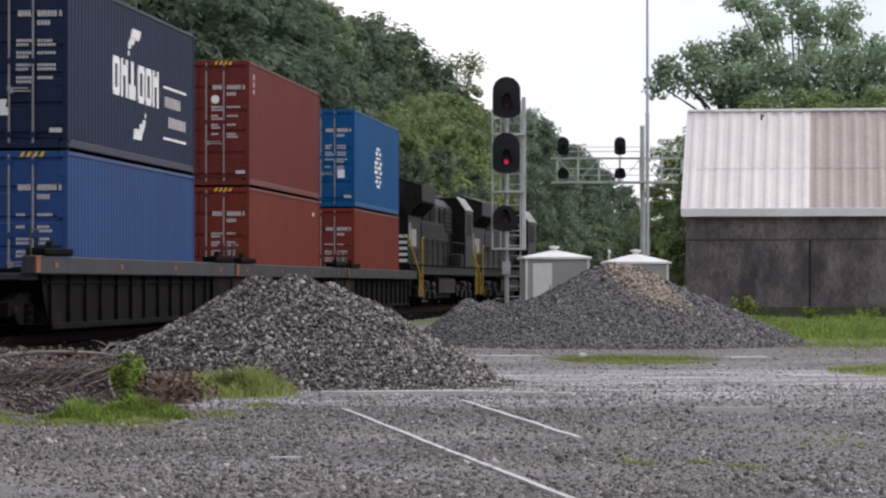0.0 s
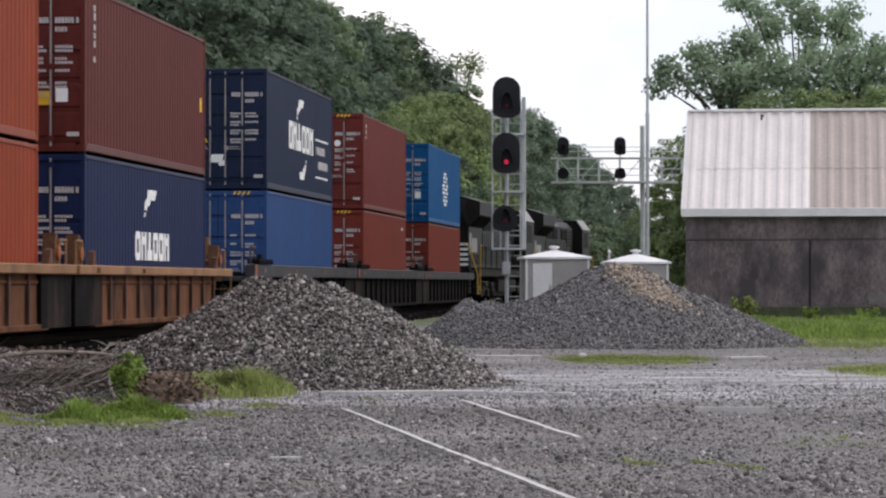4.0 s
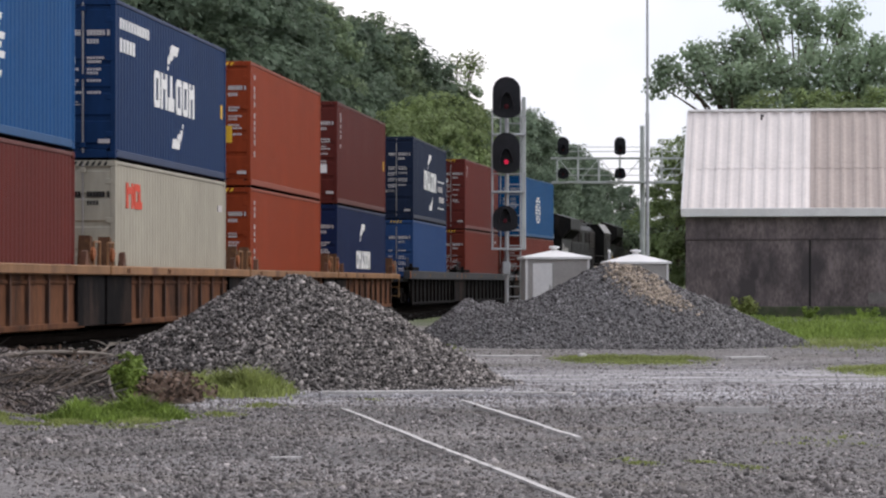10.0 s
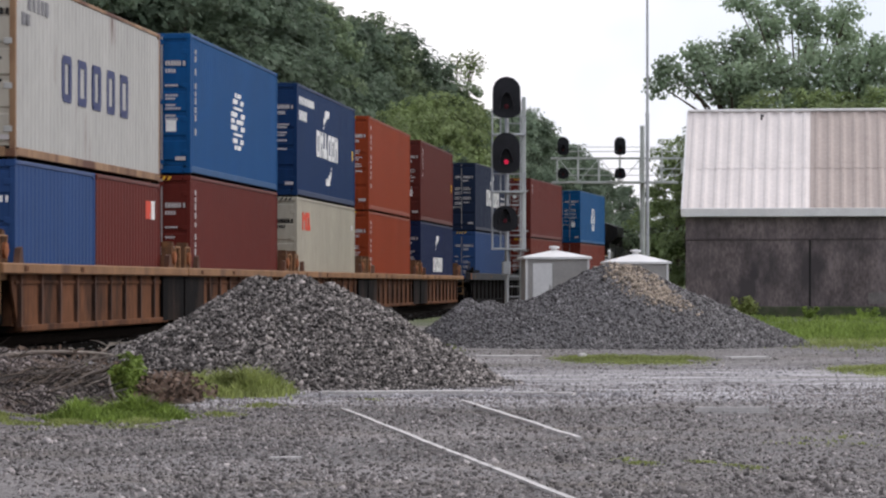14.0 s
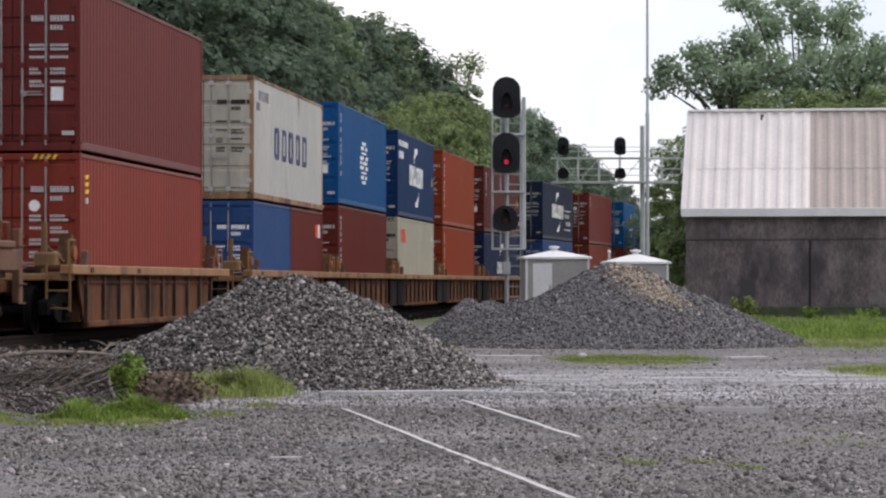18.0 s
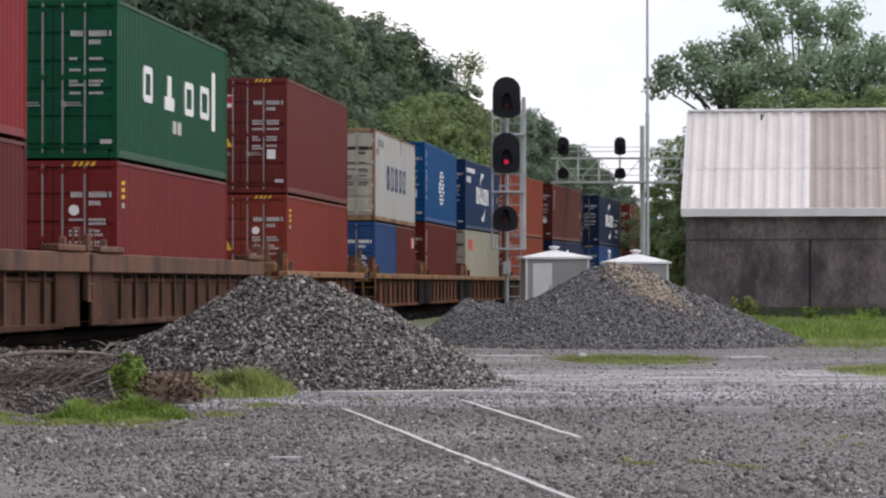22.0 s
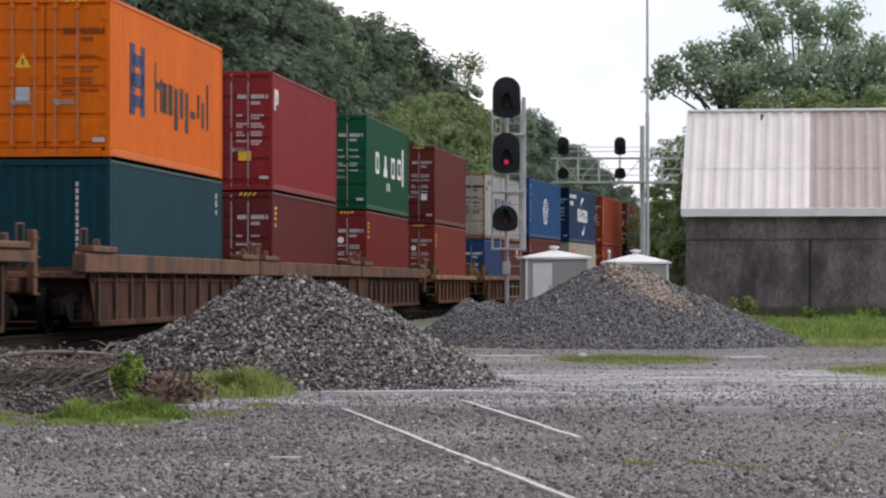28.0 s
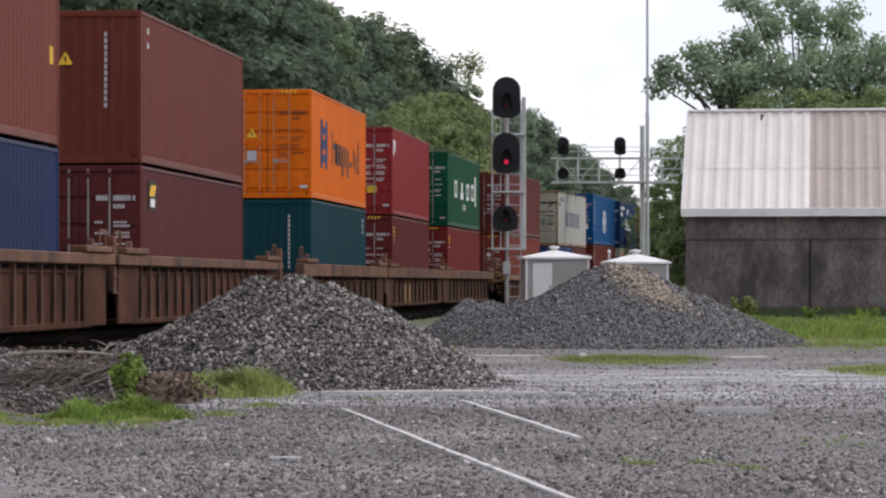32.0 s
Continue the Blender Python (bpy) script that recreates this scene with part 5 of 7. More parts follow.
def relay_house(x, y, w, d, eave, apex, turn, label):
    c = tagged(new("relay_cabinet"), label, "signal cabinet", "trackside cabinets")
    g = ground_z(x, y)
    c.matrix_basis = pose(x, y, 0, 0, 0, turn)
    b = part("body", soft_box(-w / 2 + 0.1, w / 2 - 0.1, -d / 2 + 0.1, d / 2 - 0.1, g - 0.1, eave, 0.015), SILVER, c)
    dr = part("door", soft_box(-w * 0.36, -w * 0.08, -d / 2 + 0.06, -d / 2 + 0.098, g + 0.25, eave - 0.12, 0.01), SILVERROOF, c, "paler access door")
    part("handle", soft_box(-w * 0.12, -w * 0.10, -d / 2 + 0.02, -d / 2 + 0.059, g + 1.0, g + 1.15, 0.004), BAR, dr)
    for sx in (-1, 1):
        part("corner_angle", boxes((sx * (w / 2 - 0.1) - 0.03, sx * (w / 2 - 0.1) + 0.03, -d / 2 + 0.07, -d / 2 + 0.13, g, eave - 0.01)), SILVERROOF, c)
    r = bmesh.new()
    lo = [r.verts.new(v) for v in ((-w / 2, -d / 2, eave), (w / 2, -d / 2, eave), (w / 2, d / 2, eave), (-w / 2, d / 2, eave))]
    mid = [r.verts.new((v.co.x, v.co.y, eave + 0.06)) for v in lo]
    hi = [r.verts.new(v) for v in ((-0.08, -0.08, apex), (0.08, -0.08, apex), (0.08, 0.08, apex), (-0.08, 0.08, apex))]
    for p, q in ((lo, mid), (mid, hi)):
        for i in range(4):
            j = (i + 1) % 4
            r.faces.new((p[i], p[j], q[j], q[i]))
    r.faces.new(lo[::-1])
    r.faces.new(hi)
    rf = part("roof", r, SILVERROOF, c, "pale hipped metal roof")
    part("vent", lathe([(0.09, apex - 0.02), (0.09, apex + 0.06), (0.15, apex + 0.06), (0.15, apex + 0.11), (0.05, apex + 0.13)], "Z", 14), SILVERROOF, rf)
    return c


relay_house(3.22, 86.6, 1.98, 1.9, 2.20, 2.46, 4, "silver relay cabinet with a hipped pale roof")
relay_house(5.44, 84.5, 1.78, 1.8, 2.05, 2.33, 4, "silver relay cabinet half hidden by the stone heap")
vent = tagged(new("vent_post"), "small white mushroom vent on a post between the cabinets", "vent post")
gv_ = ground_z(4.75, 85)
part("post", rods(((4.75, 85.6, gv_ - 0.1), (4.75, 85.6, 2.38), 0.035), sides=10), STEEL, vent)
part("cap", lathe([(0.03, 2.37), (0.05, 2.39), (0.052, 2.42), (0.035, 2.45), (0.012, 2.46)], "Z", 14, Matrix.Translation((4.75, 85.6, 0))), SILVERROOF, vent)


# ---- vegetation ----


def leaf_cloud(name, centres, radii, per, size, mat, seed, squash=0.8, facing=None):
    """Leaves on the outer shells of many clumps, as one crown."""
    rng = np.random.default_rng(seed)
    c = np.repeat(np.asarray(centres, float), per, axis=0)
    r = np.repeat(np.asarray(radii, float), per)
    k = len(c)
    d = rng.normal(size=(k, 3))
    d /= np.linalg.norm(d, axis=1)[:, None]
    d[:, 2] *= squash
    p = c + d * (r * rng.uniform(0.55, 1.12, k) ** 0.7)[:, None]
    nrm = d * 0.7 + rng.normal(0, 0.55, (k, 3)) + np.array([0, 0, 0.5])
    if facing is not None:
        nrm = np.repeat(np.asarray(facing, float), per, axis=0) + d * 0.35 + rng.normal(0, 0.38, (k, 3))
    nrm /= np.linalg.norm(nrm, axis=1)[:, None]
    u = np.cross(nrm, rng.normal(size=(k, 3)))
    u /= np.linalg.norm(u, axis=1)[:, None] + 1e-9
    v = np.cross(nrm, u)
    s = size * rng.uniform(0.6, 1.3, k)
    u, v = u * s[:, None], v * (s * 0.62)[:, None]
    droop = nrm * (s * 0.22)[:, None]
    quad = np.stack([p - u, p - v - droop * 0.2, p + u - droop, p + v - droop * 0.2], 1)
    me = bpy.data.meshes.new(name)
    me.vertices.add(k * 4)
    me.vertices.foreach_set("co", quad.ravel())
    me.loops.add(k * 4)
    me.loops.foreach_set("vertex_index", np.arange(k * 4))
    me.polygons.add(k)
    me.polygons.foreach_set("loop_start", np.arange(0, k * 4, 4))
    me.materials.append(mat)
    me.update(calc_edges=True)
    return me


def tree(height, spread, mat, label, seed, lumps=30, per=28, size=0.13, low=0.18, category="tree"):
    """A trunk with limbs and a crown of rounded leafy masses, each made of many sprays that face outwards and up."""
    rng = random.Random(seed)
    t = tagged(new("tree"), label, category, "woodland trees")
    bm = bmesh.new()
    r0 = height * 0.016 + 0.06
    pts = [Vector((0, 0, -0.3))]
    for i in range(1, 6):
        pts.append(Vector((rng.uniform(-0.03, 0.03) * height * i / 5, rng.uniform(-0.03, 0.03) * height * i / 5, height * 0.16 * i)))
    for i in range(5):
        rod(bm, pts[i], pts[i + 1], r0 * (1 - 0.17 * i), r0 * (1 - 0.17 * (i + 1)), 8)
    part("trunk", bm, BARK, t)
    centres, radii, facing = [], [], []
    limbs = bmesh.new()
    for i in range(lumps):
        f = (i + 0.5) / lumps
        z = height * (low + (0.93 - low) * f)
        bulge = math.sin(math.pi * min(0.94, 0.22 + 0.80 * f)) ** 0.7
        a = i * 2.399 + rng.uniform(-0.6, 0.6)
        rr = spread * bulge * rng.uniform(0.45, 0.95)
        c = Vector((rr * math.cos(a), rr * math.sin(a), z + rng.uniform(-0.5, 0.5)))
        big = spread * rng.uniform(0.24, 0.44)
        rod(limbs, pts[min(5, 1 + int(4 * f))], c, r0 * 0.35, r0 * 0.08, 5)
        for q in range(24):
            d = Vector((rng.gauss(0, 1), rng.gauss(0, 1), rng.gauss(0.25, 0.9))).normalized()
            if d.z < -0.35:
                d.z *= -0.4
            p = c + Vector((d.x, d.y, d.z * 0.8)) * big * rng.uniform(0.72, 1.08)
            centres.append(p)
            radii.append(big * rng.uniform(0.2, 0.36))
            facing.append(d * 0.75 + Vector((0, 0, 0.55)))
        centres.append(c)
        radii.append(big * 0.75)
        facing.append(Vector((0, 0, 0.5)))
    part("limb_frame", limbs, BARK, t)
    shared("crown", leaf_cloud("crown", centres, radii, per, size, mat, seed, facing=facing), t)
    return t


KINDS_OF_TREE = [
    tree(15.0, 3.7, LEAF_DARK, "tall dark green deciduous tree in full leaf", 1, 34, 27, 0.135),
    tree(14.0, 3.5, LEAF_MID, "mid-green maple in full leaf", 2, 32, 27, 0.13),
    tree(11.0, 3.4, LEAF_LIGHT, "light yellow-green tree with feathery crown", 3, 30, 27, 0.12, 0.1),
    tree(16.0, 4.2, LEAF_DARK, "broad dark oak at the wood's edge", 4, 38, 27, 0.14),
    tree(5.0, 2.4, LEAF_MID, "leafy green roadside shrub", 5, 18, 26, 0.095, 0.05, "shrub"),
    tree(14.5, 3.8, LEAF_FAR, "deciduous tree far along the line, leaves greyed for haze", 6, 34, 27, 0.135),
]


def plant(kind, x, y, scale=1.0):
    src = KINDS_OF_TREE[kind]
    m = pose(x, y, ground_z(x, y) - 0.05, 0, 0, random.uniform(0, 360)) @ Matrix.Scale(scale, 4)
    if kind in PARK_FIRST:
        PARK_FIRST.remove(kind)
        src.matrix_basis = m
        return src
    twin = copy_thing(src, m)
    twin.matrix_basis = m
    return twin


PARK_FIRST = [0, 1, 2, 3, 4, 5]
rng_trees = random.Random(11)
TALL = [max(v.co.z for ch in k.children if ch.name.startswith("crown") for v in ch.data.vertices) for k in KINDS_OF_TREE]


def wood(bearing, y, top, kinds):
    """A tree of the wood by its bearing (metres aside per metre ahead), distance and height of its top."""
    k = rng_trees.choice(kinds)
    x = bearing * y
    plant(k, x, y, (top - ground_z(x, y)) / (TALL[k] * 0.985))


# the wood's edge along the far side of the line: bearing, distance, height of the canopy
EDGE = ((-0.152, 98, 15.0), (-0.138, 100, 15.0), (-0.125, 102, 15.0), (-0.112, 104, 14.6), (-0.100, 106, 15.5), (-0.087, 112, 16.5), (-0.075, 122, 17.5), (-0.066, 132, 17.0), (-0.057, 138, 15.4), (-0.0498, 146, 16.0), (-0.047, 150, 15.6), (-0.0380, 156, 14.8), (-0.0315, 161, 15.9), (-0.0250, 166, 16.2), (-0.0175, 171, 15.9), (-0.0085, 178, 15.0), (-0.0020, 184, 13.7), (0.0050, 192, 12.4), (0.0166, 200, 12.5), (0.0234, 207, 13.1), (0.0287, 214, 13.6), (0.0328, 224, 13.1), (0.037, 236, 12.4), (0.0415, 250, 13.0), (0.0464, 262, 13.0), (0.0525, 276, 12.0), (0.0597, 292, 11.0), (0.0653, 305, 8.6))
for b, y, top in EDGE:
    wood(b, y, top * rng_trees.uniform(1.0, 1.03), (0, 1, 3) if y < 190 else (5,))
    if 152 < y < 172:
        wood(b + 0.0036, y + 9, top * rng_trees.uniform(0.94, 0.98), (0, 3, 1))
    if y > 190:
        wood(b + 0.003, y - 8, 6.0 + rng_trees.uniform(-1, 1), (4,))
for b, y, top in ((-0.0177, 144, 10.0), (-0.0149, 148, 10.6), (-0.0087, 150, 11.0), (-0.0026, 158, 11.6), (0.0021, 164, 12.1), (0.0053, 170, 12.1), (0.0077, 178, 12.0), (-0.0347, 134, 9.1), (-0.0111, 146, 9.4)):
    wood(b, y, top, (2,))
for b, y, top in ((-0.0272, 132, 7.5), (-0.0185, 136, 7.9), (-0.0117, 140, 7.7), (-0.0042, 146, 8.3), (0.003, 158, 8.5)):
    wood(b, y, top, (0, 3))
for b, y in ((-0.05, 126), (-0.062, 118), (-0.075, 108), (-0.09, 102), (-0.102, 98), (-0.113, 95), (-0.124, 93), (-0.135, 92), (-0.146, 91), (0.045, 235), (0.058, 262), (0.066, 280), (0.070, 262), (0.050, 245), (0.063, 250)):
    wood(b, y, 6.5, (4,))
wood(0.0035, 180, 13.7, (1,))
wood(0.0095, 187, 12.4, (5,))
# behind the shed


def open_tree(x, y, lobes, mat, label, seed, per=31, size=0.125):
    """A tree with an open crown: separate leafy lobes on long limbs. lobes: aside, height, radius."""
    rng = random.Random(seed)
    t = tagged(new("tree"), label, "tree", "woodland trees")
    g = ground_z(x, y)
    t.matrix_basis = pose(x, y, g)
    fork = Vector((0, 0, 7.2))
    part("trunk", rods(((0, 0, -0.3), (0.05, 0, 2.2), 0.34, 0.28), ((0.05, 0, 2.2), fork, 0.28, 0.22), (fork, fork + Vector((0.3, 0.2, 2.6)), 0.22, 0.10), sides=9), BARK, t)
    limbs, cs, rs = bmesh.new(), [], []
    for a, h, r in lobes:
        c = Vector((a, rng.uniform(-2.0, 2.0), h - g))
        knee = fork.lerp(c, 0.5) + Vector((0, 0, 0.5))
        rod(limbs, fork, knee, 0.10, 0.06, 6)
        rod(limbs, knee, c, 0.06, 0.02, 6)
        r *= 1.12
        k = max(9, int(16 * r))
        for i in range(k):
            q = Vector((rng.gauss(0, 1), rng.gauss(0, 1), rng.gauss(0, 0.75)))
            q = q.normalized() * r * rng.uniform(0.2, 0.95)
            cs.append(c + q)
            rs.append(rng.uniform(0.5, 0.9))
            if i % 2 == 0:
                rod(limbs, c, c + q, 0.03, 0.01, 4)
    part("limb_frame", limbs, BARK, t)
    shared("crown", leaf_cloud("crown", cs, rs, per, size, mat, seed), t)
    return t


open_tree(13.8, 142, [(-3.5, 10.9, 0.40), (-3.1, 11.7, 0.35), (-2.4, 11.2, 0.59), (-1.8, 12.4, 0.40), (-1.3, 12.5, 0.32), (-1.5, 11.7, 0.64), (-0.3, 12.0, 0.91), (0.0, 12.8, 0.54), (0.6, 13.2, 0.38), (1.1, 12.5, 0.86), (0.9, 11.3, 1.07), (2.4, 11.5, 0.97), (-0.9, 10.5, 0.59), (0.0, 10.5, 0.80), (0.5, 10.3, 0.91), (1.7, 10.3, 0.97), (-0.3, 11.2, 0.70), (1.9, 12.1, 0.70)],
          LEAF_OPEN, "open-crowned tree leaning out behind the shed", 61)
open_tree(17.6, 148, [(-1.2, 14.9, 0.61), (-0.5, 15.5, 0.61), (-1.6, 14.2, 0.47), (0.4, 15.0, 0.67), (-0.1, 14.2, 0.50), (0.8, 13.8, 0.56), (1.8, 14.6, 0.56), (2.2, 13.9, 0.47), (-3.2, 15.4, 0.22), (-2.4, 15.2, 0.22), (2.3, 14.9, 0.28), (0.8, 13.1, 0.39), (-1.1, 13.8, 0.45), (2.6, 13.8, 0.28)],
          LEAF_OPEN, "tall open-crowned tree behind the shed", 62)
open_tree(19.3, 143, [(-1.3, 12.0, 0.92), (-0.1, 12.2, 0.81), (1.1, 12.8, 0.40), (1.7, 12.5, 0.49), (0.8, 11.5, 0.97), (-0.6, 11.1, 0.97), (1.6, 11.1, 0.86), (-2.0, 11.1, 0.86), (2.4, 12.1, 1.08), (-2.2, 10.2, 0.92), (-0.9, 10.2, 0.97), (0.4, 10.3, 0.97), (1.6, 10.3, 0.97), (0.0, 11.6, 0.81)],
          LEAF_OPEN, "leafy green tree behind the shed", 63)
open_tree(0.5, 182, [(0.4, 15.0, 0.24), (1.0, 14.9, 0.31), (1.3, 15.3, 0.24), (1.4, 14.8, 0.24), (1.2, 14.4, 0.27), (0.6, 14.5, 0.27)],
          LEAF_LIGHT, "thin tree with a feathery open top", 64, 13, 0.10)
for kind, x, yy, s in ((0, 26.5, 155, 0.85), (4, 13.4, 128, 1.05), (4, 15.5, 126, 1.30), (4, 18, 127, 1.30), (4, 21, 127, 1.40), (2, 14.9, 136, 0.85), (2, 17.6, 137, 0.87), (2, 20.2, 138, 0.88), (2, 16.2, 135, 0.86), (2, 12.4, 139, 0.74), (2, 14.9, 190, 0.90), (4, 14.4, 196, 1.2), (1, 17.5, 205, 0.66), (2, 22, 230, 0.7), (0, 28, 240, 0.8), (1, 30, 260, 0.6), (4, 21, 250, 1.3)):
    plant(kind, x, yy, s)


# ---- markings on the containers ----
LOGO_NAVY = material("dark_blue_lettering", (0.03, 0.04, 0.11), 0.6, 0, 2, 0.2)
LOGO_RED = material("red_lettering", (0.55, 0.06, 0.03), 0.6, 0, 2, 0.15)
STICKER_YELLOW = material("yellow_sticker", (0.70, 0.42, 0.03), 0.6, 0, 2, 0.15)
STICKER_BLACK = material("black_sticker", (0.02, 0.02, 0.02), 0.6, 0, 2, 0.15)
CRIMSON = material("crimson_label", (0.40, 0.02, 0.045), 0.6, 0, 2, 0.15)
FADED = material("faded_white_marking", (0.46, 0.43, 0.42), 0.7, 0, 2, 0.2)
HI = 2.955
FACE = CW / 2 - 0.006


def tile(thing, f0, f1, d, h, mat, label, form="ring", name="lettering_block"):
    """One mark of a wordmark as a plain shape: a ring, a pair of bars or a notched slab, in one piece."""
    a0, a1, z = -CL / 2 + CL * f0, -CL / 2 + CL * f1, HI - d
    w, st = a1 - a0, min(0.2, 0.30 * (a1 - a0))
    rows = {"ring": [(a0, a0 + st, z - h / 2 + 0.06, z + h / 2 - 0.06), (a1 - st, a1, z - h / 2 + 0.06, z + h / 2 - 0.06), (a0 + 0.05, a1 - 0.05, z + h / 2 - 0.14, z + h / 2), (a0 + 0.05, a1 - 0.05, z - h / 2, z - h / 2 + 0.14)],
            "pair": [(a0, a0 + st, z - h / 2, z + h / 2), (a1 - st, a1, z - h / 2, z + h / 2), (a0 + st * 0.5, a1 - st * 0.5, z + h * 0.06, z + h * 0.34)],
            "stem": [(a0 + w * 0.30, a1 - w * 0.30, z - h / 2, z + h / 2), (a0, a1, z - h / 2, z - h * 0.12)],
            "slab": [(a0, a1, z - h / 2, z + h / 2)]}[form]
    bm = bmesh.new()
    for i, (y0, y1, z0, z1) in enumerate(rows):
        box(bm, FACE - 0.042, FACE + 0.0006 * i, y0, y1, z0, z1)
    part(name, bm, mat, thing, label)


def word(thing, f0, f1, d, h, mat, label, forms, gap=0.22):
    step = (f1 - f0) / len(forms)
    for i, form in enumerate(forms):
        if form:
            tile(thing, f0 + step * (i + gap / 2), f0 + step * (i + 1 - gap / 2), d, h, mat, label, form)


def comma(thing, f, d, s, mat):
    """A tapering swoosh: thick head, thin tail, loose dot. s = 1 above the word, -1 below it."""
    rows = [(f + 0.008 * s, d, 0.80, 0.20, 0.10), (f - 0.022 * s, d + 0.14 * s, 0.44, 0.16, 0.10), (f - 0.040 * s, d + 0.25 * s, 0.22, 0.12, 0.05), (f - 0.050 * s, d + 0.40 * s, 0.12, 0.09, 0.02)]
    flankmarks(thing, rows, mat, "swoosh", "white tapering swoosh")


def warning(thing, x, z, w=0.30, h=0.26, y=-CL / 2 + 0.005):
    """A yellow triangular sticker with a dark mark, on the rear end."""
    bm = bmesh.new()
    a = [bm.verts.new((x + p, y, z + q)) for p, q in ((-w / 2, -h / 2), (w / 2, -h / 2), (0, h / 2))]
    b = [bm.verts.new((v.co.x, y + 0.03, v.co.z)) for v in a]
    bm.faces.new(a)
    bm.faces.new(b[::-1])
    for i in range(3):
        j = (i + 1) % 3
        bm.faces.new((a[i], a[j], b[j], b[i]))
    t = part("warning_sticker", bm, STICKER_YELLOW, thing, "yellow warning triangle")
    part("sticker_mark", boxes((x - 0.018, x + 0.018, y - 0.003, y + 0.01, z - h * 0.30, z + h * 0.12)), STICKER_BLACK, t)


def flankmarks(thing, rows, mat, name, label, L=CL):
    """Marks on the right flank: fraction of the length from the rear, height from the top, width, height, slant."""
    marks([(-L / 2 + L * f, HI - d, w, h, *rest) for f, d, w, h, *rest in rows], mat, thing, name, "side", FACE, label)


def blocks(f0, f1, k, d, h, gap_after=None):
    """Lettering as plain blocks of the size of each letter."""
    rows = []
    step = (f1 - f0) / k
    for i in range(k):
        f = f0 + step * (i + 0.5) + (0.012 if gap_after is not None and i >= gap_after else 0)
        w = step * CL
        rows.append((f, d, w * 0.62, h * (0.94 if i % 2 else 1.0)))
    return rows


def column(f, d0, d1, w=0.13, seed=1):
    rng = random.Random(seed)
    rows, d = [], d0
    while d < d1:
        h = rng.choice((0.10, 0.12, 0.14))
        rows.append((f, d, w, h))
        d += h + (0.05 if rng.random() < 0.75 else 0.16)
    return rows


MARK = "white wordmark shape"
for k in ((3, 1), (6, 1)):
    word(BOXES[k], 0.305, 0.490, 1.42, 0.72, WHITE, MARK, ("ring", "pair", "stem"), 0.16)
    word(BOXES[k], 0.500, 0.680, 1.44, 0.72, WHITE, MARK, ("ring", "ring", "pair"), 0.16)
    comma(BOXES[k], 0.480, 0.52, 1, WHITE)
    comma(BOXES[k], 0.515, 2.42, -1, WHITE)
flankmarks(BOXES[3, 1], [(0.82, 1.33, 2.5, 0.05), (0.82, 2.36, 2.5, 0.05)], WHITE, "slogan_bar", "white ruled bars")
flankmarks(BOXES[3, 1], blocks(0.73, 0.87, 8, 1.62, 0.22) + blocks(0.76, 0.92, 9, 2.02, 0.22), FADED, "code_bar", "")
flankmarks(BOXES[6, 1], blocks(0.032, 0.271, 11, 0.42, 0.20) + blocks(0.032, 0.156, 5, 0.82, 0.26), WHITE, "code_bar", "white bars near the top edge")
word(BOXES[4, 0], 0.37, 0.66, 1.56, 0.55, WHITE, MARK, ("ring", "pair", "stem", "ring", "ring", "pair"), 0.16)
comma(BOXES[4, 0], 0.50, 0.55, 1, WHITE)
word(BOXES[8, 1], 0.26, 0.76, 1.47, 0.80, LOGO_NAVY, "dark blue wordmark shape", ("ring",) * 5, 0.40)
flankmarks(BOXES[8, 1], blocks(0.07, 0.20, 5, 0.42, 0.24) + blocks(0.035, 0.09, 2, 0.70, 0.20), material("grey_stencil", (0.16, 0.16, 0.17), 0.7, 0, 2, 0.3), "code_bar", "grey stencilled lines")
for f0, f1, d, form in ((0.208, 0.282, 1.39, "ring"), (0.389, 0.472, 1.42, "stem"), (0.571, 0.653, 1.41, "ring"), (0.719, 0.808, 1.38, "ring"), (0.838, 0.872, 1.29, "slab")):
    tile(BOXES[10, 1], f0, f1, d, 0.70 if form != "slab" else 1.28, WHITE, "white wordmark shape", form)
flankmarks(BOXES[10, 1], [(0.475, 2.09, 0.34, 0.26), (0.52, 2.09, 0.42, 0.26)], FADED, "code_bar", "")
flankmarks(BOXES[12, 1], [(0.175, 1.38, 0.42, 1.35), (0.255, 1.38, 0.42, 1.35), (0.215, 1.0, 1.1, 0.22), (0.215, 1.38, 1.3, 0.26), (0.215, 1.78, 1.1, 0.22)], LOGO_NAVY, "emblem", "dark blue interlocked emblem")
flankmarks(BOXES[12, 1], [(0.36, 1.40, 0.16, 1.0), (0.415, 1.52, 0.16, 0.65), (0.387, 1.35, 0.5, 0.14)] + [(0.45 + 0.048 * i, 1.55 + (0.16 if i in (2, 4) else 0), 0.34, 0.62 if i not in (2, 4) else 0.85) for i in range(5)]
           + [(0.70, 1.72, 0.55, 0.16), (0.76, 1.50, 0.14, 0.5), (0.80, 1.66, 0.30, 0.55), (0.85, 1.46, 0.16, 1.0)], STICKER_BLACK, "lettering_block", "dark lettering shapes")
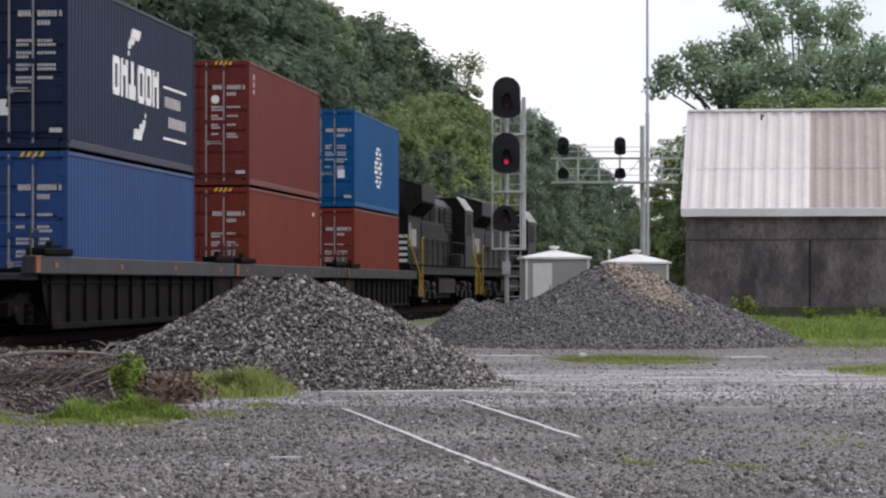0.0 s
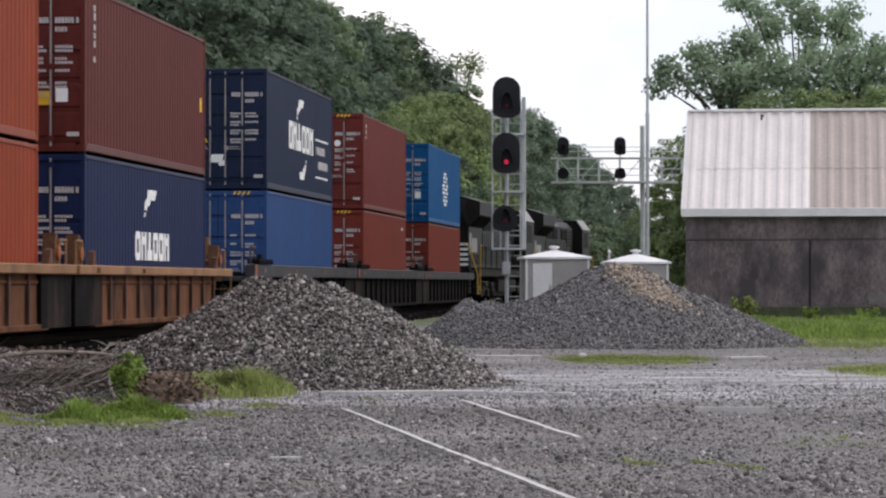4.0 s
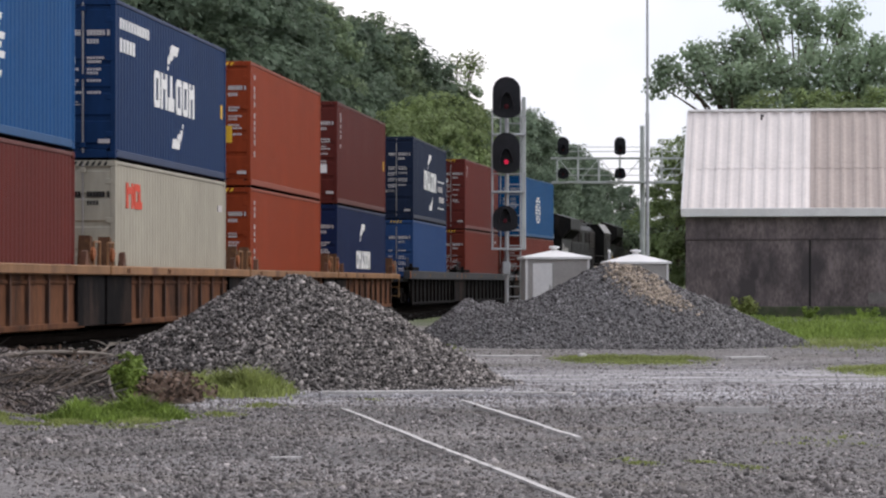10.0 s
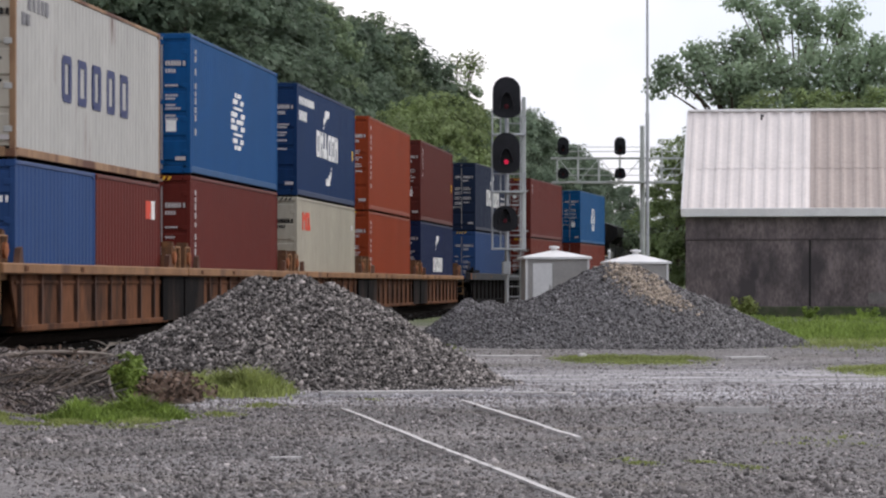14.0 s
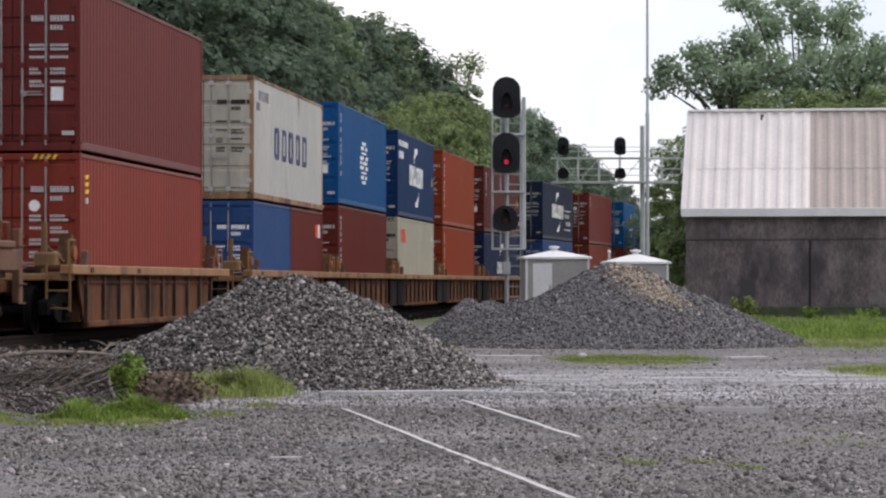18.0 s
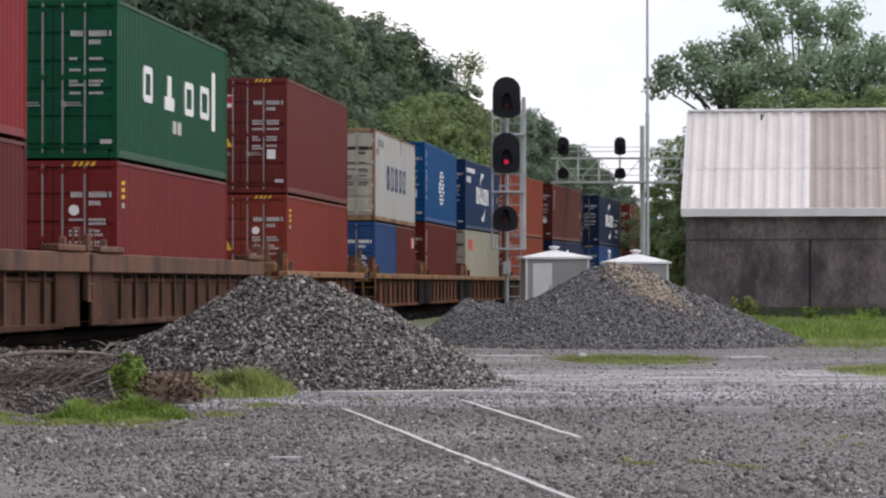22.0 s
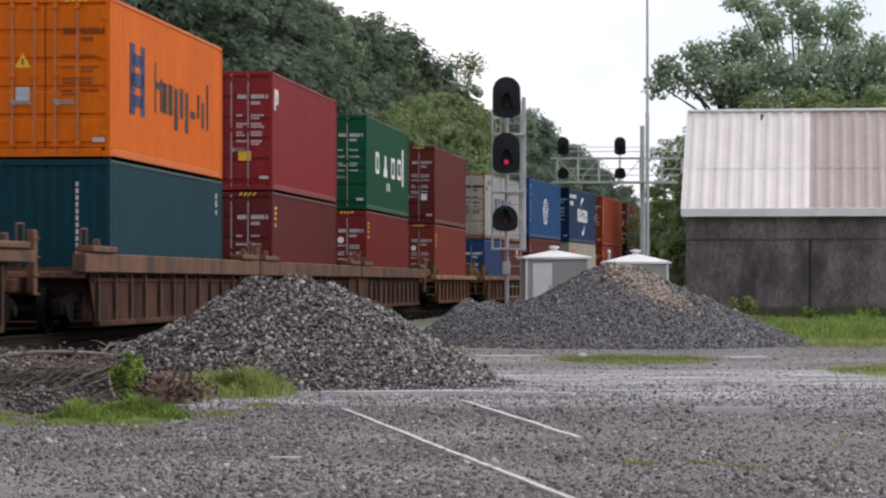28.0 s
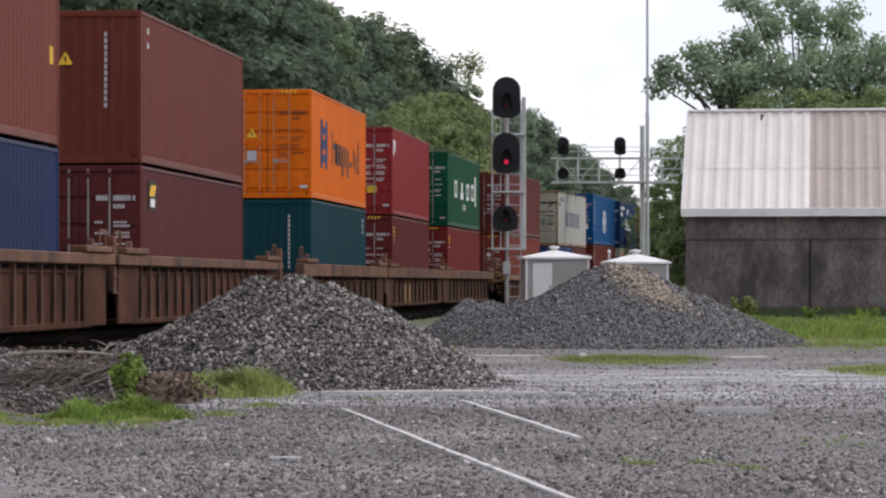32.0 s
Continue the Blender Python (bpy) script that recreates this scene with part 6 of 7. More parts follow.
for k in ((7, 1), (1, 1)):
    rows = []
    for i in range(9):
        d = 0.95 + 0.15 * i
        half = math.sqrt(max(0.05, 1 - ((d - 1.55) / 0.70) ** 2))
        if i in (2, 6):
            rows.append((0.51, d, 1.3 * half, 0.06))
        elif i % 2:
            rows += [(0.51 - 0.045 * half, d, 0.80 * half, 0.11, 0.03), (0.51 + 0.055 * half, d, 0.55 * half, 0.11, 0.03)]
        else:
            rows += [(0.51 - 0.060 * half, d, 0.45 * half, 0.10), (0.51 + 0.020 * half, d, 0.95 * half, 0.10, 0.04)]
    flankmarks(BOXES[k], rows, WHITE, "emblem", "white round emblem of bars")
word(BOXES[6, 0], 0.085, 0.200, 0.62, 0.48, LOGO_RED, "red logo shape", ("pair", "ring"), 0.06)
flankmarks(BOXES[6, 0], [(0.195, 0.78, 0.40, 0.14)], LOGO_RED, "logo_bar", "red logo bar")
flankmarks(BOXES[6, 0], [(0.94, 0.62, 0.5, 0.14)], FADED, "code_bar", "")
for i, k in enumerate(((5, 1), (5, 0), (7, 1), (7, 0), (4, 1))):
    flankmarks(BOXES[k], column(0.055 if k[0] != 4 else 0.07, 0.35, 2.3 if k[0] != 4 else 1.4, 0.11, i), FADED, "code_column", "white vertical code")
for i, k in enumerate(((2, 1), (13, 1), (12, 0))):
    f = 0.06 if k != (12, 0) else 0.94
    flankmarks(BOXES[k], column(f, 0.35, 0.75, 0.16, 10 + i), FADED, "code_column", "small pale code")
flankmarks(BOXES[11, 1], [(0.055, 0.50, 0.55, 0.16), (0.04, 0.70, 0.2, 0.5), (0.075, 0.62, 0.2, 0.35)], WHITE, "letter_block", "white letter shape near the top")
flankmarks(BOXES[13, 0], [(0.10, 0.55, 0.75, 0.55)], STICKER_BLACK, "sticker", "black sticker")
marks([(-CL / 2 + CL * 0.10, HI - 0.46, 0.5, 0.22, 0.1)], STICKER_YELLOW, BOXES[13, 0], "sticker_triangle", "side", FACE + 0.004, "yellow warning shape")
marks([(-CL / 2 + CL * 0.10, HI - 0.70, 0.42, 0.16)], WHITE, BOXES[13, 0], "sticker_bar", "side", FACE + 0.004, "white sticker bar")
for k in ((4, 1), (6, 1), (14, 1)):
    flankmarks(BOXES[k], [(0.955, 1.45, 0.22, 0.30)], STICKER_YELLOW, "sticker", "yellow sticker")
flankmarks(BOXES[7, 0], [(0.42, 2.30, 0.34, 0.26, 0.05)], WHITE, "letter_block", "")
flankmarks(BOXES[2, 0], [(0.9, 0.4, 0.4, 0.10)], FADED, "code_bar", "")
marks([(6.058 / 2 - 1.15, 2.05, 0.6, 0.35)], LOGO_RED, BOXES[8, -1], "logo_block", "side", FACE, "red logo block")
marks([(6.058 / 2 - 0.75, 2.05, 0.4, 0.36)], WHITE, BOXES[8, -1], "logo_block", "side", FACE, "white logo block")

# stencils, plates and stickers on the doors
for n, (s, up, key, color, hi, doors, label) in enumerate(LOADS):
    if doors:
        thing = BOXES[s, up]
        ink = {"dirty_white": STICKER_BLACK, "cream": STICKER_BLACK, "orange": material("brown_stencil", (0.22, 0.05, 0.01), 0.6)}.get(key, FADED)
        plates(thing, HI, CL, ink, key != "cream", n)
        if key not in ("orange", "cream", "dirty_white") and n % 3 == 0:
            marks([(0.80, 1.00, 0.22, 0.24)], WHITE, thing, "door_plate", "end", -CL / 2 + 0.008, "white square plate")
        marks([(1.0, 0.31, 0.22, 0.08)], FADED, thing, "maker_plate", "end", -CL / 2 + 0.008)
for k in ((2, 1), (2, 0), (3, 0), (5, 1), (5, 0), (6, 0), (7, 0), (9, 1), (9, 0), (10, 0), (11, 0), (12, 1)):
    dark = k == (6, 0)
    cells = range(-9, 10) if dark else range(4)
    marks([((0.0 if dark else 0.42) + 0.115 * i, HI - 0.06, 0.055, 0.085, 0.025) for i in cells], STICKER_BLACK if dark else STICKER_YELLOW, BOXES[k], "hazard_stripe", "end", -CL / 2 + 0.003, "slanted hazard stripes on the header")
for k in ((9, 0), (10, 0), (11, 0)):
    flankmarks(BOXES[k], [(0.050, 0.40 + 0.13 * i, 0.24, 0.075, 0.05) for i in range(3)], STICKER_YELLOW, "hazard_stripe", "yellow hazard stripes")
    flankmarks(BOXES[k], [(0.050, 0.82, 0.16, 0.10)], FADED, "code_bar", "")
for k in ((2, 1), (9, 0), (10, 0)):
    part("round_plate", lathe([(0.10, 0.0), (0.10, -0.012), (0.085, -0.014)], "Y", 16, Matrix.Translation((0.40, -CL / 2 + 0.014, HI - 0.92))), WHITE, BOXES[k], "white round plate")
warning(BOXES[3, 1], -0.40, 1.28)
warning(BOXES[11, 0], -0.55, 1.75)
marks([(-0.03, 0.75, 0.30, 0.20, 0.03), (0.10, 0.64, 0.16, 0.14)], WHITE, BOXES[3, 1], "paint_patch", "end", -CL / 2 + 0.004, "white paint patch")
plates(BOXES[8, 0], 2.591, 6.058, WHITE, True, 40)
plates(BOXES[8, -1], 2.591, 6.058, WHITE, True, 41)
marks([(-0.40, 2.33, 0.44, 0.34)], CRIMSON, BOXES[9, 1], "door_label", "end", -CL / 2 + 0.008, "red label with white edge")
marks([(-0.40, 2.26, 0.34, 0.10), (-0.40, 2.515, 0.46, 0.03)], WHITE, BOXES[9, 1], "door_label", "end", -CL / 2 + 0.004)
warning(BOXES[9, 1], -0.36, 1.32)
marks([(-0.76, 2.36, 0.32, 0.42)], LOGO_NAVY, BOXES[9, 0], "door_label", "end", -CL / 2 + 0.008, "dark blue label")
marks([(-0.72, 1.75, 0.34, 0.36)], STICKER_YELLOW, BOXES[9, 0], "door_plate", "end", -CL / 2 + 0.008, "yellow sticker")
warning(BOXES[9, 0], -0.36, 1.66)
marks([(0.55, 1.22, 0.44, 0.40)], STICKER_YELLOW, BOXES[5, 1], "door_plate", "end", -CL / 2 + 0.006, "yellow plate on the door")
marks([(0.45, 0.95, 0.30, 0.24)], STICKER_YELLOW, BOXES[4, 1], "door_plate", "end", -CL / 2 + 0.006, "yellow plate on the door")
marks([(0.52, 0.85, 0.32, 0.24)], STICKER_YELLOW, BOXES[11, 1], "door_plate", "end", -CL / 2 + 0.006, "yellow plate on the door")
warning(BOXES[12, 1], -0.42, 1.78)
marks([(-0.42, 1.15, 0.26, 0.28)], STEEL, BOXES[12, 1], "door_plate", "end", -CL / 2 + 0.006, "grey data plate")
warning(BOXES[13, 1], -0.27, 2.04)
for k, x in (((13, 1), 0.52), ((12, 0), 0.60)):
    rows, z = [], 2.5
    while z > 1.1:
        rows.append((x, z, 0.05, 0.09))
        z -= 0.125
    marks(rows, FADED, BOXES[k], "code_column", "end", -CL / 2 + 0.012, "white vertical code")


# ---- small ground things ----
rng_g = np.random.default_rng(21)
STONE_PALE = stone_material("pale_dusty_stone", ((0.0, 0.35), (1.0, 0.95), (0.5, 0.55), (0.8, 0.7)), (1.0, 0.97, 1.0))


def scatter(k, x_of, y_of, size, mat, label, keep=None, seed=5, name="loose_gravel"):
    pts = []
    while len(pts) < k:
        y = y_of(rng_g)
        x = x_of(rng_g, y)
        if keep is None or keep(x, y):
            pts.append((x, y, ground_z(x, y) + size * 0.15))
    return stone_cloud(name, pts, mat, rng_g.gamma(3, size / 3, k), label, flat=0.42, seed=seed)


def wide(rng, y):
    return rng.uniform(-0.165, 0.165) * y


def patchy(x, y):
    v = noise.noise(Vector((x * 0.45, y * 0.22, 9))) + 0.5 * noise.noise(Vector((x * 1.7, y * 0.9, 2)))
    return v + (0.25 if x < -1 else 0.0) > random.uniform(-1.0, 0.35)


scatter(54000, wide, lambda r: 18.5 + 26 * r.random() ** 1.25, 0.0125, STONE_YARD, "loose angular grey stones over the yard", patchy, 6)
scatter(7000, wide, lambda r: r.uniform(18.5, 38), 0.017, STONE_YARD, "larger loose stones over the yard", patchy, 7)
scatter(4500, wide, lambda r: r.uniform(52, 66), 0.018, STONE_YARD, "loose stones over the far yard", patchy, 8)
scatter(9000, wide, lambda r: r.uniform(37.5, 54), 0.015, STONE_PALE, "pale dusty stones on the worn lane", None, 14)
scatter(1500, lambda r, y: r.uniform(-6.5, -4.2), lambda r: r.uniform(35, 41), 0.03, STONE_YARD, "stones among the brush", None, 15)
scatter(9000, lambda r, y: flank(y) - 1.22 + r.choice((-1, 1)) * r.uniform(0.9, 3.3), lambda r: r.uniform(36, 120), 0.034, SHADE_STONE, "ballast stones along the track, darkened for the train's shade", None, 9, "track_ballast")


def grass(name, spots, height, mat, label, seed, k=400, lumpy=-0.15):
    """Blades bending outwards, as one mesh. spots: x, y, radius across, radius along."""
    rng = np.random.default_rng(seed)
    vs, fs = [], []
    for x0, y0, rx, ry, dens in spots:
        for _ in range(int(k * dens)):
            x, y = x0 + rx * 0.55 * rng.normal(), y0 + ry * 0.55 * rng.normal()
            lump = noise.noise(Vector((x * 2.6, y * 1.3, seed))) + 0.5 * noise.noise(Vector((x * 7, y * 4, seed)))
            if lump < lumpy + 0.2 * rng.random():
                continue
            r = math.hypot((x - x0) / rx, (y - y0) / ry)
            h = height * rng.uniform(0.35, 1.1) * max(0.25, 1.05 - 0.5 * r) * (0.7 + 0.6 * max(0.0, lump))
            t, w = rng.uniform(0, 2 * math.pi), rng.uniform(0.005, 0.011) * (1 + height)
            lean = h * rng.uniform(0.2, 0.95)
            z = ground_z(x, y) - 0.02
            dx, dy = math.cos(t), math.sin(t)
            i = len(vs)
            vs += [(x - dy * w, y + dx * w, z), (x + dy * w, y - dx * w, z), (x + dx * lean * 0.35 + dy * w * 0.8, y + dy * lean * 0.35 - dx * w * 0.8, z + h * 0.65),
                   (x + dx * lean * 0.35 - dy * w * 0.8, y + dy * lean * 0.35 + dx * w * 0.8, z + h * 0.65), (x + dx * lean, y + dy * lean, z + h * 0.92)]
            fs += [(i, i + 1, i + 2, i + 3), (i + 3, i + 2, i + 4)]
    return tagged(new(name, mesh_of(name, vs, fs, mat)), label, "grass", kind="stuff")


grass("grass_tuft", [(-3.66, 33.3, 0.40, 0.7, 1.3), (-3.38, 33.35, 0.36, 0.7, 1.5), (-3.12, 33.4, 0.28, 0.6, 0.6), (-3.98, 33.1, 0.36, 0.6, 0.8)], 0.29, GRASS, "fresh green grass tuft on the gravel", 1, 2500, -0.7)
grass("grass_tuft", [(-3.35, 40.9, 0.42, 1.2, 1.2), (-3.05, 40.6, 0.5, 1.1, 1.3), (-2.70, 40.4, 0.42, 1.0, 0.8), (-2.35, 40.3, 0.3, 0.8, 0.3)], 0.46, GRASS_DRY, "tall yellowing grass at the foot of the stone heap", 2, 3200, -0.4)
grass("grass_tuft", [(-4.02, 38.0, 0.15, 0.3, 1.0)], 0.36, GRASS, "green grass beside the brush pile", 3, 1500)
grass("grass_tuft", [(-4.6, 32.6, 0.40, 0.9, 0.9), (-4.1, 32.1, 0.5, 0.8, 0.9), (-5.0, 32.9, 0.4, 0.8, 0.7), (-3.4, 32.2, 0.5, 0.8, 0.5), (-4.6, 31.2, 0.5, 0.9, 0.5), (-2.7, 34.2, 0.4, 0.9, 0.4), (-2.3, 36.5, 0.4, 1.2, 0.4)], 0.10, GRASS_DRY, "low yellow-green grass at the brush pile's edge", 10, 3400, -0.1)
grass("grass_tuft", [(-4.95, 41.5, 0.25, 0.7, 0.6)], 0.25, GRASS, "thin green grass among the branches", 11, 900)
grass("grass_verge", [(8.6, 79, 1.2, 6, 1.2), (10.8, 79, 2.2, 8, 2.2), (14.2, 79, 3.0, 9, 2.0), (17.5, 79, 2.0, 9, 1.0)], 0.40, GRASS, "rank green grass before the shed", 4, 5200, -0.3)
grass("grass_verge", [(9.6, 92, 1.6, 4, 1.2), (12.5, 92, 2.4, 4.5, 1.6), (16, 92, 2.4, 4.5, 1.2)], 0.30, GRASS, "uneven green grass along the shed wall", 12, 2600, 0.05)
grass("grass_verge", [(9.3, 70, 1.5, 4, 1.1), (11.3, 70, 1.8, 5, 1.4), (14.0, 71, 2.2, 5, 1.0)], 0.24, GRASS_DRY, "yellowing grass strip", 5, 2600)
grass("grass_patch", [(3.4, 59.0, 0.9, 3.2, 1.4), (4.2, 58.5, 0.9, 3.0, 1.3), (2.8, 59, 0.6, 2.6, 0.7), (4.9, 59.5, 0.5, 2.2, 0.3)], 0.13, GRASS_DRY, "thin grass at the foot of the dark heap", 6, 5200, -0.4)
grass("grass_patch", [(7.4, 51, 0.7, 2.8, 1.2), (8.2, 51, 0.8, 3.2, 1.4)], 0.16, GRASS_DRY, "thin grass at the yard's edge", 7, 4600, -0.3)
grass("grass_patch", [(1.65, 25.2, 0.24, 0.6, 1.6), (2.15, 24.8, 0.20, 0.5, 0.9), (2.5, 24.5, 0.2, 0.5, 0.3), (-3.2, 31, 0.5, 0.9, 0.5), (-2.3, 34, 0.5, 0.9, 0.5), (-0.9, 38.8, 0.3, 0.6, 0.5), (3.6, 28, 0.6, 1, 0.5), (3.9, 29.4, 0.5, 1, 0.4)], 0.065, GRASS_DRY, "sparse low weeds in the gravel", 8, 1500)
grass("grass_patch", [(-0.4, 66, 0.7, 6, 1.0), (-0.9, 72, 0.7, 5, 1.0), (-0.1, 60, 0.5, 3, 0.4)], 0.22, GRASS_DRY, "grass between the heap and the track", 9, 1600)


def weed(x, y, w, h, mat, label, seed, per=26):
    rng = random.Random(seed)
    t = tagged(new("weed"), label, "weed")
    g = ground_z(x, y)
    t.matrix_basis = pose(x, y, g)
    bm = bmesh.new()
    cs, rs = [], []
    for i in range(14):
        a = rng.uniform(0, 2 * math.pi)
        r = w / 2 * math.sqrt(rng.random())
        p = Vector((r * math.cos(a), r * math.sin(a), h * rng.uniform(0.35, 0.95)))
        rod(bm, (p.x * 0.2, p.y * 0.2, -0.03), p, 0.010, 0.004, 5)
        for f in (0.5, 0.75, 1.0):
            cs.append((p.x * (0.2 + 0.8 * f), p.y * (0.2 + 0.8 * f), p.z * f))
            rs.append(h * 0.16)
    part("stem_bunch", bm, mat, t)
    shared("foliage", leaf_cloud("foliage", cs, rs, per, h * 0.075, mat, seed), t)
    return t


weed(-4.02, 38.2, 0.36, 0.60, GRASS, "leafy green weed beside the brush pile", 1)
weed(-3.98, 37.5, 0.34, 0.46, GRASS, "leafy green weed beside the brush pile", 6)
weed(-4.12, 38.6, 0.30, 0.50, GRASS, "small leafy green weed", 2)
weed(9.3, 92.2, 0.8, 0.75, GRASS_DRY, "pale yellow-green weed against the shed", 3)
weed(11.6, 95, 0.7, 0.40, GRASS, "tall green weed against the shed", 4)
weed(13.4, 95, 0.9, 0.36, GRASS, "green weed clump against the shed", 5)


# brush pile: earth, split timbers, branches, dead leaves
def mound(name, x, y, rx, ry, h, mat, label, category):
    vs, fs = [], []
    k = 26
    for j in range(k + 1):
        for i in range(k + 1):
            px, py = x + rx * (2 * i / k - 1), y + ry * (2 * j / k - 1)
            d = math.hypot((px - x) / rx, (py - y) / ry)
            hh = h * max(0.0, 1 - d * d) * (1 + 0.5 * noise.noise(Vector((px * 2, py * 2, 4)))) + 0.05 * noise.noise(Vector((px * 6, py * 6, 1))) * max(0, 1 - d)
            vs.append((px, py, ground_z(px, py) - 0.03 + hh))
    for j in range(k):
        for i in range(k):
            a = j * (k + 1) + i
            fs.append((a, a + 1, a + k + 2, a + k + 1))
    return tagged(new(name, mesh_of(name, vs, fs, mat, True)), label, category)


SOIL = material("dark_brown_litter", (0.075, 0.055, 0.042), 0.95, 0, 7, 0.6, 0.9, 40, 0, (0.19, 0.145, 0.122), 0.52)
mound("soil_bank", -5.7, 39.0, 2.2, 5.2, 0.18, SOIL, "dark bank of soil and litter beside the track", "soil bank")
mound("soil_bank", -4.95, 36.2, 1.1, 2.9, 0.13, SOIL, "dark litter spilling onto the gravel", "soil bank")
mound("leaf_mound", -3.55, 38.4, 0.52, 1.4, 0.26, SOIL, "low heap of brown dead leaves", "leaf heap")
dead = leaf_cloud("dead_leaves", [(-3.5 + random.gauss(0, 0.22), 38.2 + random.gauss(0, 0.55), ground_z(-3.5, 38.2) + random.uniform(0.03, 0.29)) for _ in range(90)], [0.13] * 90, 24, 0.042, DEADLEAF, 5)
tagged(new("dead_leaves", dead), "curled brown dead leaves on the heap", "leaves", kind="stuff")
litter = leaf_cloud("leaf_litter", [(random.uniform(-7, -3.6), random.uniform(36.5, 46), 0) for _ in range(160)], [0.22] * 160, 12, 0.05, DEADLEAF, 6, 0.3)
for v in litter.vertices:
    v.co.z += ground_z(v.co.x, v.co.y) + 0.05
tagged(new("leaf_litter", litter), "scattered brown leaf litter", "leaves", kind="stuff")


def tube(pts, r, sides=7):
    """A tapering limb in one piece through the points."""
    bm = bmesh.new()
    k = len(pts) - 1
    rings = []
    for i, p in enumerate(pts):
        ahead = (pts[min(k, i + 1)] - pts[max(0, i - 1)]).normalized()
        q = ahead.to_track_quat("Z", "Y")
        rr = r * (1 - 0.6 * i / k)
        rings.append([bm.verts.new(p + q @ Vector((rr * math.cos(2 * math.pi * e / sides), rr * math.sin(2 * math.pi * e / sides), 0))) for e in range(sides)])
    for a, b in zip(rings, rings[1:]):
        for e in range(sides):
            g = (e + 1) % sides
            bm.faces.new((a[e], a[g], b[g], b[e]))
    bm.faces.new(rings[0][::-1])
    bm.faces.new(rings[-1])
    return bm


def branch(points, r, mat, label, name="fallen_branch", twigs=0, seed=0):
    rng = random.Random(seed)
    pts = [Vector(p) for p in points]
    limb = tagged(part(name, tube(pts, r), mat), label, "branch", "brush pile")
    for _ in range(twigs):
        i = rng.randrange(len(pts) - 1)
        p = pts[i].lerp(pts[i + 1], rng.random())
        end = p + Vector((rng.uniform(-0.3, 0.3), rng.uniform(-0.3, 0.3), rng.uniform(0.0, 0.12)))
        part("twig", tube([p, p.lerp(end, 0.5) + Vector((0, 0, 0.02)), end], max(0.004, r * 0.35), 5), mat, limb)
    return limb


branch([(-6.2, 39.3, 0.50), (-5.75, 39.2, 0.53), (-5.35, 39.1, 0.60), (-4.95, 39.0, 0.61), (-4.6, 39.0, 0.60), (-4.3, 39.0, 0.57)], 0.040, DEADWOOD, "long bleached branch lying on the brush pile", twigs=4, seed=1)
branch([(-4.85, 39.3, 0.10), (-4.7, 39.3, 0.45), (-4.45, 39.3, 0.62), (-4.35, 39.4, 0.72)], 0.022, DEADWOOD, "forked dead branch rising from the pile", twigs=6, seed=6)
branch([(-4.02, 37.2, -0.02), (-4.12, 37.2, 0.16), (-4.16, 37.2, 0.37)], 0.030, DEADWOOD, "broken pale branch standing upright", seed=2)
branch([(-4.75, 37.4, 0.12), (-4.5, 37.5, 0.20), (-4.2, 37.6, 0.33)], 0.028, DEADWOOD, "short bleached stub of a branch", seed=3)
branch([(-4.85, 36.4, -0.02), (-4.66, 36.5, 0.10), (-4.55, 36.6, 0.19)], 0.030, DEADWOOD, "bleached branch end leaning on the soil", seed=4)
branch([(-3.6, 38.0, 0.22), (-3.45, 37.9, 0.27), (-3.25, 37.8, 0.20), (-3.15, 37.7, 0.06)], 0.016, DEADWOOD, "thin pale stick on the dead leaves", twigs=3, seed=7)
branch([(-3.85, 38.3, 0.20), (-3.7, 38.2, 0.32), (-3.55, 38.1, 0.30)], 0.016, DEADWOOD, "thin pale stick on the dead leaves", twigs=2, seed=8)
brng = random.Random(9)

# roots and limbs sweeping down from the head of the pile
for i in range(34):
    x0, y0, z0 = -4.35 + brng.uniform(-0.5, 0.25), 38.6 + brng.uniform(-0.5, 0.4), 0.46 + brng.uniform(-0.20, 0.12)
    x1, y1 = -4.55 - 1.1 * brng.random(), 34.8 + brng.uniform(0, 2.2)
    z1 = ground_z(x1, y1) + brng.uniform(0.05, 0.12)
    sag = brng.uniform(-0.03, 0.10)
    pts = []
    for q in range(7):
        f = q / 6
        pts.append((x0 + (x1 - x0) * f + 0.05 * brng.uniform(-1, 1), y0 + (y1 - y0) * f ** 1.3, z0 + (z1 - z0) * f ** 0.8 + sag * math.sin(math.pi * f) + 0.02 * brng.uniform(-1, 1)))
    branch(pts, brng.choice((0.009, 0.012, 0.016, 0.022)), brng.choice((BARK, BARK, TIMBER)), "crooked dead root sweeping down the brush pile", twigs=4, seed=400 + i)


def bank_top(x, y):
    """Height of the soil banks over the ground."""
    best = 0.0
    for cx, cy, rx, ry, hh in ((-5.7, 39.0, 2.2, 5.2, 0.18), (-4.95, 36.2, 1.1, 2.9, 0.13)):
        best = max(best, hh * (1 - ((x - cx) / rx) ** 2 - ((y - cy) / ry) ** 2))
    return best


STONE_ROSE = stone_material("rose_brown_stone", ((0.0, 0.06), (1.0, 0.75), (0.5, 0.22), (0.82, 0.42)), (1.0, 0.86, 0.81))
rng_r = np.random.default_rng(88)
rose = []
while len(rose) < 6500:
    x, y = rng_r.uniform(-7.0, -4.2), rng_r.uniform(33.6, 41.5)
    if noise.noise(Vector((x * 1.4, y * 0.8, 6))) > rng_r.uniform(-0.6, 0.5):
        rose.append((x, y, ground_z(x, y) + bank_top(x, y) + 0.005))
stone_cloud("loose_gravel", rose, STONE_ROSE, rng_r.gamma(4, 0.0055, len(rose)), "rose-brown stones over the soil bank", seed=19)

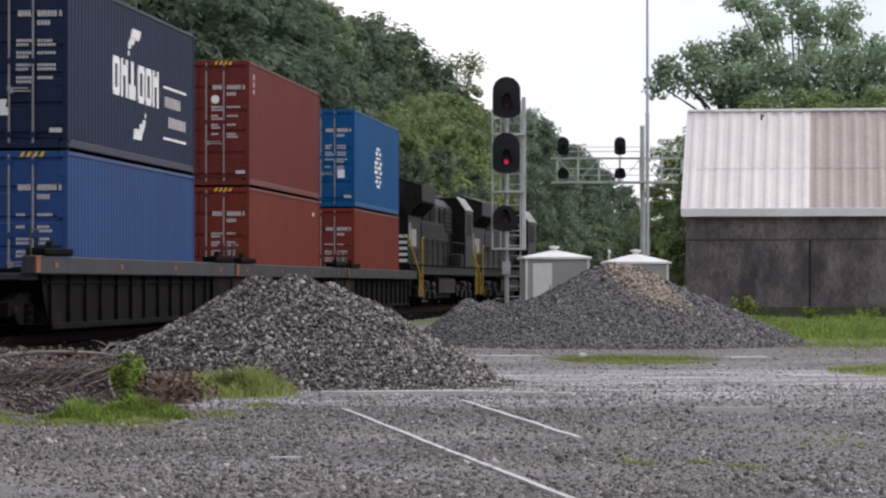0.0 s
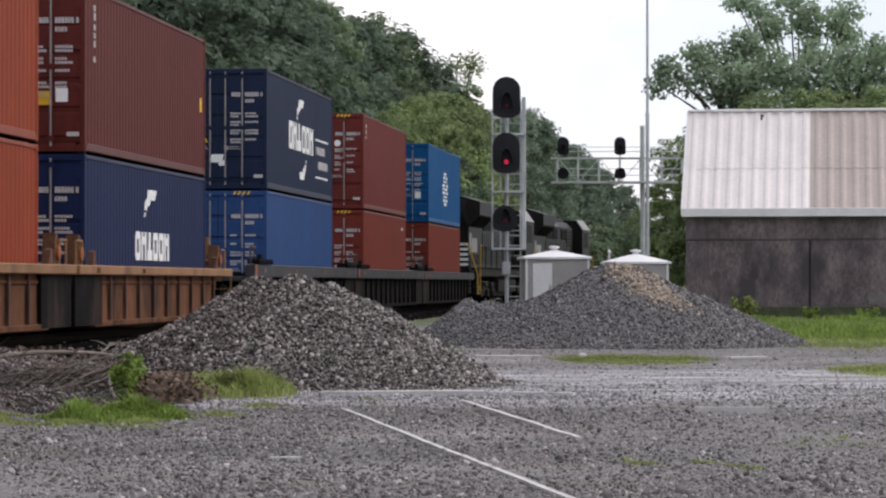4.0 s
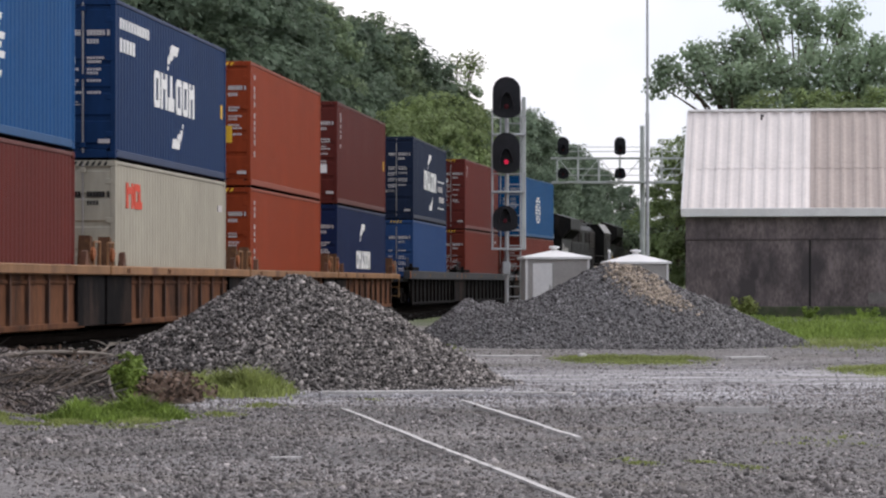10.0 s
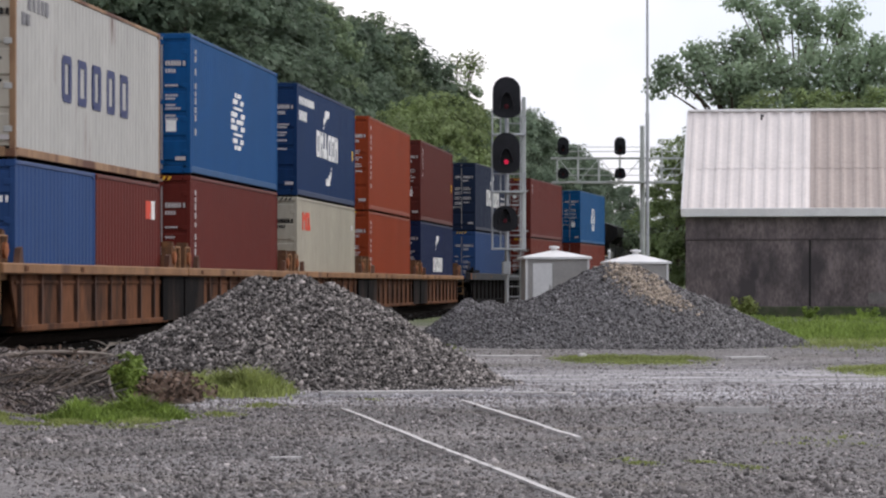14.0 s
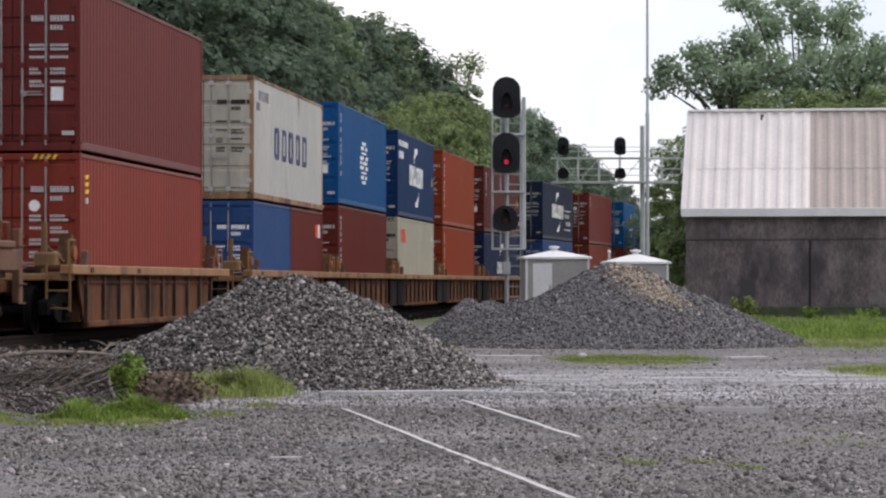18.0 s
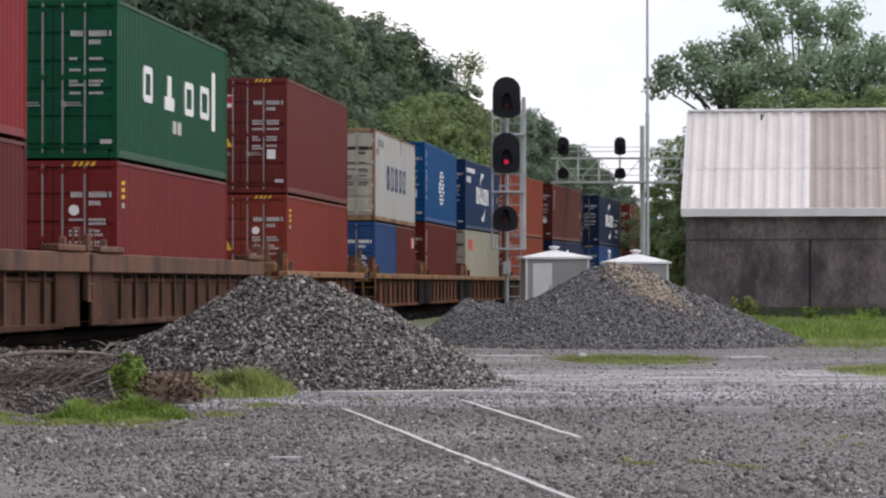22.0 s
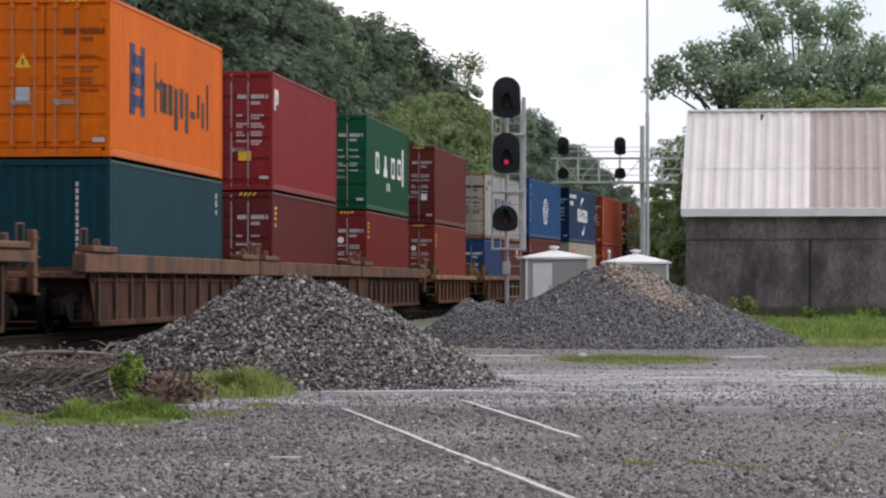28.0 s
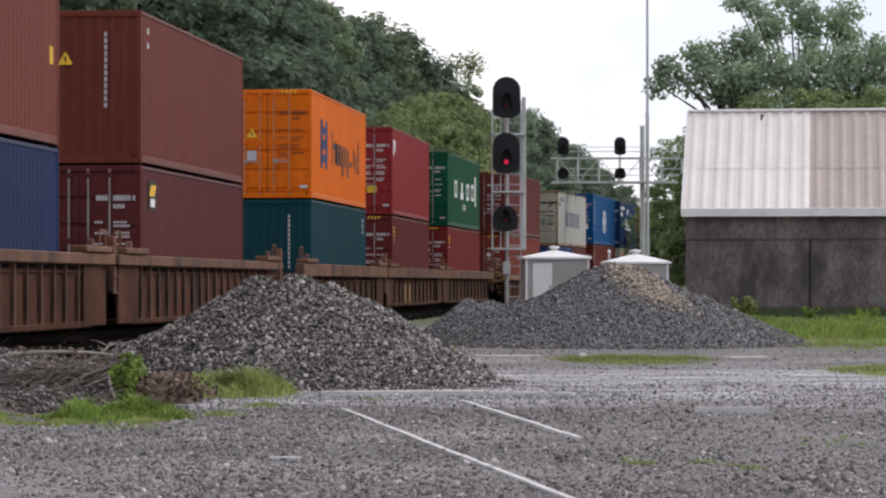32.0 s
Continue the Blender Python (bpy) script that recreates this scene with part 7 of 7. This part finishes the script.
# fine tangle of twigs and roots
TWIG = stone_material("grey_dead_twigs", ((0.0, 0.025), (1.0, 0.46), (0.55, 0.085), (0.85, 0.22)), (1.0, 0.87, 0.78))
rng_b = np.random.default_rng(77)
tv, tf = [], []
for i in range(520):
    x, y = rng_b.uniform(-6.0, -3.9), rng_b.uniform(33.8, 38.4)
    a, ln, r = rng_b.uniform(0, 6.28), rng_b.gamma(3, 0.085), rng_b.uniform(0.004, 0.012)
    z = ground_z(x, y) + 0.02 + 0.15 * rng_b.random() * max(0.3, 1 - abs(y - 37.5) / 5)
    p = Vector((x, y, z))
    q = p + Vector((ln * math.cos(a), ln * math.sin(a) * 0.8, rng_b.normal(0.03, 0.14)))
    m_ = p.lerp(q, 0.5) + Vector((0, 0, rng_b.normal(0.02, 0.03)))
    o = len(tv)
    for c in (p, m_, q):
        tv += [(c.x, c.y - r, c.z - r * 0.6), (c.x, c.y + r, c.z - r * 0.6), (c.x, c.y, c.z + r)]
    for k in (0, 3):
        for e in range(3):
            g = (e + 1) % 3
            tf.append((o + k + e, o + k + g, o + k + 3 + g, o + k + 3 + e))
tagged(new("twig_tangle", mesh_of("twig_tangle", tv, tf, TWIG)), "tangle of grey dead twigs and roots", "twigs", kind="stuff")

# pale strips lying in the gravel
scatter(4600, lambda r, y: r.uniform(-2.1, 2.6), lambda r: 40.1 + 0.32 * r.normal(), 0.02, STONE_PALE, "pale crushed stone along the worn edge", None, 16)
PALE = material("pale_worn_concrete", (0.52, 0.50, 0.485), 0.85, 0, 3, 0.25, 0.3, 40, 0, (0.22, 0.21, 0.2), 0.6)


def strip(x0, y0, x1, y1, w, h, label, name="ground_strip"):
    k = max(3, int(math.hypot(x1 - x0, y1 - y0) / 0.4))
    u = Vector((x1 - x0, y1 - y0)).normalized()
    n2 = Vector((-u.y, u.x))
    vs, fs = [], []
    for i in range(k + 1):
        p = Vector((x0, y0)).lerp(Vector((x1, y1)), i / k)
        ww = w * (0.97 + 0.12 * noise.noise(Vector((i * 0.7, x0, 0))))
        z = ground_z(p.x, p.y)
        for s, top in ((-1, 0), (-1, 1), (1, 1), (1, 0)):
            q = p + n2 * ww / 2 * s
            vs.append((q.x, q.y, z + (h if top else -0.05)))
    for i in range(k):
        for a in range(4):
            b = (a + 1) % 4
            fs.append((4 * i + a, 4 * i + b, 4 * i + 4 + b, 4 * i + 4 + a))
    fs += [(0, 1, 2, 3), (4 * k + 3, 4 * k + 2, 4 * k + 1, 4 * k)]
    return tagged(new(name, mesh_of(name, vs, fs, PALE)), label, "ground strip")


strip(-1.204, 35.63, 1.13, 18.9, 0.055, 0.022, "narrow pale strip set flush in the gravel")
strip(0.257, 37.8, 1.30, 28.6, 0.060, 0.034, "narrow pale strip set flush in the gravel")
strip(-1.62, 40.1, 0.55, 40.25, 0.30, 0.065, "low worn pale concrete edge in the gravel", "concrete_edge")
strip(0.62, 40.2, 1.75, 39.9, 0.22, 0.045, "low worn pale concrete edge in the gravel", "concrete_edge")
strip(2.93, 34.8, 3.78, 34.8, 0.09, 0.065, "thin pale strip in the gravel")
strip(0.68, 61, 2.0, 61, 0.5, 0.03, "pale worn concrete strip", "concrete_edge")
strip(5.7, 60, 6.5, 60.2, 0.5, 0.03, "pale worn concrete strip", "concrete_edge")
strip(-1.48, 25.6, -1.22, 25.65, 0.10, 0.02, "flat pale stone flake")
bm = lathe([(0.05, 0), (0.10, 0.03), (0.09, 0.09), (0.03, 0.11)], "Z", 7, Matrix.Translation((2.79, 60, ground_z(2.79, 60) - 0.01)))
tagged(part("white_stone", bm, PALE), "single pale stone on the gravel", "stone")


# ---- the run of the train ----


def motions():
    steps = [i * 0.5 for i in range(65)]
    for thing, y0, y1, z in RIDES:
        walk(thing, [(t, on_track(y0 + run(t), y1 + run(t), z)) for t in steps])
    turns = [i * 0.1 for i in range(321)]
    for w, y in WHEELS:
        z = w.matrix_basis.translation.z
        walk(w, [(t, pose(0, y, z, -math.degrees(run(t) / WR) % 360)) for t in turns])


motions()
